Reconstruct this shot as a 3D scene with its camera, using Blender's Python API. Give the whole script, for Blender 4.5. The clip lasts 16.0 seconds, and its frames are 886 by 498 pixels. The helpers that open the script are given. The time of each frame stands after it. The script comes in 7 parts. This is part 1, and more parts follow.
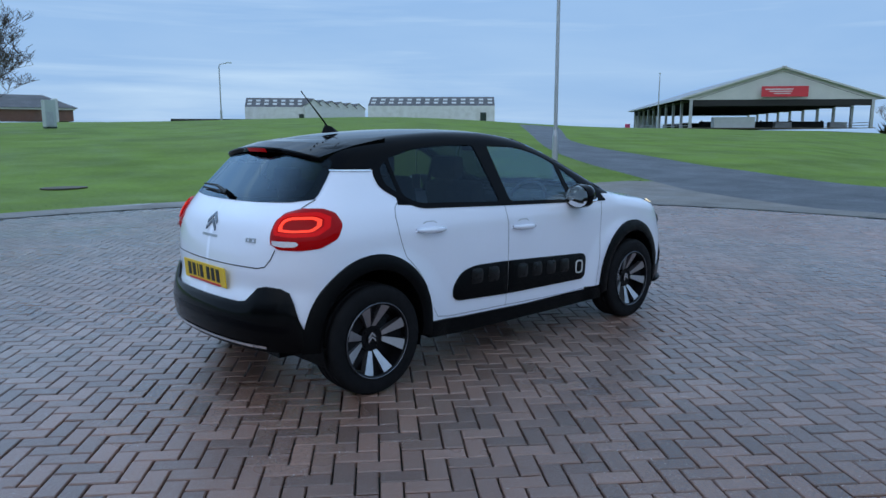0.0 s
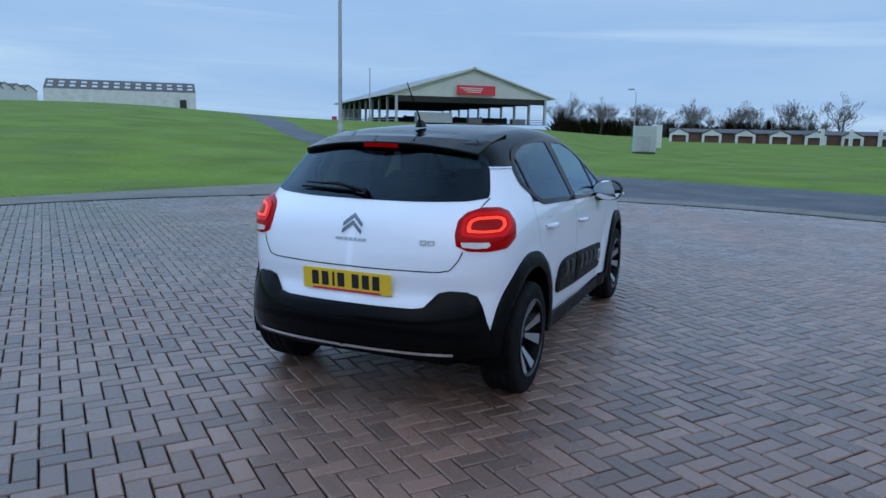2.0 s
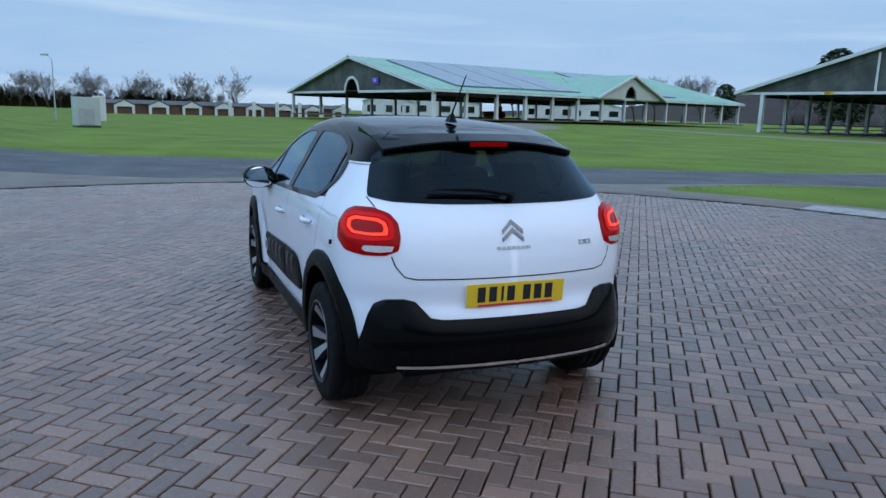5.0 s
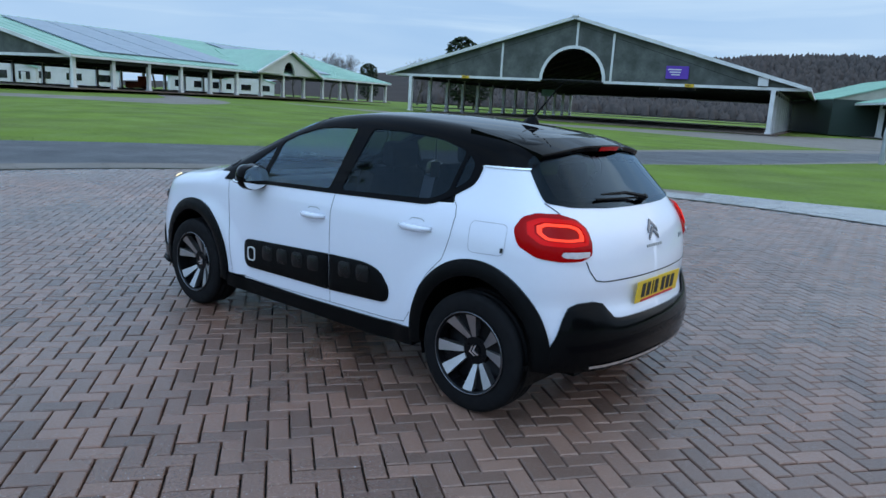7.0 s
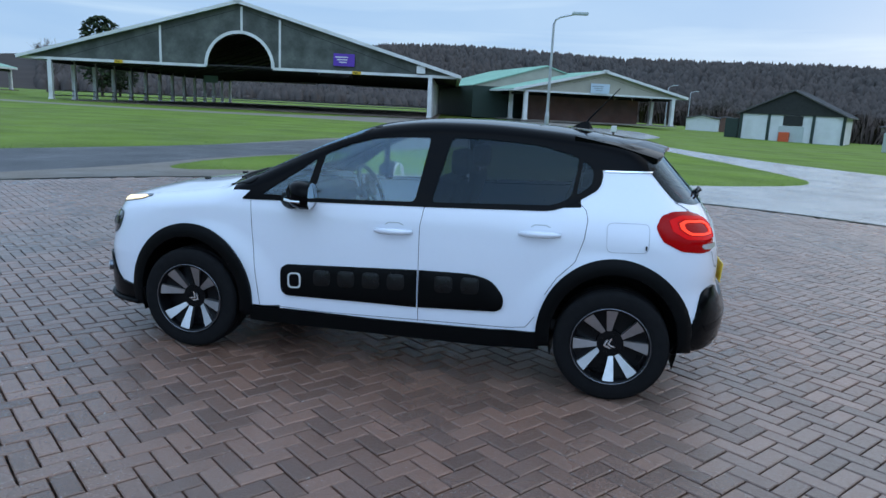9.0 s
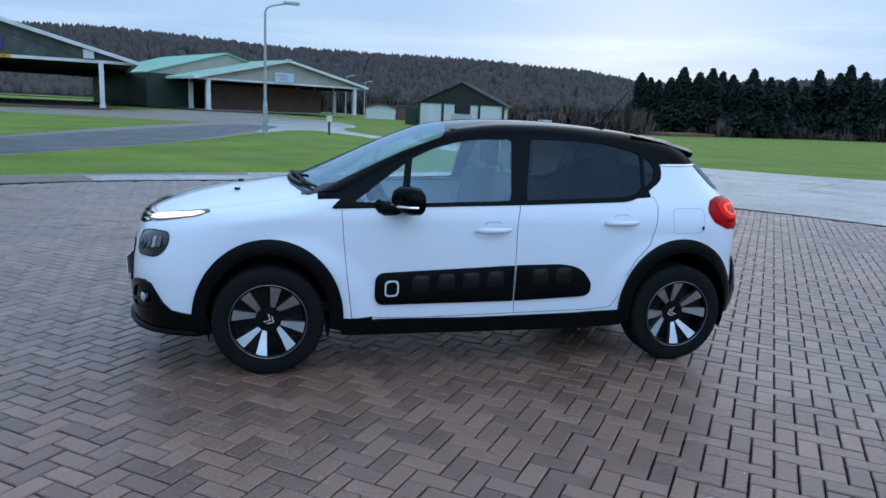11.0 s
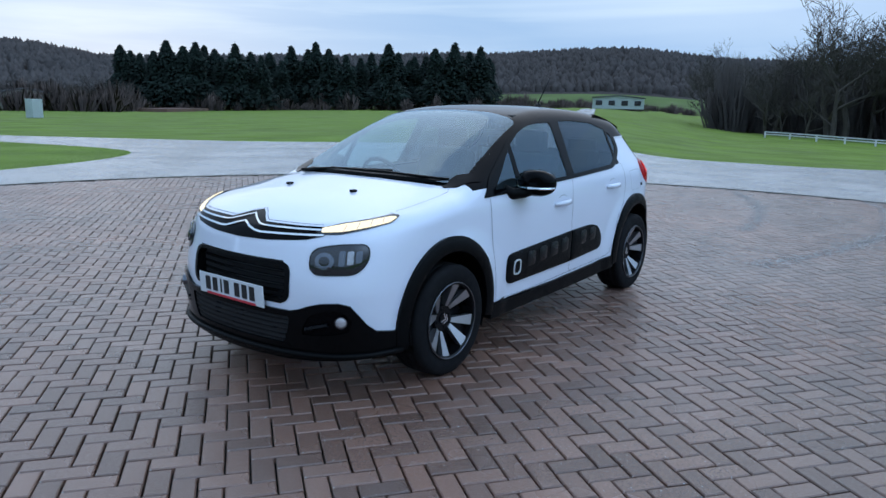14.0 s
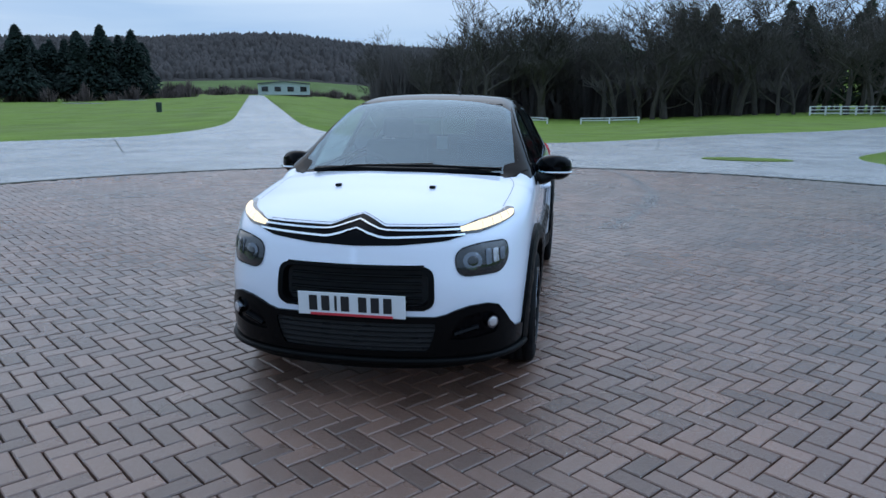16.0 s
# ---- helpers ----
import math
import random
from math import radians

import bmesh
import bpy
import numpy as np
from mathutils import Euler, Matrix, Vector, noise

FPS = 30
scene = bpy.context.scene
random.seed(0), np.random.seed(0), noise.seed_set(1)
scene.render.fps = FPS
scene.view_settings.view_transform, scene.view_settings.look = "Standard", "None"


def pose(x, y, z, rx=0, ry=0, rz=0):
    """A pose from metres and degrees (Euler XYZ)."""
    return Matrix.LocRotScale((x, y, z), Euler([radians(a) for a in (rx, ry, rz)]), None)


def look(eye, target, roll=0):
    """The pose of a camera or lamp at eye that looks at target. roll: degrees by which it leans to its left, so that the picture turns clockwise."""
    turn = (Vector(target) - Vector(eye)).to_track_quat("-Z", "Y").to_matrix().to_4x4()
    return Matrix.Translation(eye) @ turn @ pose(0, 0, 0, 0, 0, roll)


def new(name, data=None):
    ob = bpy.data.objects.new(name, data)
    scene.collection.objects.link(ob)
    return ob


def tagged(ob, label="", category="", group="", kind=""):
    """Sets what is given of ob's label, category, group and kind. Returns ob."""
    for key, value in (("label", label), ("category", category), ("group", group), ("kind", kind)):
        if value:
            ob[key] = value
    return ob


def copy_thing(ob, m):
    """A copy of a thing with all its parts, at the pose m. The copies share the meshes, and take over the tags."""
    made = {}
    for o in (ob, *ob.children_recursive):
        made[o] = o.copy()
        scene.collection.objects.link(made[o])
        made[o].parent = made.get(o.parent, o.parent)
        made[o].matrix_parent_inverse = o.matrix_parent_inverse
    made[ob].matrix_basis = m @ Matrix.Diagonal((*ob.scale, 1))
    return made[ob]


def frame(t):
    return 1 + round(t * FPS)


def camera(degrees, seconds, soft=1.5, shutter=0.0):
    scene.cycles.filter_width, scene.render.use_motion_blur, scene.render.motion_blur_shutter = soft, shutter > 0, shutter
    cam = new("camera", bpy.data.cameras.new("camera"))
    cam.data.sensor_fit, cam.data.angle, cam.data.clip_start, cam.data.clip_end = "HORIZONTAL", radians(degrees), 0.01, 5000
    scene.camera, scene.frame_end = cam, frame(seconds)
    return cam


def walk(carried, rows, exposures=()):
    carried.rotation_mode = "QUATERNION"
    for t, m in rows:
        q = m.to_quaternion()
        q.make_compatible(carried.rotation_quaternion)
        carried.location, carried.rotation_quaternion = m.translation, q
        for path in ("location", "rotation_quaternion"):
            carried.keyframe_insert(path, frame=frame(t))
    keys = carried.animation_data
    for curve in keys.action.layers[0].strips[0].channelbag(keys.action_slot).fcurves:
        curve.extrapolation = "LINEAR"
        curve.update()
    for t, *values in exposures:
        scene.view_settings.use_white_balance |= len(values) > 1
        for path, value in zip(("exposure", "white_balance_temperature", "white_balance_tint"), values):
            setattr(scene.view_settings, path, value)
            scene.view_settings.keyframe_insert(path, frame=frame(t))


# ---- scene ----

from mathutils.geometry import delaunay_2d_cdt

# ---- camera ----
cam = camera(63.7, 16.0)
PATH = [
    (0, (-3.599, -3.858, 1.444), (-2.255, -2.412, 1.124), 0.00),
    (0.5, (-4.024, -3.42, 1.454), (-2.564, -2.091, 1.132), 0.20),
    (1, (-4.394, -2.937, 1.443), (-2.794, -1.784, 1.115), 0.50),
    (1.5, (-4.721, -2.403, 1.458), (-3.005, -1.43, 1.126), 0.90),
    (2, (-4.969, -1.878, 1.448), (-3.16, -1.095, 1.113), 1.20),
    (2.5, (-5.085, -1.324, 1.456), (-3.2, -0.749, 1.117), 0.90),
    (3, (-5.155, -0.731, 1.45), (-3.209, -0.427, 1.103), 0.50),
    (3.5, (-5.162, -0.136, 1.456), (-3.194, -0.092, 1.105), 0.80),
    (4, (-5.146, 0.461, 1.473), (-3.194, 0.206, 1.12), 0.60),
    (4.2, (-5.075, 0.677, 1.488), (-3.139, 0.328, 1.127), 0.40),
    (4.72, (-4.911, 1.297, 1.498), (-3.047, 0.676, 1.127), 1.12),
    (5.25, (-4.663, 1.896, 1.507), (-2.906, 1.021, 1.125), 1.96),
    (5.78, (-4.336, 2.459, 1.515), (-2.714, 1.355, 1.123), 2.78),
    (6.3, (-3.935, 2.973, 1.523), (-2.474, 1.666, 1.123), 3.40),
    (6.5, (-3.752, 3.141, 1.535), (-2.348, 1.775, 1.132), 3.40),
    (7, (-3.313, 3.566, 1.547), (-2.072, 2.051, 1.143), 3.30),
    (7.5, (-2.794, 3.894, 1.551), (-1.755, 2.232, 1.151), 2.90),
    (8, (-2.258, 4.215, 1.544), (-1.433, 2.437, 1.145), 2.50),
    (8.5, (-1.698, 4.421, 1.551), (-1.042, 2.574, 1.152), 2.70),
    (9, (-1.142, 4.618, 1.545), (-0.725, 2.702, 1.152), 2.80),
    (9.5, (-0.547, 4.694, 1.537), (-0.332, 2.744, 1.148), 2.80),
    (10, (0.051, 4.809, 1.531), (0.031, 2.847, 1.143), 2.60),
    (10.2, (0.294, 4.822, 1.51), (0.195, 2.862, 1.125), 2.70),
    (10.72, (0.92, 4.791, 1.512), (0.582, 2.857, 1.13), 2.74),
    (11.25, (1.536, 4.687, 1.515), (0.963, 2.808, 1.136), 2.75),
    (11.78, (2.135, 4.509, 1.518), (1.335, 2.715, 1.14), 2.71),
    (12.3, (2.708, 4.266, 1.515), (1.695, 2.583, 1.137), 2.60),
    (12.5, (2.916, 4.135, 1.524), (1.834, 2.497, 1.144), 2.30),
    (13, (3.426, 3.813, 1.496), (2.168, 2.305, 1.117), 1.70),
    (13.5, (3.874, 3.433, 1.472), (2.454, 2.078, 1.084), 1.70),
    (14, (4.305, 3.009, 1.475), (2.733, 1.839, 1.075), 1.30),
    (14.5, (4.619, 2.542, 1.467), (2.926, 1.557, 1.062), 1.30),
    (15, (4.888, 2.035, 1.471), (3.085, 1.274, 1.062), 1.20),
    (15.5, (5.043, 1.51, 1.478), (3.168, 0.951, 1.063), 0.50),
    (16, (5.159, 0.992, 1.475), (3.237, 0.642, 1.05), 0.20),
]

walk(cam, [(t, look(eye, target, roll)) for t, eye, target, roll in PATH],
     exposures=[(0, 0.13, 6850, 10), (4, 0.14, 7050, 10), (6.5, 0.34, 7500, 10), (10, 0.35, 7350, 10), (12.5, 0.26, 6950, 10), (16, 0.26, 7350, 11)])

# ---- light ----
world = bpy.data.worlds.new("sky")
scene.world = world
world.use_nodes = True
wn, wl = world.node_tree.nodes, world.node_tree.links
wn.clear()


def wnode(kind, **kw):
    n = wn.new(kind)
    for key, value in kw.items():
        n.inputs[key].default_value = value
    return n


sky = wn.new("ShaderNodeTexSky")
sky.sky_type, sky.sun_disc = "NISHITA", False
SUN_AZ, SUN_EL = radians(-118), radians(14)
sky.sun_elevation, sky.sun_rotation = SUN_EL, radians(90) - SUN_AZ
sky.air_density, sky.dust_density, sky.ozone_density = 1.0, 1.5, 3.0
tex = wn.new("ShaderNodeTexCoord")
sep = wn.new("ShaderNodeSeparateXYZ")
wl.new(tex.outputs["Generated"], sep.inputs[0])
# cloud layer: direction projected on a flat ceiling, so that streaks close up towards the horizon
lift = wn.new("ShaderNodeMath"); lift.operation = "ADD"; lift.inputs[1].default_value = 0.10
wl.new(sep.outputs[2], lift.inputs[0])
flat = wn.new("ShaderNodeMath"); flat.operation = "MAXIMUM"; flat.inputs[1].default_value = 0.04
wl.new(lift.outputs[0], flat.inputs[0])
dx = wn.new("ShaderNodeMath"); dx.operation = "DIVIDE"
dy = wn.new("ShaderNodeMath"); dy.operation = "DIVIDE"
wl.new(sep.outputs[0], dx.inputs[0]); wl.new(flat.outputs[0], dx.inputs[1])
wl.new(sep.outputs[1], dy.inputs[0]); wl.new(flat.outputs[0], dy.inputs[1])
com = wn.new("ShaderNodeCombineXYZ")
wl.new(dx.outputs[0], com.inputs[0]); wl.new(dy.outputs[0], com.inputs[1])
n1 = wnode("ShaderNodeTexNoise", Scale=0.5, Detail=5.0, Roughness=0.5, Distortion=0.5)
wl.new(com.outputs[0], n1.inputs["Vector"])
ramp = wn.new("ShaderNodeValToRGB")
ramp.color_ramp.elements[0].position, ramp.color_ramp.elements[1].position = 0.34, 0.78
wl.new(n1.outputs["Fac"], ramp.inputs[0])
# grey-blue overcast below, brighter streaks on it
streak = wn.new("ShaderNodeMix"); streak.data_type = "RGBA"
streak.inputs[6].default_value = (2.65, 4.65, 8.0, 1)
streak.inputs[7].default_value = (5.0, 7.0, 9.5, 1)
# long level bands low in the sky
tall = wn.new("ShaderNodeVectorMath"); tall.operation = "MULTIPLY"
tall.inputs[1].default_value = (1.1, 1.1, 17.0)
wl.new(tex.outputs["Generated"], tall.inputs[0])
n2 = wnode("ShaderNodeTexNoise", Scale=1.3, Detail=5.0, Roughness=0.55, Distortion=0.35)
wl.new(tall.outputs[0], n2.inputs["Vector"])
band = wn.new("ShaderNodeMapRange")
band.inputs[1].default_value, band.inputs[2].default_value = 0.50, 0.72
band.inputs[3].default_value, band.inputs[4].default_value = 0.0, 1.0
wl.new(n2.outputs["Fac"], band.inputs[0])
sky_mix = wn.new("ShaderNodeMix"); sky_mix.inputs[0].default_value = 0.62
wl.new(ramp.outputs[0], sky_mix.inputs[2]); wl.new(band.outputs[0], sky_mix.inputs[3])
wl.new(sky_mix.outputs[0], streak.inputs[0])
# brighter patch added above the view, to lift reflections in the wet ground
dot = wn.new("ShaderNodeVectorMath"); dot.operation = "DOT_PRODUCT"
dot.inputs[1].default_value = (-0.76, -0.20, 0.62)
wl.new(tex.outputs["Generated"], dot.inputs[0])
glow = wn.new("ShaderNodeMapRange")
glow.inputs[1].default_value, glow.inputs[2].default_value = 0.81, 1.0
glow.inputs[3].default_value, glow.inputs[4].default_value = 0.0, 0.8
wl.new(dot.outputs["Value"], glow.inputs[0])
bright = wn.new("ShaderNodeMix"); bright.data_type = "RGBA"
bright.inputs[7].default_value = (9.2, 10.8, 13.6, 1)
wl.new(glow.outputs[0], bright.inputs[0])
wl.new(streak.outputs[2], bright.inputs[6])
both = wn.new("ShaderNodeMix"); both.data_type = "RGBA"
both.inputs[0].default_value = 0.94
wl.new(sky.outputs[0], both.inputs[6]); wl.new(bright.outputs[2], both.inputs[7])
# an overcast sky grows brighter towards the zenith
zen = wn.new("ShaderNodeMapRange")
zen.inputs[1].default_value, zen.inputs[2].default_value = 0.16, 0.45
zen.inputs[3].default_value, zen.inputs[4].default_value = 1.0, 1.35
wl.new(sep.outputs[2], zen.inputs[0])
# bright patch added to the unseen sky, to light the left flank of the car
thin = wn.new("ShaderNodeVectorMath"); thin.operation = "DOT_PRODUCT"
thin.inputs[1].default_value = (-0.10, 0.70, 0.70)
wl.new(tex.outputs["Generated"], thin.inputs[0])
flank_fill = wn.new("ShaderNodeMapRange")
flank_fill.inputs[1].default_value, flank_fill.inputs[2].default_value = 0.78, 1.0
flank_fill.inputs[3].default_value, flank_fill.inputs[4].default_value = 1.0, 2.3
wl.new(thin.outputs["Value"], flank_fill.inputs[0])
gain = wn.new("ShaderNodeMath"); gain.operation = "MULTIPLY"
wl.new(zen.outputs[0], gain.inputs[0]); wl.new(flank_fill.outputs[0], gain.inputs[1])
full = wn.new("ShaderNodeVectorMath"); full.operation = "SCALE"
wl.new(both.outputs[2], full.inputs[0]); wl.new(gain.outputs[0], full.inputs["Scale"])
back = wn.new("ShaderNodeBackground"); back.inputs[1].default_value = 0.1
wl.new(full.outputs[0], back.inputs[0])
out = wn.new("ShaderNodeOutputWorld")
wl.new(back.outputs[0], out.inputs[0])

sun = bpy.data.lights.new("sun", "SUN")
sun.energy, sun.angle, sun.color = 0.12, radians(40), (1.0, 0.95, 0.88)
sun_ob = new("sun", sun)
sun_ob.matrix_world = look((40 * math.cos(SUN_AZ), 40 * math.sin(SUN_AZ), 40 * math.tan(SUN_EL + 0.3)), (0, 0, 0))

# ---- materials ----
def mat(name, color, rough=0.6, metal=0.0, var=0.12, speck=0.0, wet=0.2, scale=6.0, fine=80.0, film=0.04, bump=0.0, bump_scale=120.0, spec=0.5, coat=0.0, island=0.0, objvar=0.0, stain=None, stain_amount=0.0, stain_scale=1.5, moss=0.0):
    """A painted, stony or grown surface: a base colour, coarse and fine variation, and relief."""
    m = bpy.data.materials.new(name)
    m.use_nodes = True
    nt, lk = m.node_tree.nodes, m.node_tree.links
    b = nt["Principled BSDF"]
    b.inputs["Roughness"].default_value, b.inputs["Metallic"].default_value = rough, metal
    b.inputs["Specular IOR Level"].default_value = spec
    b.inputs["Coat Weight"].default_value = coat
    b.inputs["Coat Roughness"].default_value = film
    co = nt.new("ShaderNodeTexCoord")

    def noise_at(s, detail=4.0):
        n = nt.new("ShaderNodeTexNoise")
        n.inputs["Scale"].default_value, n.inputs["Detail"].default_value = s, detail
        lk.new(co.outputs["Object"], n.inputs["Vector"])
        return n.outputs["Fac"]

    def rng(fac, lo, hi, a=0.25, z=0.75):
        r = nt.new("ShaderNodeMapRange")
        r.inputs[1].default_value, r.inputs[2].default_value, r.inputs[3].default_value, r.inputs[4].default_value = a, z, lo, hi
        lk.new(fac, r.inputs[0])
        return r.outputs[0]

    def times(col, fac):
        mx = nt.new("ShaderNodeVectorMath")
        mx.operation = "SCALE"
        lk.new(col, mx.inputs[0])
        lk.new(fac, mx.inputs["Scale"])
        return mx.outputs[0]

    rgb = nt.new("ShaderNodeRGB")
    rgb.outputs[0].default_value = (*color, 1)
    col = rgb.outputs[0]
    if stain:
        mx = nt.new("ShaderNodeMix")
        mx.data_type = "RGBA"
        lk.new(rng(noise_at(stain_scale, 6.0), 0.0, stain_amount, 0.42, 0.66), mx.inputs[0])
        lk.new(col, mx.inputs[6])
        mx.inputs[7].default_value = (*stain, 1)
        col = mx.outputs[2]
    if moss:
        # a green-brown growth over the side that stays damp
        xyz = nt.new("ShaderNodeSeparateXYZ")
        lk.new(co.outputs["Object"], xyz.inputs[0])
        grow = nt.new("ShaderNodeMath")
        grow.operation = "MULTIPLY"
        lk.new(rng(xyz.outputs[1], 0.0, moss, 2.0, 8.0), grow.inputs[0])
        lk.new(rng(noise_at(0.5, 6.0), 0.25, 1.0, 0.35, 0.6), grow.inputs[1])
        mx = nt.new("ShaderNodeMix")
        mx.data_type = "RGBA"
        lk.new(grow.outputs[0], mx.inputs[0])
        lk.new(col, mx.inputs[6])
        mx.inputs[7].default_value = (0.088, 0.078, 0.042, 1)
        col = mx.outputs[2]
        thin = nt.new("ShaderNodeMath")
        thin.operation = "MULTIPLY_ADD"
        thin.inputs[1].default_value, thin.inputs[2].default_value = -coat, coat
        lk.new(grow.outputs[0], thin.inputs[0])
        lk.new(thin.outputs[0], b.inputs["Coat Weight"])
    if var:
        col = times(col, rng(noise_at(scale), 1 - var, 1 + var))
        col = times(col, rng(noise_at(fine), 1 - var * 0.7, 1 + var * 0.7))
    if objvar:
        oi = nt.new("ShaderNodeObjectInfo")
        col = times(col, rng(oi.outputs["Random"], 1 - objvar, 1 + objvar, 0, 1))
    if island:
        ge = nt.new("ShaderNodeNewGeometry")
        col = times(col, rng(ge.outputs["Random Per Island"], 1 - island, 1 + island, 0, 1))
    lk.new(col, b.inputs["Base Color"])
    if speck:
        mx = nt.new("ShaderNodeMix")
        mx.data_type = "RGBA"
        lk.new(rng(noise_at(95.0, 3.0), 0.0, speck, 0.66, 0.72), mx.inputs[0])
        lk.new(col, mx.inputs[6])
        mx.inputs[7].default_value = (0.42, 0.40, 0.38, 1)
        col = mx.outputs[2]
        lk.new(col, b.inputs["Base Color"])
    if var:
        lk.new(rng(noise_at(scale * 1.7), max(0.02, rough * (1 - wet)), min(1, rough * (1 + wet))), b.inputs["Roughness"])
    if bump:
        bp = nt.new("ShaderNodeBump")
        bp.inputs["Strength"].default_value, bp.inputs["Distance"].default_value = bump, 0.02
        lk.new(noise_at(bump_scale, 6.0), bp.inputs["Height"])
        lk.new(bp.outputs[0], b.inputs["Normal"])
    return m


def glow_mat(name, color, strength, rough=0.2):
    m = bpy.data.materials.new(name)
    m.use_nodes = True
    b = m.node_tree.nodes["Principled BSDF"]
    b.inputs["Base Color"].default_value = (*[c * 0.16 for c in color], 1)
    b.inputs["Specular IOR Level"].default_value = 0.14
    b.inputs["Roughness"].default_value = rough
    b.inputs["Emission Color"].default_value = (*color, 1)
    b.inputs["Emission Strength"].default_value = strength
    return m


def glass_mat(name, tint, mix):
    """Thin glazing: a share of tinted see-through, a share of gloss that grows towards grazing angles."""
    m = bpy.data.materials.new(name)
    m.use_nodes = True
    nt, lk = m.node_tree.nodes, m.node_tree.links
    nt.clear()
    tr = nt.new("ShaderNodeBsdfTransparent")
    tr.inputs[0].default_value = (*tint, 1)
    gl = nt.new("ShaderNodeBsdfGlossy")
    gl.inputs["Roughness"].default_value = 0.02
    gl.inputs["Color"].default_value = (0.58, 0.76, 0.90, 1)
    lw = nt.new("ShaderNodeLayerWeight")
    lw.inputs["Blend"].default_value = 0.5
    pw = nt.new("ShaderNodeMath")
    pw.operation = "POWER"
    pw.inputs[1].default_value = 4.0
    lk.new(lw.outputs["Facing"], pw.inputs[0])
    ad = nt.new("ShaderNodeMath")
    ad.operation = "MULTIPLY_ADD"
    ad.inputs[1].default_value, ad.inputs[2].default_value = 0.9, mix
    ad.use_clamp = True
    lk.new(pw.outputs[0], ad.inputs[0])
    ms = nt.new("ShaderNodeMixShader")
    lk.new(ad.outputs[0], ms.inputs[0])
    lk.new(tr.outputs[0], ms.inputs[1])
    lk.new(gl.outputs[0], ms.inputs[2])
    o = nt.new("ShaderNodeOutputMaterial")
    lk.new(ms.outputs[0], o.inputs[0])
    m.surface_render_method = "BLENDED"
    return m


GRASS = mat("grass", (0.128, 0.198, 0.022), 0.85, var=0.28, scale=0.35, fine=9.0, bump=0.8, bump_scale=30, stain=(0.13, 0.17, 0.04), stain_amount=0.5, stain_scale=0.12, spec=0.2)
BLADE = mat("grass_blade", (0.075, 0.155, 0.024), 0.7, var=0.25, scale=0.6, fine=6.0, island=0.4, spec=0.25)
ASPHALT = mat("asphalt", (0.050, 0.052, 0.058), 0.55, var=0.16, scale=0.5, fine=160, bump=0.5, bump_scale=220, stain=(0.085, 0.085, 0.09), stain_amount=0.5, stain_scale=0.3)
CONCRETE = mat("concrete", (0.43, 0.415, 0.40), 0.18, var=0.14, scale=0.5, fine=60, bump=0.3, bump_scale=140, stain=(0.33, 0.32, 0.305), stain_amount=0.6, stain_scale=0.35)
BRICK = mat("paver", (0.200, 0.100, 0.069), 0.30, spec=0.7, var=0.26, scale=0.45, fine=70, bump=0.4, bump_scale=150, island=0.34, stain=(0.165, 0.122, 0.102), stain_amount=0.6, stain_scale=0.30, speck=0.9, wet=0.45, coat=0.27, film=0.21, moss=0.9)
BRICK_ONE = mat("paver_single", (0.200, 0.100, 0.069), 0.30, spec=0.7, var=0.26, scale=0.45, fine=70, bump=0.4, bump_scale=150, objvar=0.34, stain=(0.165, 0.122, 0.102), stain_amount=0.6, stain_scale=0.30, speck=0.9, wet=0.45, coat=0.27, film=0.21)
EDGING = mat("concrete_edging", (0.150, 0.118, 0.092), 0.55, var=0.15, scale=0.8, fine=60, bump=0.3, bump_scale=120, objvar=0.06, stain=(0.13, 0.12, 0.11), stain_amount=0.6, stain_scale=0.5)
SCUFF = mat("pale_scuff", (0.42, 0.41, 0.40), 0.7, var=0.1)
JOINT = mat("joint_sand", (0.013, 0.012, 0.010), 0.9, var=0.25, scale=2.0, fine=90, bump=0.5, stain=(0.035, 0.05, 0.02), stain_amount=0.6, stain_scale=0.8)
DIRT = mat("bare_earth", (0.105, 0.085, 0.062), 0.9, var=0.2, scale=0.8, fine=20, bump=0.6, bump_scale=40)
SOIL = mat("shed_floor", (0.13, 0.095, 0.075), 0.9, var=0.25, scale=0.3, fine=6, bump=0.5, bump_scale=20)
GRAVEL = mat("gravel", (0.20, 0.175, 0.15), 0.9, var=0.2, scale=0.4, fine=20, bump=0.6, bump_scale=60)
WHITE = mat("white_paint", (0.66, 0.67, 0.67), 0.55, var=0.07, scale=0.7, fine=12, stain=(0.42, 0.42, 0.38), stain_amount=0.35, stain_scale=0.6)
BOARD = mat("green_grey_board", (0.060, 0.068, 0.060), 0.75, var=0.22, scale=0.5, fine=5, stain=(0.10, 0.11, 0.10), stain_amount=0.8, stain_scale=0.5)
FASCIA = mat("grey_sheet", (0.54, 0.54, 0.51), 0.6, var=0.08, scale=0.4, fine=6)
ROOF_GREEN = mat("green_roof_sheet", (0.26, 0.46, 0.36), 0.5, var=0.12, scale=0.25, fine=4)
ROOF_GREY = mat("grey_roof_sheet", (0.36, 0.40, 0.44), 0.45, var=0.1, scale=0.25, fine=4)
ROOF_DARK = mat("dark_roof_sheet", (0.085, 0.080, 0.080), 0.7, var=0.2, scale=0.5, fine=6)
# near-black: the shade under the shed roofs is put into this colour
SOFFIT_SHADE = mat("shaded_soffit", (0.022, 0.022, 0.022), 0.8, var=0.2)
PANEL_BLUE = mat("solar_sheet", (0.24, 0.29, 0.34), 0.35, var=0.1, scale=0.4, fine=3)
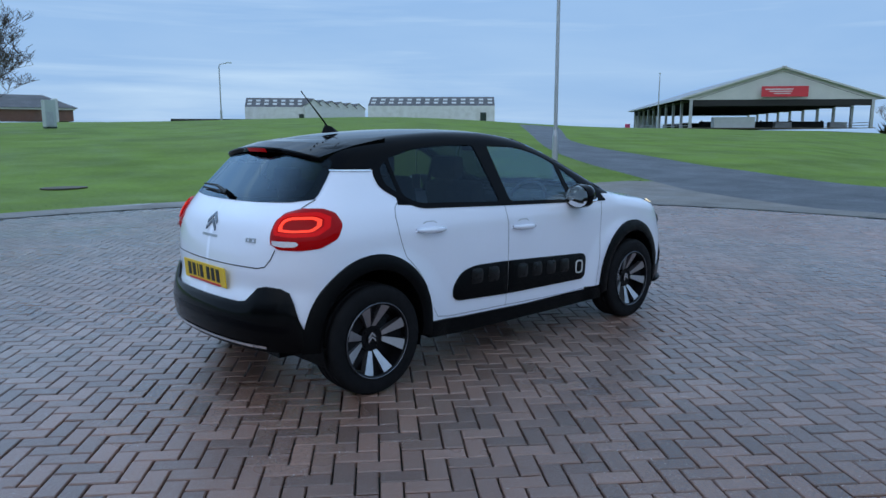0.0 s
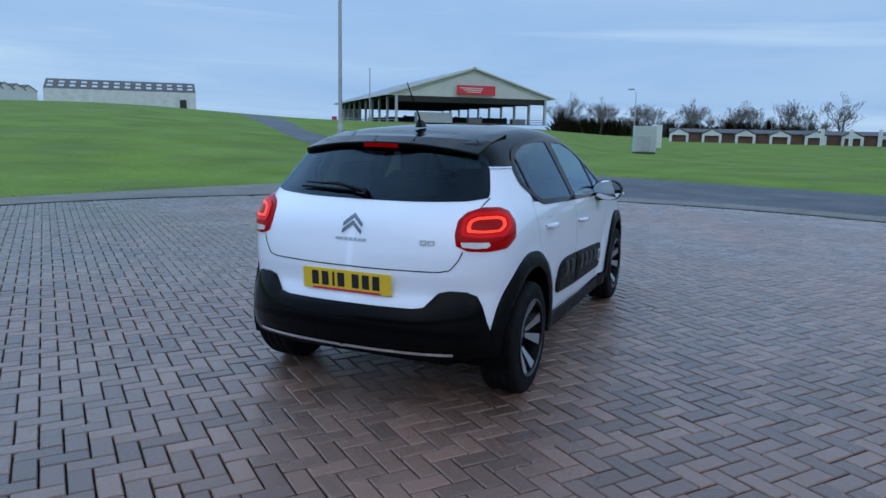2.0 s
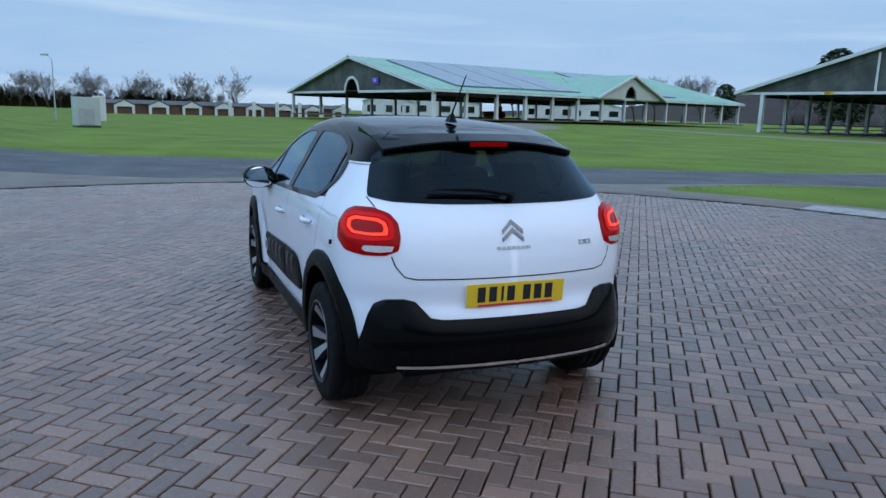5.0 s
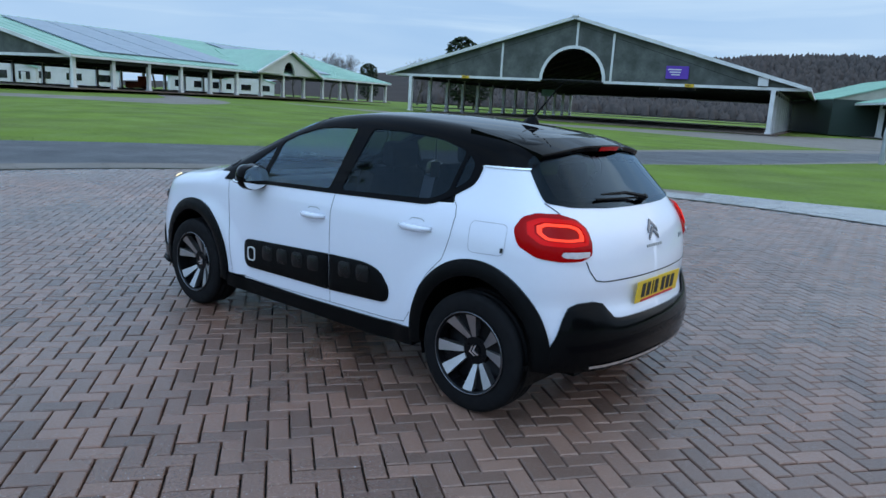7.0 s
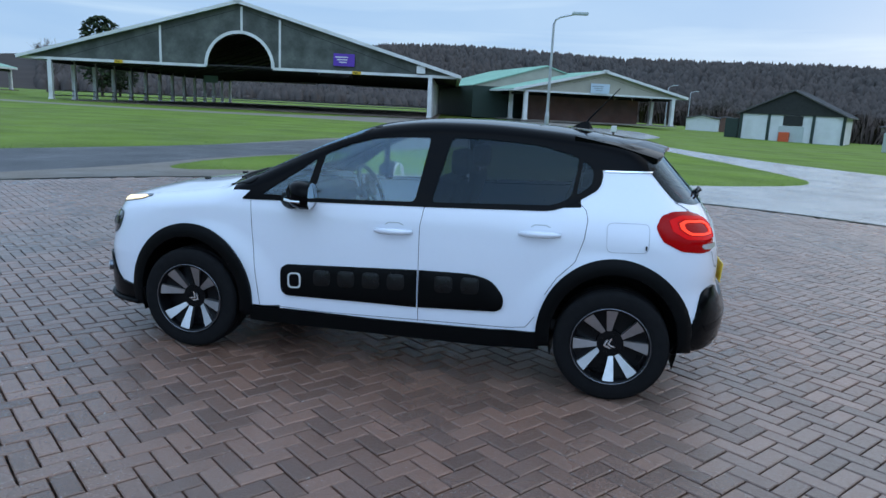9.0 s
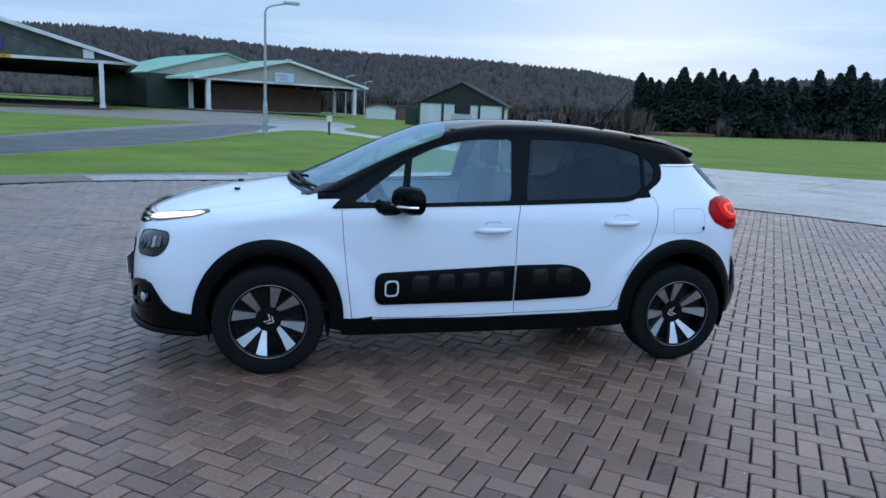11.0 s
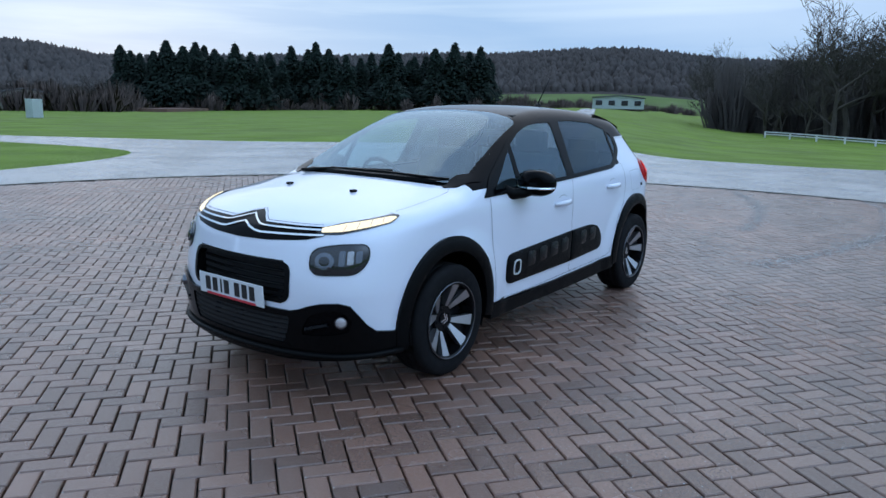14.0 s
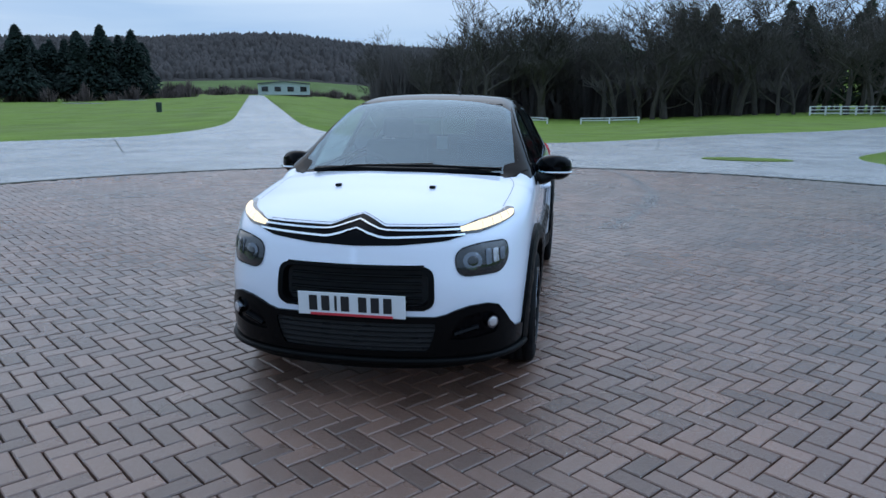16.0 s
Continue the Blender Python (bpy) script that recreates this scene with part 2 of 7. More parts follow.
STEEL = mat("galvanised_steel", (0.42, 0.44, 0.46), 0.45, metal=0.7, var=0.1, scale=3, fine=40)
CREAM = mat("cream_board", (0.36, 0.33, 0.28), 0.7, var=0.1, scale=0.6, fine=8)
REDBRICK = mat("red_brick_wall", (0.17, 0.085, 0.065), 0.8, var=0.2, scale=0.5, fine=9, stain=(0.12, 0.08, 0.07), stain_amount=0.6, stain_scale=0.6)
DARKGREEN = mat("dark_green_paint", (0.012, 0.030, 0.024), 0.5, var=0.15)
BLACKBOARD = mat("black_boarding", (0.012, 0.013, 0.013), 0.65, var=0.2, scale=2, fine=18)
SIGN_RED = mat("red_sign", (0.62, 0.035, 0.05), 0.45, var=0.04)
SIGN_PURPLE = mat("purple_sign", (0.10, 0.03, 0.36), 0.45, var=0.04)
SIGN_BLUE = mat("pale_blue_sign", (0.45, 0.56, 0.66), 0.45, var=0.04)
PINK = mat("pink_board", (0.75, 0.08, 0.22), 0.5, var=0.04)
YELLOW = mat("yellow_paint", (0.70, 0.42, 0.02), 0.5, var=0.05)
ORANGE = mat("orange_red_paint", (0.60, 0.09, 0.03), 0.5, var=0.1)
CABINET = mat("grey_green_cabinet", (0.42, 0.47, 0.46), 0.5, var=0.06, scale=2)
BARK = mat("bark", (0.060, 0.048, 0.040), 0.9, var=0.25, scale=2, fine=20)
TWIG = mat("bare_twigs", (0.066, 0.054, 0.046), 0.9, var=0.2, scale=1.5)
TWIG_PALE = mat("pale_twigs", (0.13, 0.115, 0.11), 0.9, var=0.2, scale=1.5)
CONIFER = mat("conifer_needles", (0.011, 0.021, 0.016), 0.8, var=0.3, scale=0.8, fine=6, island=0.4, spec=0.2)
EVERGREEN = mat("evergreen_leaves", (0.018, 0.030, 0.012), 0.8, var=0.3, scale=0.8, fine=6, island=0.5, spec=0.2)
SCRUB = mat("brown_scrub", (0.105, 0.078, 0.066), 0.9, var=0.3, scale=0.5, fine=4, island=0.4, spec=0.1)
# winter brown, lightened in the base colour to stand for distance haze
HILLWOOD = mat("hazed_bare_wood", (0.088, 0.075, 0.070), 0.95, var=0.10, scale=0.05, fine=1.2, island=0.14, spec=0.0, stain=(0.082, 0.076, 0.074), stain_amount=0.6, stain_scale=0.006)
FIELD = mat("far_field", (0.10, 0.145, 0.045), 0.9, var=0.15, scale=0.05, fine=1.0, spec=0.1)

CARWHITE = mat("white_car_paint", (0.770, 0.795, 0.880), 0.36, var=0.01, scale=3, coat=1.0)
CARBLACK = mat("black_gloss_paint", (0.0015, 0.0015, 0.0022), 0.05, var=0.0, scale=3, coat=0.0, spec=0.07)
PLASTIC = mat("black_textured_plastic", (0.0022, 0.0024, 0.0028), 0.38, spec=0.09, var=0.12, scale=8, fine=200, bump=0.15, bump_scale=900)
PADBUMP = mat("black_satin_rubber", (0.006, 0.0062, 0.0066), 0.3, spec=0.28, var=0.1, scale=8, fine=200)
BUMPER = mat("black_smooth_bumper", (0.0022, 0.0023, 0.0026), 0.14, spec=0.11, var=0.1, scale=5, fine=120)
SEAM = mat("pale_panel_joint", (0.30, 0.31, 0.34), 0.6, var=0)
GAP = mat("panel_gap", (0.012, 0.012, 0.013), 0.8, var=0)
RUBBER = mat("tyre_rubber", (0.008, 0.008, 0.009), 0.75, spec=0.12, var=0.15, scale=12, fine=120, bump=0.2, bump_scale=300)
ALLOY = mat("machined_alloy", (0.50, 0.50, 0.52), 0.42, metal=1.0, var=0.05, scale=20)
RIMBLACK = mat("gloss_black_rim", (0.004, 0.004, 0.005), 0.3, var=0.1, spec=0.15)
DARKCHROME = mat("dark_chrome", (0.16, 0.17, 0.19), 0.15, metal=1.0, var=0.05)
CHROME = mat("chrome", (0.80, 0.81, 0.83), 0.12, metal=1.0, var=0.02)
TRIM_IN = mat("dark_cabin_trim", (0.020, 0.020, 0.022), 0.7, var=0.15, scale=10)
SEAT = mat("grey_seat_cloth", (0.055, 0.055, 0.060), 0.9, var=0.15, scale=15, fine=200, bump=0.2, bump_scale=500)
PLATE_Y = mat("yellow_plate", (0.78, 0.50, 0.03), 0.4, var=0.02)
PLATE_W = mat("white_plate", (0.72, 0.73, 0.74), 0.4, var=0.02)
INK = mat("black_print", (0.012, 0.012, 0.014), 0.5, var=0)
REDLENS = glow_mat("red_lens", (1.0, 0.004, 0.010), 0.09, 0.12)
REDGLOW = glow_mat("lit_red_lens", (1.0, 0.004, 0.008), 0.32)
REDHOT = glow_mat("lit_red_tube", (1.0, 0.06, 0.035), 1.15)
CLEARLENS = mat("clear_lens", (0.52, 0.48, 0.48), 0.15, metal=0.25, var=0.1, scale=40, coat=1.0)
LAMPDARK = mat("headlamp_inner", (0.012, 0.013, 0.016), 0.15, metal=0.3, var=0.2, scale=20, coat=1.0)
REFLECT = mat("lamp_reflector", (0.42, 0.41, 0.42), 0.2, metal=0.8, var=0.1, scale=40)
LAMPHOT = glow_mat("lit_daylight_lamp", (1.0, 0.92, 0.68), 1.05)
GLASS_CLEAR = glass_mat("clear_glass", (0.78, 0.89, 0.87), 0.10)
GLASS_DARK = glass_mat("privacy_glass", (0.16, 0.17, 0.19), 0.025)
GLASS_SCREEN = glass_mat("windscreen_glass", (0.36, 0.50, 0.52), 0.14)
MIRROR = mat("mirror_glass", (0.85, 0.86, 0.87), 0.02, metal=1.0, var=0)
BULB = mat("pale_plastic", (0.62, 0.62, 0.60), 0.5, var=0.05)


# ---- helpers for shapes ----
class Geo:
    """Vertices and faces gathered for one mesh."""

    def __init__(self):
        self.v, self.f, self.n = [], [], None

    def add(self, verts, faces):
        n = len(self.v)
        self.v += [tuple(p) for p in verts]
        self.f += [tuple(i + n for i in q) for q in faces]
        return self

    def box(self, c, s, m=None, ch=0.0):
        """A box about c with sides s; ch chamfers its upright and level edges."""
        x, y, z = (a / 2 for a in s)
        if ch:
            b = bmesh.new()
            bmesh.ops.create_cube(b, size=1.0)
            for v in b.verts:
                v.co = Vector((v.co.x * s[0], v.co.y * s[1], v.co.z * s[2]))
            bmesh.ops.bevel(b, geom=b.edges[:], offset=ch, segments=2, affect="EDGES", profile=0.6)
            b.verts.index_update()
            vs = [v.co.copy() for v in b.verts]
            fs = [[v.index for v in q.verts] for q in b.faces]
            b.free()
        else:
            vs = [Vector((i * x, j * y, k * z)) for i in (-1, 1) for j in (-1, 1) for k in (-1, 1)]
            fs = [(0, 1, 3, 2), (4, 6, 7, 5), (0, 4, 5, 1), (2, 3, 7, 6), (0, 2, 6, 4), (1, 5, 7, 3)]
        if m is not None:
            vs = [m @ p for p in vs]
        return self.add([p + Vector(c) for p in vs], fs)

    def tube(self, a, b, r0, r1=None, n=8, caps=True):
        a, b = Vector(a), Vector(b)
        r1 = r0 if r1 is None else r1
        d = (b - a).normalized()
        u = d.orthogonal().normalized()
        w = d.cross(u)
        vs = []
        for p, r in ((a, r0), (b, r1)):
            vs += [p + r * (math.cos(2 * math.pi * k / n) * u + math.sin(2 * math.pi * k / n) * w) for k in range(n)]
        fs = [(k, (k + 1) % n, n + (k + 1) % n, n + k) for k in range(n)]
        if caps:
            fs += [tuple(range(n))[::-1], tuple(range(n, 2 * n))]
        return self.add(vs, fs)

    def line(self, pts, r, n=6):
        """A bent tube through pts, of one radius or one a point."""
        rs = r if isinstance(r, (list, tuple)) else [r] * len(pts)
        pts = [Vector(p) for p in pts]
        vs, fs = [], []
        u = None
        for i, p in enumerate(pts):
            d = (pts[min(i + 1, len(pts) - 1)] - pts[max(i - 1, 0)]).normalized()
            u = d.orthogonal().normalized() if u is None else (u - d * u.dot(d)).normalized()
            w = d.cross(u)
            vs += [p + rs[i] * (math.cos(2 * math.pi * k / n) * u + math.sin(2 * math.pi * k / n) * w) for k in range(n)]
        for i in range(len(pts) - 1):
            fs += [(i * n + k, i * n + (k + 1) % n, (i + 1) * n + (k + 1) % n, (i + 1) * n + k) for k in range(n)]
        fs += [tuple(range(n))[::-1], tuple(range((len(pts) - 1) * n, len(pts) * n))]
        return self.add(vs, fs)

    def prism(self, poly, m, depth):
        """A flat outline (2D) pushed depth along its normal, laid by m (x, y in plane, z the normal)."""
        n = len(poly)
        vs = [m @ Vector((x, y, 0)) for x, y in poly] + [m @ Vector((x, y, depth)) for x, y in poly]
        fs = [tuple(range(n))[::-1], tuple(range(n, 2 * n))]
        fs += [(k, (k + 1) % n, n + (k + 1) % n, n + k) for k in range(n)]
        return self.add(vs, fs)


def mesh_of(name, g, material, smooth=False):
    me = bpy.data.meshes.new(name)
    me.from_pydata(g.v, [], g.f)
    me.materials.append(material)
    me.update()
    if smooth:
        me.shade_smooth()
        if g.n:
            me.normals_split_custom_set_from_vertices(g.n)
    return me


def part(name, g, material, parent=None, label="", smooth=False, place=None):
    ob = new(name, mesh_of(name, g, material, smooth))
    if parent is not None:
        ob.parent = parent
    if place is not None:
        ob.matrix_local = place
    if label:
        tagged(ob, label)
    return ob


def thing(name, label, category, m=None, group="", kind=""):
    ob = new(name)
    if m is not None:
        ob.matrix_world = m
    return tagged(ob, label, category, group, kind)


def single(name, g, material, label, category, m=None, group="", kind="", smooth=False):
    ob = new(name, mesh_of(name, g, material, smooth))
    if m is not None:
        ob.matrix_world = m
    return tagged(ob, label, category, group, kind)


# ---- ground ----
def lerp_table(table, a):
    for (a0, v0), (a1, v1) in zip(table, table[1:]):
        if a0 <= a <= a1:
            k = (a - a0) / (a1 - a0)
            k = k * k * (3 - 2 * k)
            return v0 + (v1 - v0) * k
    return table[0][1]


RISE = [(-180, -2.2), (-168, -1.6), (-155, 1.2), (-140, 0.0), (-120, -0.9), (-108, -0.9), (-85, 0.1), (-60, 0.2), (-25, 0.9), (-8, 0.1), (8, 0.1), (20, 2.2), (30, 2.8), (52, 5.0), (76, 3.8), (100, 2.0), (140, 0.0), (160, -0.6), (180, -2.2)]
SLOPE = [(-180, 4), (-172, 0), (140, 0), (156, 15), (170, 14), (180, 4)]
HILL = [(-180, 30), (-166, 44), (-157, 52), (-146, 46), (-132, 40), (-119, 34), (-112, 44), (-104, 49), (-92, 50), (-78, 56), (-66, 48), (-50, 30), (-30, 5), (-20, 0), (150, 0), (165, 18), (180, 30)]


def ground_z(x, y):
    r, az = math.hypot(x, y), math.degrees(math.atan2(y, x))
    h = 0.0
    if r > 15:
        h = lerp_table(RISE, az) * (1 - math.exp(-(r - 15) / 60))
    if r > 115:
        k = min(1.0, (r - 115) / 130)
        h += lerp_table(SLOPE, az) * k * k * (3 - 2 * k)
    if r > 330:
        k = min(1.0, (r - 330) / 420)
        h += lerp_table(HILL, az) * k * k * (3 - 2 * k)
    return h


C0, R0 = Vector((0.2, 0.2)), 10.0
FAR_FIELD = [(r * math.cos(radians(a)), r * math.sin(radians(a))) for r, a in [(298, -173 + i) for i in range(45)] + [(432, -129 - i) for i in range(45)]]
FAR_EDGE = [(300 * math.cos(a * math.pi / 90), 300 * math.sin(a * math.pi / 90)) for a in range(180)]
CIRCLE = [(C0.x + R0 * math.cos(a * math.pi / 48), C0.y + R0 * math.sin(a * math.pi / 48)) for a in range(96)]
ISLAND = [(8.0, -8.2), (8.2, -12.3), (6.3, -16.5), (4.3, -22), (2.2, -31), (-0.5, -41), (-3, -36), (-5.6, -27), (-6.9, -19.5), (-6.8, -16.5), (-5.6, -14.4), (-3.4, -12.9), (0, -11.8), (3, -11.0), (6, -9.7)]
ROAD = [(60, 46), (41, 30.5), (30, 21.7), (23.3, 12.0), (20.2, 7.2), (18.4, 2.4), (16.4, -3.4), (14.4, -7.6), (12.8, -10.8), (10.6, -16), (9.2, -23.5), (6.5, -34), (4.0, -44),
        (0.5, -44), (2.5, -33), (4.5, -22), (6.5, -16.5), (8.4, -12.3), (8.6, -8.6), (9.6, -5.7), (10.1, -3), (10.6, 0.2), (12.6, 4.0), (15.6, 7.9), (19.0, 12.7), (23.6, 18.2), (40, 33.5), (58, 50)]
APRON = [(15.6, 8.0), (11, 8.5), (9, 9.3), (6, 10.3), (2.4, 11.3), (-0.8, 11.2), (-5, 10.6), (-9, 8.6), (-11.4, 7.7), (-13.6, 7.5), (-16.4, 9.5), (-24, 14.5), (-45, 26), (-47, 22.5), (-32.6, 14.8), (-24, 4.0), (-19.5, -0.2), (-18.2, -4.5), (-20, -8), (-24.5, -10.8), (-135, -62),
         (-137, -66), (-27, -15.0), (-21, -13.0), (-16.5, -14.0), (-14.4, -17), (-10.5, -25), (-6, -34), (-2.5, -44), (-6, -58), (-4, -76), (3, -76), (2.5, -56), (6, -44), (9, -30), (11, -14), (13, -5), (14, 4)]
YARD = [(4.2, -44), (14, -48), (24, -50), (44, -44), (60, -44), (60, -47), (44, -49), (27, -56), (17, -74), (6, -110), (-2, -110), (3, -76), (2.6, -56)]
TRACK = [(70, -39), (52, -34), (44, -27), (41, -20), (60, -12), (68, -14), (52, -22), (54, -29), (70, -36)]


def inside(poly, x, y):
    hit, n = False, len(poly)
    for i in range(n):
        (x0, y0), (x1, y1) = poly[i], poly[(i + 1) % n]
        if (y0 > y) != (y1 > y) and x < (x1 - x0) * (y - y0) / (y1 - y0) + x0:
            hit = not hit
    return hit


def smoothed(poly, step=1.5, rounds=2):
    """An outline with its corners rounded and its long sides cut up."""
    for _ in range(rounds):
        q = []
        for (a, b), (c, d) in zip(poly, poly[1:] + poly[:1]):
            if math.hypot(c - a, d - b) < 0.8:
                q.append(((a + c) / 2, (b + d) / 2))
            else:
                k = min(0.25, 3.0 / math.hypot(c - a, d - b))
                q += [(a + (c - a) * k, b + (d - b) * k), (c - (c - a) * k, d - (d - b) * k)]
        poly = q
    return poly


def resample_line(pts, step):
    out = []
    for (ax, ay), (bx, by) in zip(pts, pts[1:]):
        n = max(1, int(math.hypot(bx - ax, by - ay) / step))
        out += [(ax + (bx - ax) * i / n, ay + (by - ay) * i / n) for i in range(n)]
    return out + [pts[-1]]


ISLAND, ROAD, APRON, YARD, TRACK = smoothed(ISLAND), smoothed(ROAD), smoothed(APRON), smoothed(YARD), smoothed(TRACK)


def build_ground():
    pts, edges = [], []
    for poly in (CIRCLE, ISLAND, ROAD, APRON, YARD, TRACK, FAR_FIELD, FAR_EDGE):
        n = len(pts)
        pts += [Vector(p) for p in poly]
        edges += [(n + i, n + (i + 1) % len(poly)) for i in range(len(poly))]
    r = 2.0
    while r < 2600:
        count = 24 if r < 10 else 96 if r < 120 else 144
        for k in range(count):
            a = 2 * math.pi * (k + 0.5 * (int(r * 7) % 2)) / count
            pts.append(Vector((r * math.cos(a), r * math.sin(a))))
        r *= 1.09 if r > 20 else 1.16
    vs, _, fs, *_ = delaunay_2d_cdt(pts, edges, [], 0, 1e-4)
    kinds = {"grass": Geo(), "road": Geo(), "apron": Geo(), "bed": Geo(), "yard": Geo(), "side": Geo(), "wood": Geo(), "field": Geo()}
    maps = {k: {} for k in kinds}
    for f in fs:
        cx, cy = sum(vs[i].x for i in f) / 3, sum(vs[i].y for i in f) / 3
        rr, az = math.hypot(cx, cy), math.degrees(math.atan2(cy, cx))
        if math.hypot(cx - C0.x, cy - C0.y) < R0 * 0.999:
            k = "bed"
        elif inside(ISLAND, cx, cy):
            k = "grass"
        elif inside(ROAD, cx, cy):
            k = "road"
        elif inside(APRON, cx, cy):
            k = "side" if cx > 2.0 else "apron"
        elif inside(YARD, cx, cy) or inside(TRACK, cx, cy):
            k = "yard"
        elif rr > 300 and lerp_table(HILL, az) > 2:
            k = "field" if inside(FAR_FIELD, cx, cy) else "wood"
        else:
            k = "grass"
        g, mp = kinds[k], maps[k]
        q = []
        for i in f:
            if i not in mp:
                mp[i] = len(g.v)
                g.v.append((vs[i].x, vs[i].y, ground_z(vs[i].x, vs[i].y) - (0.035 if k == "bed" else 0.0)))
            q.append(mp[i])
        g.f.append(tuple(q))
    single("ground", kinds["grass"], GRASS, "mown green winter grass, patchy and damp", "grass", kind="structure", smooth=True)
    single("road", kinds["road"], ASPHALT, "dark grey asphalt road curving past the paved circle", "road", kind="structure")
    single("pavement", kinds["apron"], CONCRETE, "damp pale concrete apron with joints and patches", "pavement", kind="structure")
    single("side_pavement", kinds["side"], EDGING, "dull brown-grey concrete strip beside the brick circle", "pavement", kind="structure")
    single("yard", kinds["yard"], GRAVEL, "brown gravel and earth yard beside the sheds", "yard", kind="structure")
    single("hillside", kinds["wood"], HILLWOOD, "far wooded hillside in winter brown, paled for haze", "hill", kind="structure", smooth=True)
    single("far_field", kinds["field"], FIELD, "pale green far pasture below the woods", "field", kind="structure", smooth=True)
    return single("brick_circle", kinds["bed"], JOINT, "round area of herringbone brick paving with sandy joints", "paving", kind="structure")


brick_circle = build_ground()


# ---- trees ----
def bare_tree(seed, height=9.0, spread=0.5, depth=5, twig=TWIG, name="tree", label="bare winter tree with fine spreading twigs", thick=0.02):
    rnd = random.Random(seed)
    wood, fine = Geo(), Geo()

    def grow(p, d, length, r, level):
        r = max(r, height * 0.0016)
        pts, rs = [p], [r]
        n = 3 if level < 3 else 2
        for i in range(n):
            d = (d + Vector((rnd.uniform(-1, 1), rnd.uniform(-1, 1), rnd.uniform(-0.3, 0.7))) * 0.16).normalized()
            p = p + d * (length / n)
            pts.append(p)
            rs.append(r * (1 - 0.45 * (i + 1) / n))
        (wood if level < 3 else fine).line(pts, rs, 6 if level < 2 else 3)
        if level >= depth:
            return
        kids = rnd.choice((3, 4)) if level else rnd.choice((4, 5))
        for k in range(kids):
            t = rnd.uniform(0.35, 1.0) if k else 1.0
            q = pts[min(n, int(t * n + 0.5))]
            side = Vector((rnd.uniform(-1, 1), rnd.uniform(-1, 1), rnd.uniform(-0.15, 0.6))).normalized()
            nd = (d * (1 - spread) + side * (spread + 0.15) + Vector((0, 0, 0.12))).normalized()
            grow(q, nd, length * rnd.uniform(0.55, 0.78), rs[-1] * rnd.uniform(0.55, 0.85), level + 1)

    grow(Vector((0, 0, -0.3)), Vector((rnd.uniform(-0.05, 0.05), rnd.uniform(-0.05, 0.05), 1)), height * 0.34, height * thick, 0)
    tree = thing(name, label, "tree")
    part("trunk", wood, BARK, tree)
    part("crown", fine, twig, tree)
    return tree


def leafy_tree(seed, height=9.0, width=2.6, cone=True, material=CONIFER, name="conifer", label="dark evergreen conifer with ragged drooping sprays", n=420):
    rnd = random.Random(seed)
    trunk, crown = Geo(), Geo()
    trunk.tube((0, 0, -0.3), (0, 0, height * 0.9), height * 0.02, height * 0.004, 6)
    for i in range(n):
        t = rnd.random() ** 0.8
        if cone:
            z = height * (0.06 + 0.92 * t)
            rad = width * (1 - t) ** 0.85 * rnd.uniform(0.3, 1.1) * (0.85 + 0.25 * math.sin(11 * t + seed))
        else:
            z = height * (0.10 + 0.88 * t)
            rad = width * math.sqrt(max(0.03, 1 - (2 * t - 1) ** 2)) * rnd.random() ** 0.4 * (0.85 + 0.2 * math.sin(5 * t + seed))
        a = rnd.uniform(0, 2 * math.pi)
        p = Vector((rad * math.cos(a), rad * math.sin(a), z))
        s = height * rnd.uniform(0.022, 0.055)
        out = Vector((math.cos(a), math.sin(a), rnd.uniform(-0.7, 0.25)))
        u = Vector((-math.sin(a), math.cos(a), rnd.uniform(-0.3, 0.3)))
        crown.add([p - out * s * 0.6, p + u * s * 0.6, p + out * s * 1.1, p - u * s * 0.6, p + Vector((0, 0, s * 0.5))], [(0, 1, 4), (1, 2, 4), (2, 3, 4), (3, 0, 4), (0, 3, 2, 1)])
    if cone:
        crown.tube((0, 0, height * 0.88), (0, 0, height * 1.03), height * 0.012, 0.0, 4)
    tree = thing(name, label, "tree")
    part("trunk", trunk, BARK, tree)
    part("crown", crown, material, tree)
    return tree


def at_az(az, r, dz=0.0, rz=0.0, s=1.0, origin=(0, 0)):
    x, y = origin[0] + r * math.cos(radians(az)), origin[1] + r * math.sin(radians(az))
    return pose(x, y, ground_z(x, y) + dz, 0, 0, rz) @ Matrix.Scale(s, 4)


def place_copies(proto, poses, group):
    tagged(proto, group=group)
    base = proto.matrix_world.copy()
    for i, m in enumerate(poses):
        if i == 0:
            proto.matrix_world = m
        else:
            c = copy_thing(proto, m)
            c.matrix_basis = m


rnd = random.Random(5)
# conifer belt
protos = [leafy_tree(11 + i, 11.5 + i * 0.8, 3.9 + 0.35 * i, n=2000) for i in range(3)]
lists = [[], [], []]
for i in range(40):
    az = -118.5 - i * 0.72 + rnd.uniform(-0.2, 0.2)
    lists[i % 3].append(at_az(az, rnd.uniform(128, 140), rz=rnd.uniform(0, 360), s=rnd.uniform(0.72, 0.98)))
for p, l in zip(protos, lists):
    place_copies(p, l, "conifer belt")
# bare woods
bare = [bare_tree(31 + i, 10 + i, 0.5 + 0.05 * i) for i in range(4)]
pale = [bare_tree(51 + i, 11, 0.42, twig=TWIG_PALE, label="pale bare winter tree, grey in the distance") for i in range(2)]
lists = [[], [], [], []]
for i in range(90):
    az = -164 - i * 0.46 + rnd.uniform(-0.5, 0.5)
    tall = 0.85 if az > -172 else 1.15
    lists[i % 4].append(at_az(az, rnd.uniform(74, 112), rz=rnd.uniform(0, 360), s=rnd.uniform(0.85, 1.35) * tall))
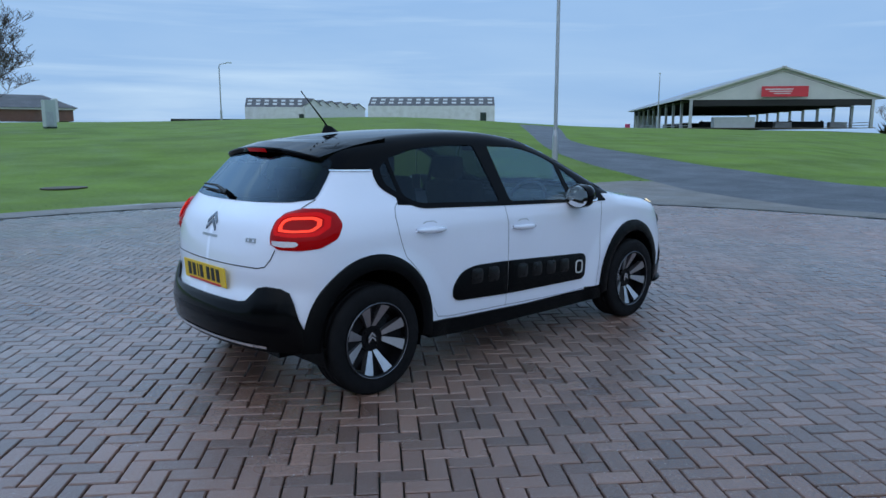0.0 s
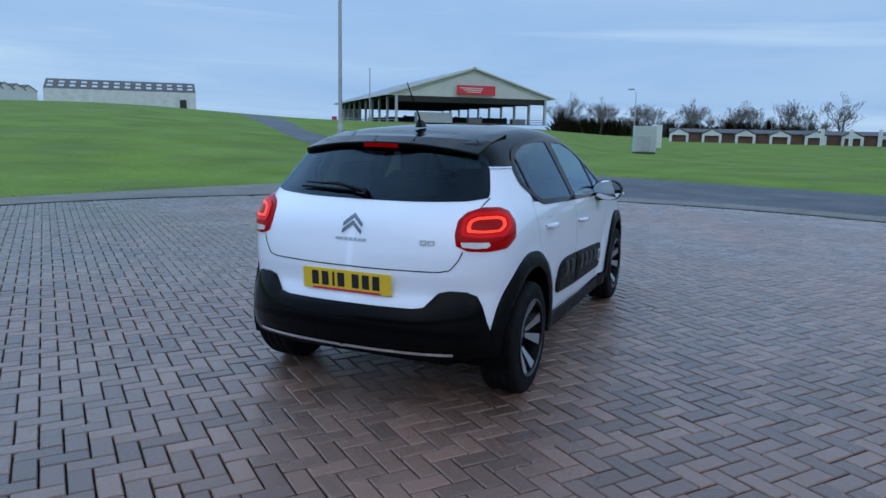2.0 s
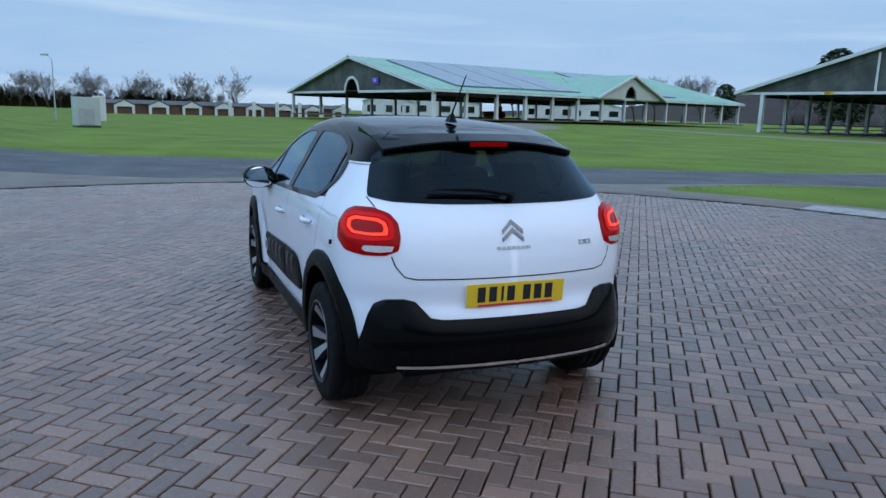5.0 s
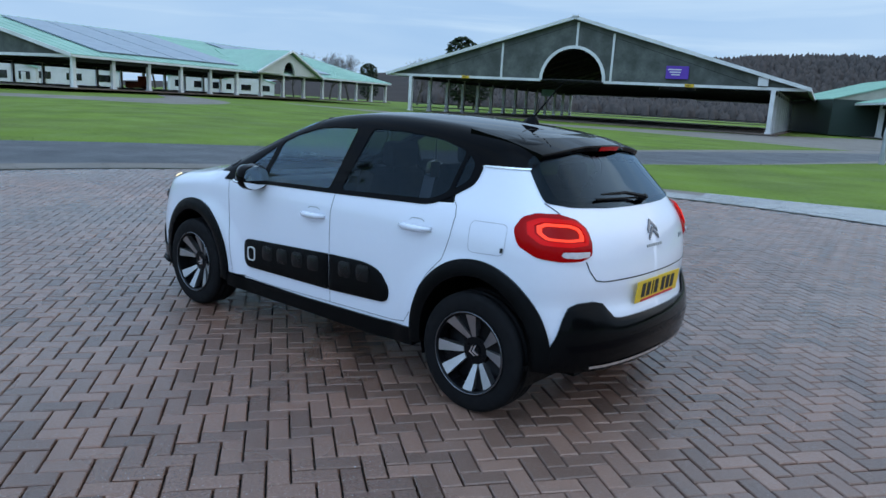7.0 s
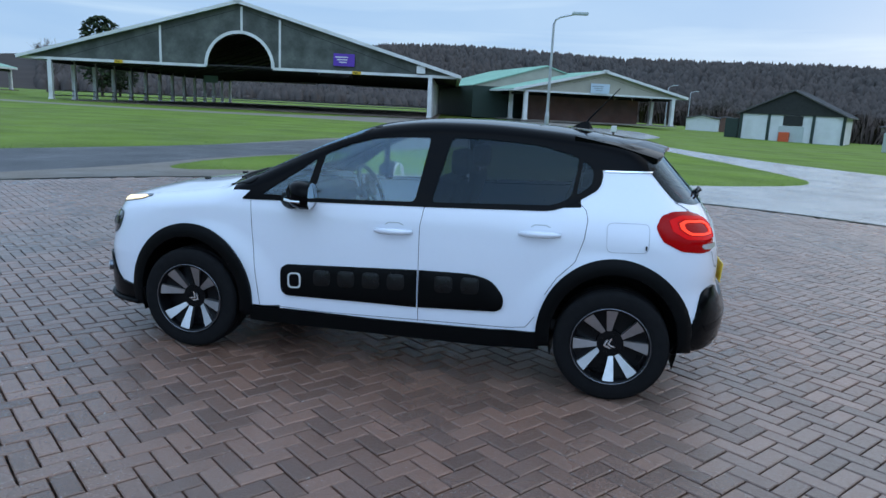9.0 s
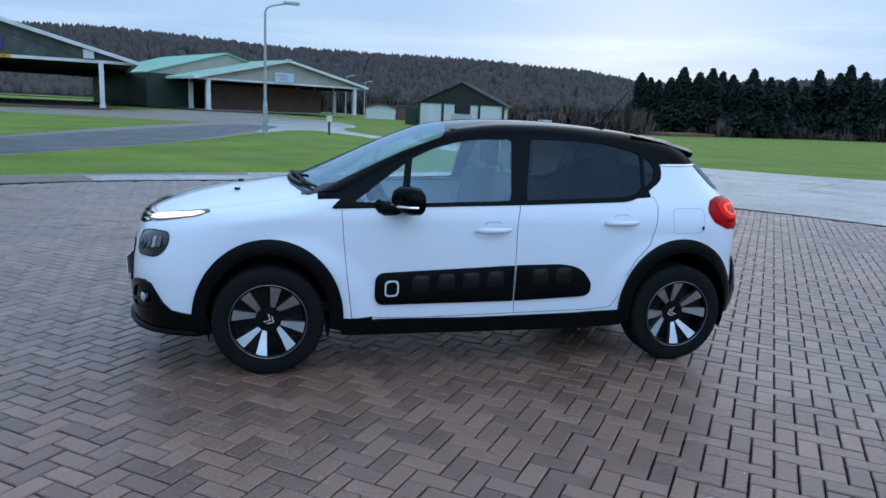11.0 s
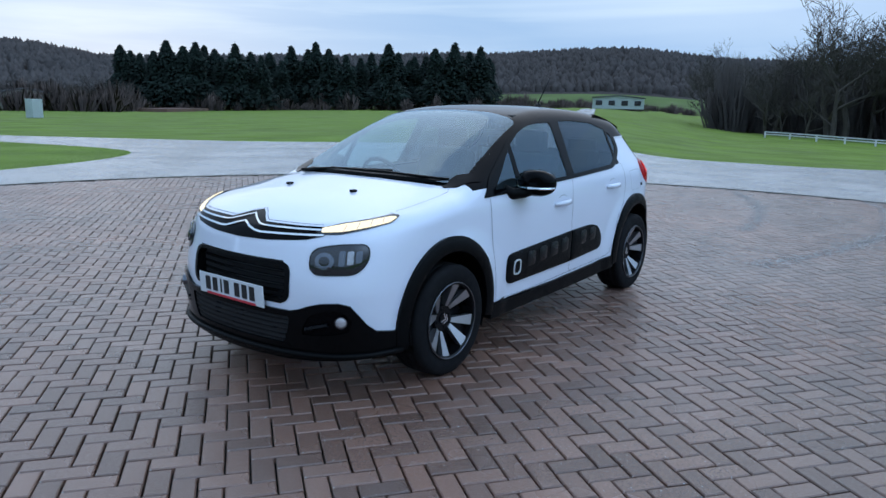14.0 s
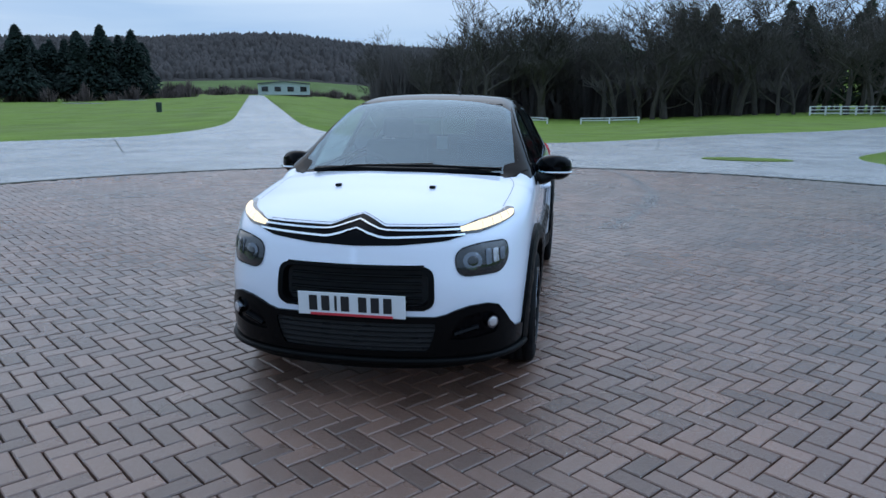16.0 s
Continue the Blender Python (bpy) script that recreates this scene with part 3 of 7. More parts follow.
for i in range(26):
    az = -77 - i * 1.0
    lists[i % 4].append(at_az(az, rnd.uniform(165, 230), rz=rnd.uniform(0, 360), s=rnd.uniform(0.6, 1.0)))
for i in range(10):
    lists[i % 4].append(at_az(-110 - i * 0.9, rnd.uniform(110, 125), rz=rnd.uniform(0, 360), s=rnd.uniform(0.4, 0.6)))
for p, l in zip(bare, lists):
    place_copies(p, l, "bare winter trees")
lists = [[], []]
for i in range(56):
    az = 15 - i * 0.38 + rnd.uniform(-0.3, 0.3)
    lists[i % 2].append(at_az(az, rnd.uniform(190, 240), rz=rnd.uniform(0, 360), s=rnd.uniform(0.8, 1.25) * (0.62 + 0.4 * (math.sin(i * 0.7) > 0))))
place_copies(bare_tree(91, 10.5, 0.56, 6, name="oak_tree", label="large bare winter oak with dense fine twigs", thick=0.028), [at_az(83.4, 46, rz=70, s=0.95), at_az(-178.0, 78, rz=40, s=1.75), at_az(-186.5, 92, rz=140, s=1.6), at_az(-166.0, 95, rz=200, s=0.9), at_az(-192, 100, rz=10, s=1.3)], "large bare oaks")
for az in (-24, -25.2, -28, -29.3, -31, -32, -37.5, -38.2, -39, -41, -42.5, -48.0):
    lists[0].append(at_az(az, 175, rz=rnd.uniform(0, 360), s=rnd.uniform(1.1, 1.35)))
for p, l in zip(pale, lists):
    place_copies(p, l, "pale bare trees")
ever = [leafy_tree(71 + i, 9, 3.4, False, EVERGREEN, "evergreen_tree", "dark evergreen tree with a rounded uneven crown", 1100) for i in range(2)]
lists = [[at_az(-51.4, 150, s=1.65), at_az(-44, 170, s=1.0), at_az(-52.6, 155, s=1.4)], []]
for i in range(16):
    lists[i % 2].append(at_az(-171 - i * 2.1 + rnd.uniform(-1, 1), rnd.uniform(95, 120), rz=rnd.uniform(0, 360), s=rnd.uniform(0.8, 1.25)))
for p, l in zip(ever, lists):
    place_copies(p, l, "dark evergreens")
tall = [leafy_tree(81 + i, 10, 2.6, True, EVERGREEN, "tall_conifer", "tall dark conifer rising over the wood", 700) for i in range(2)]
lists = [[], []]
for i in range(18):
    lists[i % 2].append(at_az(-187 - i * 1.05 + rnd.uniform(-0.6, 0.6), rnd.uniform(92, 120), rz=rnd.uniform(0, 360), s=rnd.uniform(0.95, 1.5)))
for p, l in zip(tall, lists):
    place_copies(p, l, "tall conifers")


def twig_belt(name, label, category, material, spots, seed, blades=70, wide=0.025):
    """Bare bushes joined: each a sheaf of thin leaning twigs."""
    rn = random.Random(seed)
    g = Geo()
    for x, y, z, w, h in spots:
        for _ in range(blades):
            a, t = rn.uniform(0, 2 * math.pi), rn.random()
            r0, r1 = w * 0.3 * t, w * 0.55 * t * rn.uniform(0.8, 1.2)
            z1 = z + h * math.sqrt(max(0.05, 1 - 0.75 * t * t)) * rn.uniform(0.6, 1.0)
            p = Vector((x + r0 * math.cos(a), y + r0 * math.sin(a), z))
            q = Vector((x + r1 * math.cos(a), y + r1 * math.sin(a), z1))
            b = rn.uniform(0, math.pi)
            s = Vector((math.cos(b), math.sin(b), 0)) * w * wide
            m = (p + q) / 2 + Vector((rn.uniform(-1, 1), rn.uniform(-1, 1), 0)) * w * 0.05
            f = q + Vector((rn.uniform(-1, 1), rn.uniform(-1, 1), rn.uniform(-0.6, 0.1))) * w * 0.13
            g.add([p - s, p + s, m + s * 0.8, m - s * 0.8, q, f], [(0, 1, 2, 3), (3, 2, 4), (2, 5, 3)])
    g.n = [(0.0, 0.0, 1.0)] * len(g.v)
    return single(name, g, material, label, category, kind="stuff", smooth=True)


def spot(az, r, w, h, dz=-0.3):
    x, y = r * math.cos(radians(az)), r * math.sin(radians(az))
    return (x, y, ground_z(x, y) + dz, w, h)


def canopy(name, label, material, spots, seed):
    """A wood seen from afar: many low uneven crowns joined."""
    rn = random.Random(seed)
    g = Geo()
    for x, y, z, w, h in spots:
        a0, n = rn.uniform(0, 6.28), 5
        vs = []
        for r, k in ((1.0, 0.0), (0.85, 0.6)):
            vs += [(x + w * 0.5 * r * rn.uniform(0.75, 1.2) * math.cos(a0 + 6.283 * i / n), y + w * 0.5 * r * rn.uniform(0.75, 1.2) * math.sin(a0 + 6.283 * i / n), z + h * k * rn.uniform(0.85, 1.15)) for i in range(n)]
        vs.append((x + rn.uniform(-0.1, 0.1) * w, y + rn.uniform(-0.1, 0.1) * w, z + h * rn.uniform(0.9, 1.1)))
        g.add(vs, [(j * n + i, j * n + (i + 1) % n, (j + 1) * n + (i + 1) % n, (j + 1) * n + i) for j in (0,) for i in range(n)] + [(n + i, n + (i + 1) % n, 2 * n) for i in range(n)])
    return single(name, g, material, label, "woods", kind="stuff", smooth=True)


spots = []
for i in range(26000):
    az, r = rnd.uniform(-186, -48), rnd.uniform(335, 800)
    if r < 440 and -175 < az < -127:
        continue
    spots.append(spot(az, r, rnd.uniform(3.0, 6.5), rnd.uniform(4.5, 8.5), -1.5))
canopy("far_woods", "bare brown woods on the far hills, paled for haze", HILLWOOD, spots, 13)
spots = [spot(rnd.uniform(-119, -107), rnd.uniform(105, 170), rnd.uniform(3, 6), rnd.uniform(2.5, 5.5)) for _ in range(170)]
spots += [spot(rnd.uniform(-150, -117), rnd.uniform(124, 150), rnd.uniform(2, 5), rnd.uniform(1.5, 4.0)) for _ in range(130)]
spots += [spot(rnd.uniform(-4, 15), rnd.uniform(200, 260), rnd.uniform(5, 9), rnd.uniform(3, 7)) for _ in range(80)]
spots += [spot(rnd.uniform(-110, -80), rnd.uniform(170, 260), rnd.uniform(5, 9), rnd.uniform(4, 8)) for _ in range(120)]
spots += [spot(rnd.uniform(-165, -140), rnd.uniform(170, 330), rnd.uniform(4, 8), rnd.uniform(2, 4)) for _ in range(90)]
twig_belt("scrub", "reddish brown winter scrub and hedge thickets", "scrub", SCRUB, spots, 4)
spots = [spot(rnd.uniform(-197, -165), rnd.uniform(84, 128), rnd.uniform(3, 7), rnd.uniform(5, 11.5)) for _ in range(430)]
twig_belt("thicket", "dark bare thicket under the trees", "thicket", TWIG, spots, 5, 80)


# ---- buildings ----
def site(cx, cy, yaw, z0):
    d = Vector((math.cos(radians(yaw)), math.sin(radians(yaw)), 0))
    m = Matrix(((d.y, d.x, 0, cx), (-d.x, d.y, 0, cy), (0, 0, 1, z0), (0, 0, 0, 1)))
    return m


FRONT = Matrix(((1, 0, 0, 0), (0, 0, -1, 0), (0, 1, 0, 0), (0, 0, 0, 1)))  # outline x, z; normal to the front


def upright(y):
    return Matrix.Translation((0, y, 0)) @ FRONT


def roof_slopes(b, w, ln, ze, za, material, over=0.6, th=0.22, label=""):
    for s in (-1, 1):
        g = Geo()
        k = (za - ze) / w
        a, c = (0.0, za + 0.02), (s * (w + over * 0.6), ze - k * over * 0.6 + 0.02)
        vs = [(a[0], -over, a[1]), (c[0], -over, c[1]), (c[0], ln + over, c[1]), (a[0], ln + over, a[1])]
        n = max(2, int(ln / 1.1))
        ys = [(-over, 0.0)] + [(ln * i / n + d, 0.06 if d == 0 else 0.0) for i in range(n + 1) for d in (-0.05, 0.0, 0.05)] + [(ln + over, 0.0)]
        rows = [[(a[0], y, a[1]), (a[0], y, a[1] + th + h), (c[0], y, c[1] + th + h), (c[0], y, c[1])] for y, h in ys]
        k4 = len(rows)
        g.add([p for r in rows for p in r], [(4 * i + j, 4 * i + (j + 1) % 4, 4 * i + 4 + (j + 1) % 4, 4 * i + 4 + j) for i in range(k4 - 1) for j in range(4)] + [(0, 1, 2, 3), (4 * k4 - 1, 4 * k4 - 2, 4 * k4 - 3, 4 * k4 - 4)])
        part("roof", g, material, b, label)


def gable_outline(w, ze, za, arch=0.0):
    pts = [(-w, ze)]
    if arch:
        pts += [(-arch * math.cos(a), ze + arch * math.sin(a)) for a in (i * math.pi / 18 for i in range(19))]
    return pts + [(w, ze), (0, za)]


def open_shed(name, label, cx, cy, yaw, w, wp, ln, z0, ze, za, bays, gable, roof, arch=0.0, post=WHITE, floor=SOIL, psize=0.42, trim=WHITE, rail=False, deep=0.0):
    b = thing(name, label, "shed", site(cx, cy, yaw, z0))
    ze, za = ze - z0, za - z0
    roof_slopes(b, w, ln, ze, za, roof)
    for y in (0.0, ln):
        g = Geo()
        g.prism(gable_outline(w, ze, za, arch), upright(y + 0.15), 0.25)
        part("gable", g, gable, b)
        g = Geo()
        if arch:
            for s0, s1 in ((-w, -arch), (arch, w)):
                g.box(((s0 + s1) / 2, y - 0.14, ze - 0.02), (s1 - s0, 0.1, 0.28))
            ring = [(r * math.cos(a), ze + r * math.sin(a)) for r in (arch + 0.16, arch - 0.16) for a in (i * math.pi / 18 for i in range(19))]
            g.prism(ring[:19] + ring[19:][::-1], upright(y - 0.1), 0.12)
        else:
            g.box((0, y - 0.14, ze - 0.02), (2 * w, 0.1, 0.25))
        k = math.atan2(za - ze, w)
        for s in (-1, 1):
            g.box((s * w / 2, y - 0.66, (ze + za) / 2 + 0.12), (math.hypot(w, za - ze) + 0.8, 0.08, 0.34), Matrix.Rotation(s * k, 3, "Y"))
        part("bargeboard", g, trim, b)
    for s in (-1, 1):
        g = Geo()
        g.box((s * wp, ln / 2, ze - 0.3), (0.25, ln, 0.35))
        part("beam", g, SOFFIT_SHADE, b)
        g = Geo()
        g.box((s * (w + 0.36), ln / 2, ze - 0.02), (0.12, ln + 1.2, 0.22))
        part("gutter", g, trim, b)
        for i in range(bays + 1):
            g = Geo()
            g.box((s * wp, ln * i / bays, ze / 2), (psize, psize, ze), ch=0.03)
            g.box((s * wp, ln * i / bays, 0.12), (psize * 1.25, psize * 1.25, 0.24))
            part("post", g, post, b)
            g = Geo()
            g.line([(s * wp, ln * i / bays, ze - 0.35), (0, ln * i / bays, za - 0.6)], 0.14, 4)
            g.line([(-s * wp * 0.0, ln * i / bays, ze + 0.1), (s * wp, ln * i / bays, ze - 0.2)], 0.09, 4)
            # deep dark boards added below the trusses to darken the interior
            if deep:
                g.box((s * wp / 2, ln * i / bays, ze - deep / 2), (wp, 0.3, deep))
            part("truss", g, SOFFIT_SHADE, b)
    # dark sheet added under the slopes, for the shade on the roof's underside
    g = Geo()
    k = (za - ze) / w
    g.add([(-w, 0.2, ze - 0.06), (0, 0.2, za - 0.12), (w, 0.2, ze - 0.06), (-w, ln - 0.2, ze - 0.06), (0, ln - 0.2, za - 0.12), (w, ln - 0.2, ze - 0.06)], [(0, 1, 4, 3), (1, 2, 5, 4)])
    part("ceiling_lining", g, SOFFIT_SHADE, b)
    g = Geo()
    g.box((0, ln / 2, 0.0), (2 * wp + 1.5, ln + 1, 0.12))
    part("floor", g, floor, b)
    if rail:
        g = Geo()
        for z in (0.5, 1.0):
            g.box((0, ln - 1, z), (2 * wp, 0.08, 0.12))
            for s in (-1, 1):
                g.box((s * wp, ln / 2, z), (0.08, ln, 0.12))
        part("rail", g, STEEL, b)
    return b


def sign_board(name, label, b, x, z, w, h, material, y=-0.85, bars=WHITE):
    m = b.matrix_world @ Matrix.Translation((x, y, z))
    s = thing(name, label, "sign", m)
    g = Geo()
    g.box((0, 0, 0), (w, 0.08, h), ch=0.02)
    part("panel", g, material, s)
    for i in range(3):
        g = Geo()
        g.box((-w * (0.12 - 0.03 * i), -0.05, h * (0.22 - 0.2 * i)), (w * (0.6 - 0.12 * i), 0.02, h * 0.09))
        part("lettering_bar", g, bars, s)
    return s


# large open cattle shed with the arched gable
shed_b = open_shed("cattle_shed", "large open cattle shed, dark boarded gable with white arched opening", 36.7, -65.4, -77.8, 22.7, 19.9, 62, 0.2, 4.5, 10.85, 13, BOARD, ROOF_GREEN, 3.5, rail=True)
for x, top in ((-8.2, 8.2), (0.25, 10.4), (4.2, 9.3)):
    g = Geo()
    lo = 8.0 if abs(x) < 1 else 4.4
    g.box((x, -0.16, (lo + top) / 2 - 0.1), (0.22, 0.08, top - lo))
    part("batten", g, WHITE, shed_b)
for x in (-12.3, 12.3):
    sign_board("yellow_board", "small yellow board under the shed gable", shed_b, x, 4.25, 0.9, 0.3, YELLOW, bars=INK)
sign_board("purple_sign", "purple sign with white lettering bars on the gable", shed_b, 10.9, 5.5, 2.2, 1.25, SIGN_PURPLE, -0.3)
g = Geo(); g.box((0, 0, 0), (0.9, 0.3, 0.8), ch=0.03)
single("wall_box", g, WHITE, "white metal box fixed on the shed gable", "box", shed_b.matrix_world @ Matrix.Translation((18.9, -0.35, 4.9)))
g = Geo(); g.box((0, 0, 0), (1.8, 0.1, 0.9))
single("green_banner", g, ROOF_GREEN, "green banner hung inside the cattle shed", "banner", shed_b.matrix_world @ Matrix.Translation((-9, 18, 3.3)))

# grey gabled shed on the rise
shed_e = open_shed("market_shed", "open shed with pale grey sheeted gable and dark interior", 133.8, 52.2, 39.7, 17.7, 16.0, 78, 2.44, 7.8, 13.3, 9, FASCIA, ROOF_GREY, post=STEEL, floor=GRAVEL, psize=0.5, trim=FASCIA, rail=True, deep=1.3)
sign_board("red_sign", "red sign with white lettering bars on the shed gable", shed_e, 0.3, 6.6, 8.2, 1.9, SIGN_RED, -1.0)
g = Geo(); g.box((0, 0, 1.0), (7.5, 2.4, 2.0), ch=0.05)
single("grey_trailer", g, CABINET, "grey box trailer parked in the shed", "trailer", shed_e.matrix_world @ Matrix.Translation((-7.5, 3, 0.06)))
g = Geo(); g.box((0, 0, 2.0), (6, 0.3, 4), ch=0.03)
single("white_wall", g, WHITE, "white end wall of the open shed", "wall", shed_e.matrix_world @ Matrix.Translation((-13, 76.5, 0.06)), kind="structure")
for i in range(5):
    g = Geo(); g.box((0, 0, 0.6), (3.2, 1.6, 1.2), ch=0.1)
    single("feed_trough", g, STEEL, "grey metal trough standing in the open shed", "trough", shed_e.matrix_world @ Matrix.Translation((-6 + i * 5.2, 12 + (i % 2) * 14, 0.06)), group="troughs")
for y in (18, 40, 62):
    g = Geo(); g.box((0, 0, 0.75), (25, 0.25, 1.3), ch=0.03)
    for x in (-12, -6, 0, 6, 12):
        g.box((x, 0, 0.8), (0.3, 0.35, 1.6))
    single("cattle_pen", g, BLACKBOARD, "long dark boarded pen inside the open shed", "pen", shed_e.matrix_world @ Matrix.Translation((2, y, 0.06)), group="pens")
g = Geo(); g.box((0, 0, 0.9), (1.4, 0.1, 1.5))
single("pink_board", g, PINK, "bright pink board standing beside the shed", "board", shed_e.matrix_world @ Matrix.Translation((-19, 70, 0)))

# long green-roofed shed
shed_a = open_shed("long_shed", "long open shed with pale green roof and white posts", 83.1, -22.1, -76.2, 17.7, 17.4, 56, 0.85, 3.75, 7.75, 13, BOARD, ROOF_GREEN, 1.7, psize=0.36)
k = math.atan2(4.0, 17.7)
for i in range(6):
    for s in (1,):
        g = Geo()
        g.box((0, 0, 0), (15.2, 4.6, 0.1))
        p = part("solar_panel", g, PANEL_BLUE, shed_a)
        p.matrix_local = Matrix.Translation((s * 8.9, 6.2 + i * 4.85 + (9.5 if i > 3 else 0) * 1.0, 2.9 + 2.0 + 0.36)) @ Matrix.Rotation(s * k, 4, "Y")
g = Geo()
tri = [(-6.2, 2.9), (6.2, 2.9), (0, 5.6)]
mm = Matrix.Translation((18.3, 30, 0)) @ Matrix.Rotation(radians(90), 4, "Z") @ FRONT
ar = [(-6.2, 2.9)] + [(-1.1 * math.cos(a), 2.9 + 1.6 * math.sin(a)) for a in (i * math.pi / 12 for i in range(13))] + [(6.2, 2.9), (0, 5.6)]
g.prism(ar, mm, 0.25)
part("cross_gable", g, FASCIA, shed_a)
g = Geo()
for s in (-1, 1):
    vs = [(18.9, 30 + s * 6.6, 2.75), (18.9, 30, 5.75), (6.0, 30, 5.75), (17.2, 30 + s * 6.6, 2.75)]
    g.add(vs + [(x, y, z + 0.2) for x, y, z in vs], [(0, 1, 2, 3), (4, 7, 6, 5), (0, 4, 5, 1), (3, 2, 6, 7)])
part("cross_roof", g, ROOF_GREEN, shed_a)
g = Geo()
for s in (-1, 1):
    g.line([(18.98, 30 + s * 6.6, 2.9), (18.98, 30, 5.85)], 0.16, 4)
part("bargeboard", g, WHITE, shed_a)
sign_board("blue_sign", "small blue sign on the long shed gable", shed_a, 6.0, 4.1, 1.5, 0.8, SIGN_PURPLE, -0.3)


def small_house(name, label, m, w, ln, wall, roof_h, wall_mat, roof_mat, gable_mat=None, windows=0):
    b = thing(name, label, "building", m)
    g = Geo()
    g.box((0, ln / 2, wall / 2), (w, ln, wall))
    part("wall", g, wall_mat, b)
    g = Geo()
    for y in (0.06, ln + 0.06):
        g = Geo()
        g.prism([(-w / 2, wall), (w / 2, wall), (0, wall + roof_h)], upright(y), 0.12)
        part("gable", g, gable_mat or wall_mat, b)
    roof_slopes(b, w / 2, ln, wall, wall + roof_h, roof_mat, 0.35, 0.14)
    for i in range(windows):
        x = -w / 2 + w * (i + 0.5) / windows
        g = Geo()
        g.box((x, -0.03, wall * 0.55), (w / windows * 0.5, 0.06, wall * 0.45))
        part("window", g, LAMPDARK, b)
    return b


# small hut with the dark gable
hut = thing("hut", "small white hut with black gable and dark green posts", "hut", site(-21.2, -83.2, -112, -0.62))
g = Geo(); g.box((0, 4, 1.5), (10.6, 8, 3.0)); part("wall", g, WHITE, hut)
g = Geo(); g.prism([(-5.5, 3.0), (5.5, 3.0), (0, 5.6)], upright(0.0), 0.15); part("gable", g, BLACKBOARD, hut)
roof_slopes(hut, 5.5, 8, 3.0, 5.62, ROOF_DARK, 0.5, 0.16)
for x in (-5.3, -2.3, 2.3, 5.3):
    g = Geo(); g.box((x, -0.08, 1.5), (0.3, 0.16, 3.0)); part("post", g, DARKGREEN, hut)
# flat black panel stands for the shade inside the open doorway
g = Geo(); g.box((0.2, -0.05, 2.4), (2.0, 0.1, 1.1)); part("hatch", g, BLACKBOARD, hut)
g = Geo(); g.box((0.1, -0.06, 0.9), (2.6, 0.1, 1.7)); part("door", g, CABINET, hut)
g = Geo(); g.box((-0.5, -0.4, 0.55), (1.1, 0.5, 1.1), ch=0.05)
single("red_bin", g, ORANGE, "red bin standing at the hut door", "bin", hut.matrix_world)
g = Geo(); g.box((0, 0, 1.2), (1.5, 1.2, 2.4), ch=0.06)
single("green_tank", g, DARKGREEN, "dark green tank standing against the hut", "tank", hut.matrix_world @ Matrix.Translation((-6.4, 1.0, 0)))
g = Geo(); g.box((0, 0, 0.8), (1.1, 0.8, 1.6), ch=0.05)
single("meter_box", g, CABINET, "grey green meter cabinet on the grass", "cabinet", pose(-24.5, -62.5, ground_z(-24.5, -62.5), 0, 0, 20))

# brick-backed open shed with cream gable
shed_c = open_shed("show_shed", "open shed with cream gable, green roof edge and brick back wall", -0.1, -96.6, -62, 12.6, 11.0, 22, 0.22, 4.1, 6.95, 4, CREAM, ROOF_GREEN, psize=0.5, floor=GRAVEL)
g = Geo(); g.box((0, 6, 1.7), (18, 0.4, 3.4)); part("back_wall", g, REDBRICK, shed_c)
sign_board("pale_sign", "pale blue sign on the cream gable", shed_c, -0.5, 4.6, 2.8, 1.3, SIGN_BLUE, -0.3, bars=PANEL_BLUE)
rear_c = small_house("rear_shed", "green-roofed shed wing behind the show shed", shed_c.matrix_world @ Matrix.Translation((-4.5, 9, 0)), 22, 24, 4.4, 3.2, DARKGREEN, ROOF_GREEN, CREAM)
for i, (x, y) in enumerate(((-16, -118), (-20, -121), (-24, -124))):
    small_house("site_cabin", "low pale site cabin beyond the sheds", site(x, y, -100, ground_z(x, y)), 5, 4, 1.9, 0.5, (WHITE, REDBRICK, CABINET)[i], ROOF_DARK)
small_house("low_shed", "low dark-roofed shed beyond the hut", site(-40, -100, -105, ground_z(-40, -100)), 7, 5, 2.2, 0.6, CREAM, ROOF_DARK)

# stables with white gables
stables = thing("stables", "long low stables with dark roof and row of white gables", "stable", site(112, 6, 4, 0.0) @ Matrix.Translation((12, 0, -0.1)) @ Matrix.Scale(0.64, 4))
g = Geo(); g.box((6, 5, 1.3), (64, 8, 2.6)); part("wall", g, REDBRICK, stables)
g = Geo(); g.prism([(-4.6, 2.6), (4.6, 2.6), (0, 3.5)], Matrix.Translation((-26.5, 5, 0)) @ Matrix.Rotation(radians(90), 4, "Z") @ FRONT, 65); part("roof", g, ROOF_DARK, stables)
for i in range(9):
    x = -24 + i * 7.4
    g = Geo(); g.prism([(-2.2, 0), (-1.6, 0), (-1.6, 1.9), (1.6, 1.9), (1.6, 0), (2.2, 0), (2.2, 2.2), (0, 3.3), (-2.2, 2.2)], upright(0.0) @ Matrix.Translation((x, 0, 0)), 0.5); part("gable_front", g, WHITE, stables)
    g = Geo(); g.box((x, 0.35, 0.95), (3.2, 0.2, 1.9)); part("stable_door", g, REDBRICK, stables)
    g = Geo(); g.prism([(-2.5, 2.1), (0, 3.4), (2.5, 2.1), (2.5, 2.3), (0, 3.6), (-2.5, 2.3)], upright(5.0) @ Matrix.Translation((x, 0, 0)), 5.6); part("gable_roof", g, ROOF_DARK, stables)
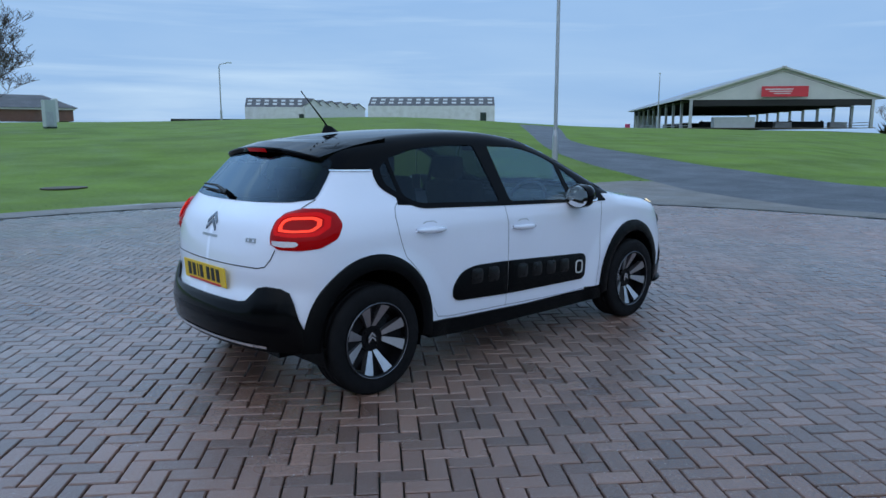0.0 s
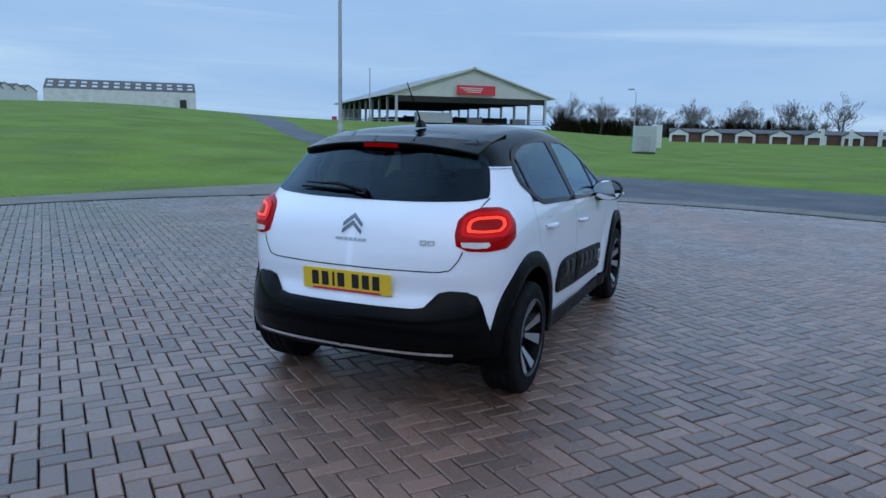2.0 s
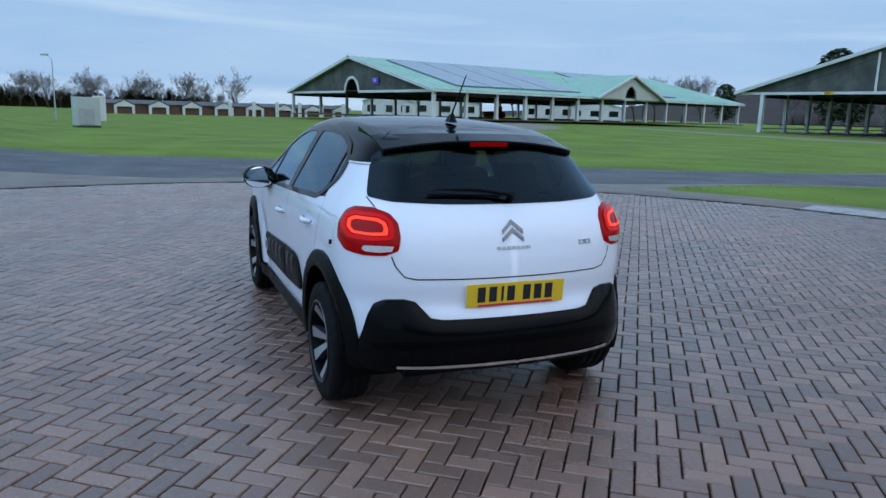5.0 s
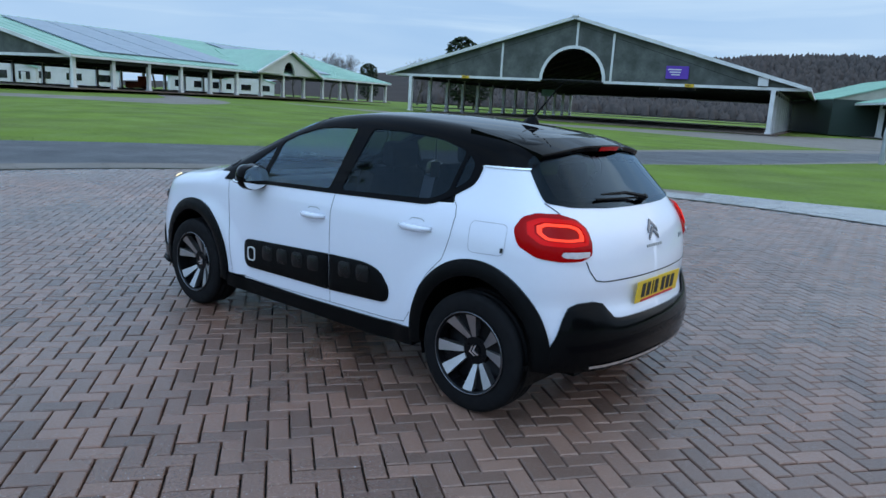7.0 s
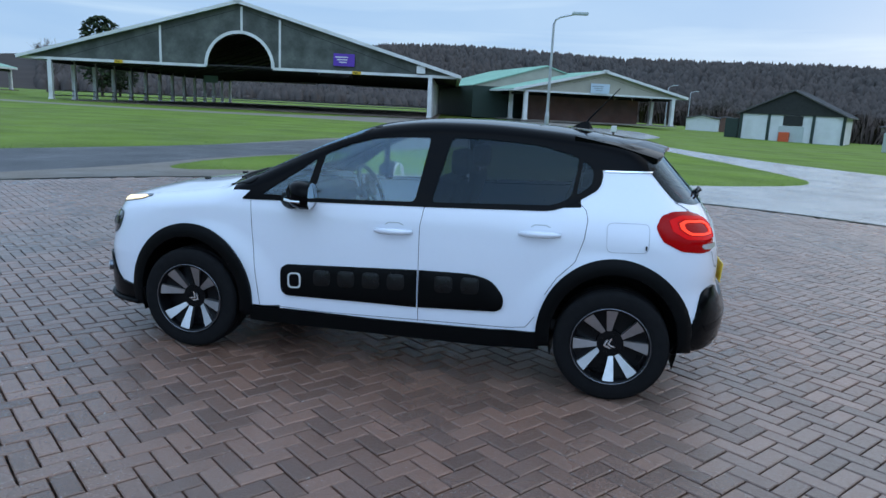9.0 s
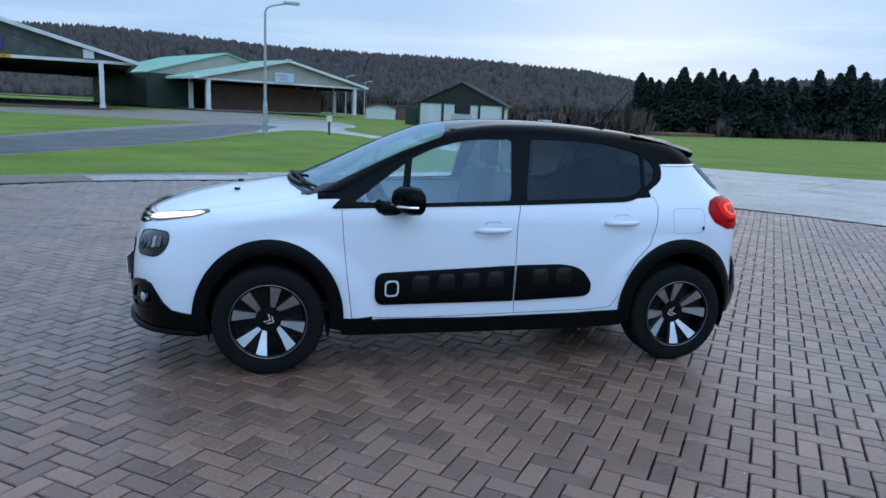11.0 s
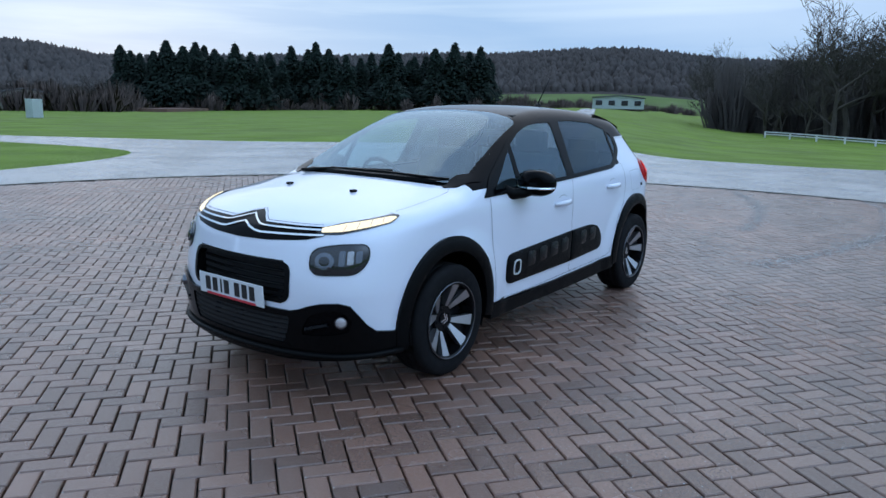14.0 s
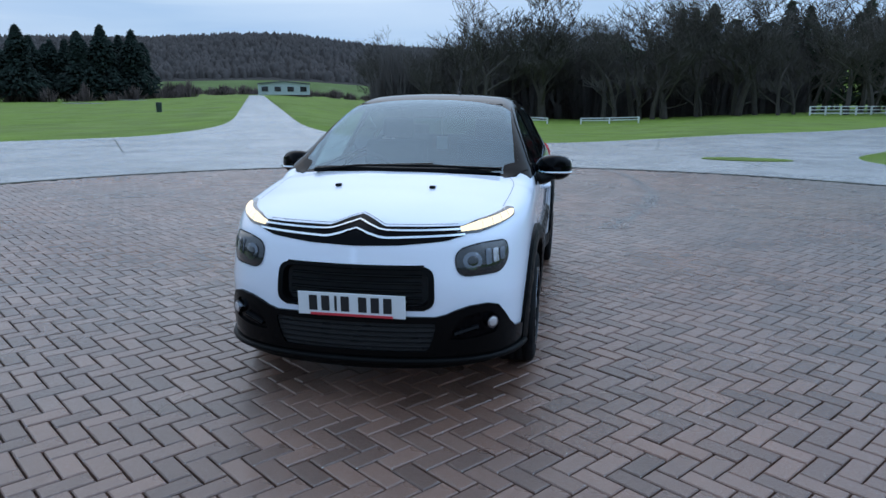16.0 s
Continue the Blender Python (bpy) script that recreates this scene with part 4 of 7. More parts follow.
for i in range(9):
    g = Geo(); g.box((0, 0, 1.25), (0.45, 0.45, 2.5)); 
    single("white_pillar", g, WHITE, "white pillar of the stable range", "pillar", site(112, 6, 4, 0.0) @ Matrix.Translation((16 + i * 3.6, -3, -0.1)), group="stable pillars")

# white stalls seen through the long shed, and an orange machine
for x, y, w in ((118, -38, 9), (126, -52, 14), (120, -72, 10), (128, -88, 12)):
    small_house("white_stall", "white stall building with pale green roof behind the shed", site(x, y, -25, ground_z(x, y)), w, 6, 2.6, 1.4, WHITE, ROOF_GREEN, windows=3)
g = Geo(); g.box((0, 0, 0.7), (3.6, 1.8, 0.9), ch=0.1); g.box((-0.6, 0, 1.5), (1.3, 1.5, 1.0), ch=0.1)
for s in (-1.1, 1.1):
    g.tube((s, -0.9, 0.45), (s, 0.9, 0.45), 0.45, n=14)
single("farm_machine", g, ORANGE, "orange farm machine parked behind the long shed", "machine", pose(104, -52, ground_z(104, -52), 0, 0, 60))

# warehouses on the skyline
def warehouse(x, y, yaw, w, ln, wall, rh, bays, label):
    b = thing("warehouse", label, "warehouse", site(x, y, yaw, ground_z(x, y) + 0.6))
    g = Geo(); g.box((0, ln / 2, wall / 2 - 0.5), (w, ln, wall + 1.0)); part("wall", g, WHITE, b)
    g = Geo(); g.prism([(0, wall), (ln / 2, wall + rh), (ln, wall)], Matrix.Translation((-w / 2, 0, 0)) @ Matrix.Rotation(radians(90), 4, "Z") @ FRONT, w); part("roof", g, ROOF_DARK, b)
    sl = math.atan2(rh, ln / 2)
    for row in (0.3, 0.66):
        for i in range(bays):
            g = Geo(); g.box((0, 0, 0), (w / bays * 0.5, 1.3, 0.1))
            p = part("rooflight", g, FASCIA, b)
            p.matrix_local = Matrix.Translation((-w / 2 + w * (i + 0.5) / bays, ln / 2 * row, wall + rh * row + 0.08)) @ Matrix.Rotation(sl, 4, "X")
    g = Geo(); g.box((w / 2 - 3.4, -0.08, 1.2), (1.8, 0.16, 2.4)); part("door", g, DARKGREEN, b)
    return b


warehouse(142, 158, 45, 38, 14, 4.4, 2.9, 14, "long white warehouse with dark roof and rooflights")
warehouse(115.5, 201, 57, 21, 13, 4.6, 3.1, 8, "white warehouse with dark roof and gable end")
for i in range(6):
    x, y = -3.5 + (236 + 8 * i) * math.cos(radians(57.2 - 0.7 * i)), -3.6 + (236 + 8 * i) * math.sin(radians(57.2 - 0.7 * i))
    small_house("warehouse_bay", "white warehouse bay with dark roof and gable end", site(x, y, 80, ground_z(x, y) + 1.0), 5.4, 13, 4.6, 1.9, WHITE, ROOF_DARK)
bung = thing("bungalow", "low brown hip-roofed bungalow with white band", "building", site(22, 113, 80, ground_z(22, 113) + 0.2))
g = Geo(); g.box((0, 5, 0.95), (15, 9, 1.9)); part("wall", g, REDBRICK, bung)
g = Geo(); g.box((0, 5, 1.75), (15.6, 9.6, 0.25)); part("fascia_band", g, WHITE, bung)
g = Geo(); g.add([(-8.2, 0, 1.9), (8.2, 0, 1.9), (8.2, 10, 1.9), (-8.2, 10, 1.9), (-4, 5, 3.9), (4, 5, 3.9)], [(0, 1, 5, 4), (1, 2, 5), (2, 3, 4, 5), (3, 0, 4), (3, 2, 1, 0)]); part("roof", g, ROOF_DARK, bung)
g = Geo(); g.box((0, 2, 0.8), (24, 4, 1.6))
single("low_barn", g, BLACKBOARD, "low dark barn on the skyline", "barn", site(95, 205, 60, ground_z(95, 205)))


def cabinet(x, y, rz, s=1.0, wide=1.0):
    b = thing("service_cabinet", "pale grey green service cabinet standing in the grass", "cabinet", pose(x, y, ground_z(x, y), 0, 0, rz) @ Matrix.Diagonal((wide, wide, 1, 1)))
    g = Geo(); g.box((0, 0, 0.95 * s), (1.35, 1.0, 1.7 * s), ch=0.03); part("body", g, CABINET, b)
    g = Geo(); g.box((0, 0, 0.05), (1.3, 0.95, 0.14)); part("plinth", g, DARKGREEN, b)
    g = Geo(); g.box((0.75, -0.1, 1.15 * s), (0.55, 0.7, 1.5 * s), ch=0.03); part("side_box", g, WHITE, b)
    g = Geo(); g.box((-0.1, -0.52, 0.65), (0.85, 0.05, 1.0), ch=0.02); part("door", g, STEEL, b)
    return b


cabinet(44.0, 5.0, -70)
cabinet(11.0, 53.0, 10, 1.1, 0.55)


def lamp_post(x, y, h, r, rz, arm=1.2, name="street_lamp", label="tall grey steel street lamp standing in grass"):
    b = thing(name, label, "street lamp", pose(x, y, ground_z(x, y), 0, 0, rz))
    g = Geo(); g.tube((0, 0, 0), (0, 0, 1.3), r * 1.55, r * 1.5, 12); g.tube((0, 0, 1.3), (0, 0, 1.5), r * 1.5, r, 12); g.tube((0, 0, 1.5), (0, 0, h - 0.3), r, r * 0.75, 12)
    part("column", g, STEEL, b, smooth=False)
    g = Geo(); g.line([(0, 0, h - 0.3), (0.08, 0, h - 0.1), (0.3, 0, h + 0.02), (arm, 0, h + 0.16)], r * 0.6, 8); part("arm", g, STEEL, b)
    g = Geo(); g.box((arm + 0.3, 0, h + 0.2), (0.75, 0.28, 0.14), ch=0.04); part("lantern", g, CABINET, b)
    return b


lamp_post(12.9, 9.15, 9.5, 0.056, 200)
lamp_post(1.75, -31.0, 5.9, 0.075, 185, 0.9)
lamp_post(42, 90, 7.5, 0.10, -25, 1.0)
lamp_post(62, 8.5, 5.0, 0.05, 40, 0.6)
lamp_post(-11, -128, 7.0, 0.1, 180, 0.9)
lamp_post(-17, -150, 7.0, 0.1, 180, 0.9)
lamp_post(96, 55, 8.0, 0.1, 30, 0.2)

# pavilion, fences, bin
pav = small_house("pavilion", "low dark pavilion with flat pale roof beside the path", site(-146, -62, -155, ground_z(-146, -62) + 0.2), 11, 7, 2.3, 0.5, CABINET, ROOF_DARK, windows=4)


small_house("farm_building", "long white farm building on the green slope", site(-232, 66, 164, ground_z(-232, 66)), 13, 6, 2.2, 0.8, WHITE, ROOF_GREY, windows=3)
place_copies(leafy_tree(95, 10, 3.6, False, EVERGREEN, "evergreen_tree", "dark evergreen tree on the ridge above the slope", 900), [at_az(a, r, rz=a * 40, s=k) for a, r, k in ((154, 262, 1.1), (156.5, 268, 1.3), (158.5, 265, 1.2), (160.5, 270, 1.35), (166, 266, 1.2), (168.5, 268, 1.4), (171, 262, 1.2))], "ridge evergreens")


def rail_fence(a, b, bays, h=0.85, rails=3):
    f = thing("rail_fence", "white painted post and rail fence on the grass", "fence")
    a, b = Vector(a), Vector(b)
    d = (b - a) / bays
    for i in range(bays + 1):
        p = a + d * i
        g = Geo(); g.box((p.x, p.y, ground_z(p.x, p.y) + h / 2), (0.14, 0.14, h), ch=0.01); part("post", g, WHITE, f)
    for i in range(bays):
        p, q = a + d * i, a + d * (i + 1)
        for k in range(rails):
            z = h * (0.95 - k * 0.36)
            g = Geo(); g.line([(p.x, p.y, ground_z(p.x, p.y) + z), (q.x, q.y, ground_z(q.x, q.y) + z)], 0.06, 4); part("rail", g, WHITE, f)
    return f


rail_fence((-66, -13), (-61, -1.5), 5, 0.55, 2)
rail_fence((-62, 1.5), (-61, 6.5), 2, 0.55, 2)
rail_fence((-68, 22.6), (-74, 38), 10)
b = thing("litter_bin", "dark green litter bin on the grass", "bin", pose(-40.0, -26.9, ground_z(-40, -26.9)) @ Matrix.Scale(0.7, 4))
g = Geo(); g.tube((0, 0, 0), (0, 0, 0.85), 0.26, 0.28, 14); part("body", g, DARKGREEN, b)
g = Geo(); g.tube((0, 0, 0.85), (0, 0, 0.95), 0.31, 0.25, 14); part("lid", g, BLACKBOARD, b)
b = thing("marker_post", "short post with a pale box on top", "post", pose(-1.5, -34, ground_z(-1.5, -34)))
g = Geo(); g.box((0, 0, 0.35), (0.1, 0.1, 0.7)); part("post", g, BARK, b)
g = Geo(); g.box((0, 0, 0.85), (0.28, 0.22, 0.3), ch=0.02); part("box", g, WHITE, b)
g = Geo(); g.prism([(0.55 * math.cos(a * math.pi / 10), 0.45 * math.sin(a * math.pi / 10)) for a in range(20)], Matrix.Translation((1.7, 16.0, ground_z(1.7, 16) + 0.01)), 0.02)
single("manhole", g, DIRT, "brown bare patch round a cover in the grass", "manhole", kind="structure")
g = Geo(); g.prism([(1.0 * math.cos(a * math.pi / 14), 0.45 * math.sin(a * math.pi / 14)) for a in range(28)], pose(-12.5, 4.95, 0.006, 0, 0, 86), 0.012)
single("weed_patch", g, GRASS, "oval mossy green patch in the concrete apron", "moss", kind="structure")
for x, y, w in ((-80, -62, 9), (-97, -66, 6)):
    g = Geo(); g.box((0, 0, 0.05), (w, 2.5, 0.1))
    single("ground_slab", g, CONCRETE, "pale concrete slab lying in the grass", "slab", pose(x, y, ground_z(x, y), 0, 0, 60), kind="structure")
g = Geo(); g.box((0, 0, 0.25), (14, 5, 0.5))
single("low_red_roof", g, REDBRICK, "low reddish roof at the field edge", "roof", pose(-62, -100, ground_z(-62, -100), 0, 0, 30))


def flat_ring(r0, r1, z, n=120, a0=0.0, a1=360.0):
    g = Geo()
    for i in range(n + 1):
        a = radians(a0 + (a1 - a0) * i / n)
        g.v += [(C0.x + r0 * math.cos(a), C0.y + r0 * math.sin(a), z), (C0.x + r1 * math.cos(a), C0.y + r1 * math.sin(a), z)]
    g.f += [(2 * i, 2 * i + 1, 2 * i + 3, 2 * i + 2) for i in range(n)]
    return g


joint = flat_ring(R0 - 0.10, R0 + 0.03, 0.002)
ring = [(C0.x + (R0 + 0.02) * math.cos(radians(3 * i)), C0.y + (R0 + 0.02) * math.sin(radians(3 * i))) for i in range(121)]
joint.add([(x, y, z) for x, y in ring for z in (-0.06, 0.002)], [(2 * i, 2 * i + 1, 2 * i + 3, 2 * i + 2) for i in range(120)])
single("circle_joint", joint, JOINT, "dark open joint round the brick circle", "joint", kind="structure")
edging = thing("circle_edging", "grey concrete edging ring round the brick circle", "kerb", kind="structure")
for i in range(44):
    a0 = i * 360 / 44
    part("edging_slab", flat_ring(R0 + 0.04, R0 + 0.95, 0.006, 4, a0 + 0.05, a0 + 360 / 44 - 0.05), CONCRETE if 120 < a0 < 292 else EDGING, edging)


def strip_on_ground(pts, w, z):
    g = Geo()
    n = len(pts)
    for i, (x, y) in enumerate(pts):
        ax, ay = pts[min(i + 1, n - 1)][0] - pts[max(i - 1, 0)][0], pts[min(i + 1, n - 1)][1] - pts[max(i - 1, 0)][1]
        l = math.hypot(ax, ay)
        ux, uy = -ay / l * w / 2, ax / l * w / 2
        zz = ground_z(x, y) + z
        g.v += [(x + ux, y + uy, zz), (x - ux, y - uy, zz)]
    g.f += [(2 * i, 2 * i + 1, 2 * i + 3, 2 * i + 2) for i in range(n - 1)]
    return g


for pts in ([(-8.5, -11.5), (-11.5, -10.0), (-14.0, -6.5), (-15.2, -2), (-15.0, 3), (-13.5, 7.4)], [(-6.9, -18.0), (-11, -14.5), (-15.5, -9.5), (-18.2, -5.0)], [(-11.2, -10.2), (-16.3, -14.0)], [(-15.0, 3.2), (-23.5, 4.2)], [(-4.5, -13.8), (-8.4, -11.4)], [(-33, -15.0), (-35, -18.9)], [(-44, -20.2), (-46, -24.1)], [(-57, -26.4), (-59, -30.2)]):
    single("slab_joint", strip_on_ground(resample_line(pts, 0.8), 0.024, 0.004), JOINT, "dark joint between concrete slabs", "joint", kind="structure")
# pale scuffs left by turning wheels
rn = random.Random(12)
for pts in ([(-9.5, -0.6), (-8.1, 0.14), (-7.3, 0.40), (-6.58, 0.58), (-5.7, 0.71), (-4.92, 0.78)], [(-9.6, 1.60), (-8.8, 1.88), (-8.0, 2.06), (-7.2, 2.15), (-6.46, 2.19), (-5.8, 2.16), (-5.1, 2.06), (-4.5, 1.93), (-3.9, 1.76), (-2.95, 1.40)]):
    g = Geo()
    line = resample_line(pts, 0.02)
    for x, y in line:
        for _ in range(5):
            px, py, s_ = x + rn.gauss(0, 0.06), y + rn.gauss(0, 0.06), rn.uniform(0.008, 0.022)
            a = rn.uniform(0, 3.1)
            g.add([(px + s_ * math.cos(a + k * 2.1), py + s_ * math.sin(a + k * 2.1), 0.0045) for k in range(3)], [(0, 1, 2)])
    single("tyre_scuff", g, SCUFF, "pale curved tyre scuff on the bricks", "scuff", kind="stuff")
# grass blades along the near edges
g = Geo()
rn = random.Random(21)
edges = []
for poly in (ISLAND, ROAD, APRON):
    for (ax, ay), (bx, by) in zip(poly, poly[1:] + poly[:1]):
        l = math.hypot(bx - ax, by - ay)
        for k in range(int(l * 110)):
            t = rn.random()
            x, y = ax + (bx - ax) * t, ay + (by - ay) * t
            if math.hypot(x, y) > 34:
                break
            d = rn.random() ** 2 * 1.1
            s_ = rn.choice((-1, 1))
            x, y = x - (by - ay) / l * d * s_, y + (bx - ax) / l * d * s_
            paved = not inside(ISLAND, x, y) and (inside(ROAD, x, y) or inside(APRON, x, y) or math.hypot(x - C0.x, y - C0.y) < R0 + 0.95)
            if paved:
                continue
            edges.append((x, y))
for x, y in edges:
    h, a, s_ = rn.uniform(0.02, 0.05), rn.uniform(0, 6.28), rn.uniform(0.004, 0.010)
    z = ground_z(x, y) - 0.01
    ux, uy = math.cos(a), math.sin(a)
    g.add([(x - uy * s_, y + ux * s_, z), (x + uy * s_, y - ux * s_, z), (x + ux * h * 0.5, y + uy * h * 0.5, z + h)], [(0, 1, 2)])
single("grass_blades", g, BLADE, "ragged grass blades along the lawn edges", "grass", kind="stuff")


# ---- the car ----
def curve_of(table):
    xs, ys = np.array([a for a, _ in table]), np.array([b for _, b in table])

    def at(x):
        x = np.asarray(x, float)
        i = np.clip(np.searchsorted(xs, x) - 1, 0, len(xs) - 2)
        m = np.gradient(ys, xs)
        h = xs[i + 1] - xs[i]
        t = np.clip((x - xs[i]) / h, 0, 1)
        return (2 * t**3 - 3 * t**2 + 1) * ys[i] + (t**3 - 2 * t**2 + t) * h * m[i] + (-2 * t**3 + 3 * t**2) * ys[i + 1] + (t**3 - t**2) * h * m[i + 1]

    return at


SIDE = curve_of([(0.1, 0.755), (0.25, 0.775), (0.45, 0.787), (0.62, 0.792), (0.80, 0.792), (0.92, 0.784), (1.0, 0.762), (1.1, 0.712), (1.2, 0.660), (1.3, 0.607), (1.4, 0.550), (1.6, 0.43)])
NOSE = curve_of([(0.1, 2.0), (0.2, 2.05), (0.35, 2.075), (0.5, 2.078), (0.62, 2.07), (0.72, 2.05), (0.8, 2.028), (0.88, 1.985), (1.0, 1.93), (1.6, 1.93)])
TAIL = curve_of([(0.1, -1.84), (0.2, -1.865), (0.35, -1.895), (0.5, -1.895), (0.56, -1.88), (0.62, -1.858), (0.72, -1.855), (0.85, -1.835), (0.98, -1.79), (1.07, -1.725), (1.2, -1.60), (1.33, -1.475), (1.45, -1.36), (1.6, -1.2)])
TOP = curve_of([(-1.9, 1.30), (-1.55, 1.335), (-1.36, 1.385), (-1.08, 1.432), (-0.72, 1.464), (-0.36, 1.475), (0.0, 1.458), (0.2, 1.425), (0.45, 1.335), (0.7, 1.222), (0.95, 1.105), (1.08, 1.050), (1.2, 1.030), (1.4, 0.998), (1.6, 0.968), (1.8, 0.922), (1.95, 0.868), (2.1, 0.78)])


def flare(x, z):
    """How far the wings swell over the wheels."""
    r = np.minimum(np.hypot(x - 1.15, z - 0.30), np.hypot(x + 1.20, z - 0.32))
    k = np.clip((0.52 - r) / 0.16, 0, 1)
    return 0.022 * k * k * (3 - 2 * k)


def car_f(x, y, z):
    """Below nought inside the car's skin, above outside."""
    y = np.abs(y)
    wide = SIDE(z) + flare(x, z)
    wide = wide - 0.03 * np.clip((-x - 0.2) / 1.5, 0, 1) ** 2 * np.clip((z - 0.85) / 0.3, 0, 1)
    xf, xr = NOSE(z), TAIL(z)
    tf = np.clip((x - 1.0) / (xf - 1.0), 0, None)
    tr = np.clip((-0.85 - x) / (-0.85 - xr), 0, None)
    t = np.maximum(tf, tr)
    up = np.clip((z - 0.55) / 0.35, 0, 1)
    p = np.where(x > 0, 6.2 - 1.8 * up, 7.0 + 2.0 * up)
    half = np.where(t < 1, wide * np.clip(1 - np.minimum(t, 1) ** p, 1e-9, 1) ** (1 / 2.15), -(t - 1) * 2)
    plan = y - half
    top = z - (TOP(x) - 0.068 * (y / 0.75) ** 2.4)
    k = 0.07
    h = np.clip(k - np.abs(plan - top), 0, None) / k
    return np.maximum(plan, top) + h * h * k * 0.25


def car_hit(o, d, far=2.2, lift=0.0):
    """Where rays from o along d (arrays, n by 3) leave the skin, lift metres proud of it."""
    o, d = np.asarray(o, float), np.asarray(d, float)
    o = np.broadcast_to(o, d.shape)
    steps = np.linspace(0.05, far, 90)
    lo, hi = np.full(len(d), 0.05), np.full(len(d), far)
    done = np.zeros(len(d), bool)
    for a, b in zip(steps, steps[1:]):
        q = o + d * b
        hit = ~done & (car_f(q[:, 0], q[:, 1], q[:, 2]) > 0)
        lo[hit], hi[hit] = a, b
        done |= hit
    for _ in range(22):
        mid = (lo + hi) / 2
        q = o + d * mid[:, None]
        outside = car_f(q[:, 0], q[:, 1], q[:, 2]) > 0
        hi, lo = np.where(outside, mid, hi), np.where(outside, lo, mid)
    q = o + d * hi[:, None]
    return q + lift * car_normal(q) if lift else q


def car_normal(q):
    e = 1e-6
    g = np.stack([car_f(*(q + e * v).T) - car_f(*(q - e * v).T) for v in np.eye(3)], 1)
    return g / np.linalg.norm(g, axis=1, keepdims=True)


def projector(kind, sgn=1):
    """Maps outline points onto the skin: side takes (x, z), nose and tail take (degrees from the car's line, z), top takes (x, y)."""

    def go(p, lift=0.0):
        p = np.asarray(p, float)
        n = len(p)
        zero = np.zeros(n)
        if kind == "side":
            o, d = np.stack([p[:, 0], zero, p[:, 1]], 1), np.tile((0.0, sgn, 0.0), (n, 1))
        elif kind == "top":
            o, d = np.stack([p[:, 0], p[:, 1], zero + 0.5], 1), np.tile((0.0, 0.0, 1.0), (n, 1))
        else:
            a = np.radians(p[:, 0])
            s = 1 if kind == "nose" else -1
            o, d = np.stack([zero + (1.0 if s > 0 else -0.85), zero, p[:, 1]], 1), np.stack([s * np.cos(a), np.sin(a), zero], 1)
        return car_hit(o, d, lift=lift)

    return go


def resample(poly, step, closed=True):
    out = []
    pts = list(poly) + ([poly[0]] if closed else [])
    for a, b in zip(pts, pts[1:]):
        n = max(1, int(math.hypot(b[0] - a[0], b[1] - a[1]) / step))
        out += [(a[0] + (b[0] - a[0]) * i / n, a[1] + (b[1] - a[1]) * i / n) for i in range(n)]
    return out if closed else out + [pts[-1]]


def rounded(poly, r, n=5):
    """Corners of an outline rounded by r (a number, or one a corner)."""
    out, m = [], len(poly)
    for i, p in enumerate(poly):
        rr = r[i] if isinstance(r, (list, tuple)) else r
        p, a, b = Vector(p), Vector(poly[i - 1]), Vector(poly[(i + 1) % m])
        da, db = a - p, b - p
        k = min(rr, da.length * 0.48, db.length * 0.48)
        if k <= 1e-6:
            out.append((p.x, p.y))
            continue
        s, e = p + da.normalized() * k, p + db.normalized() * k
        for j in range(n + 1):
            t = j / n
            q = s * (1 - t) ** 2 + p * 2 * t * (1 - t) + e * t * t
            out.append((q.x, q.y))
    return out


def nose_rounded(poly, r):
    """Corners rounded on the nose, where one degree is about 17 mm."""
    return [(a, b * 0.017) for a, b in rounded([(a, b / 0.017) for a, b in poly], r)]


def squash(poly, ax):
    return [(a * ax, b) for a, b in poly]


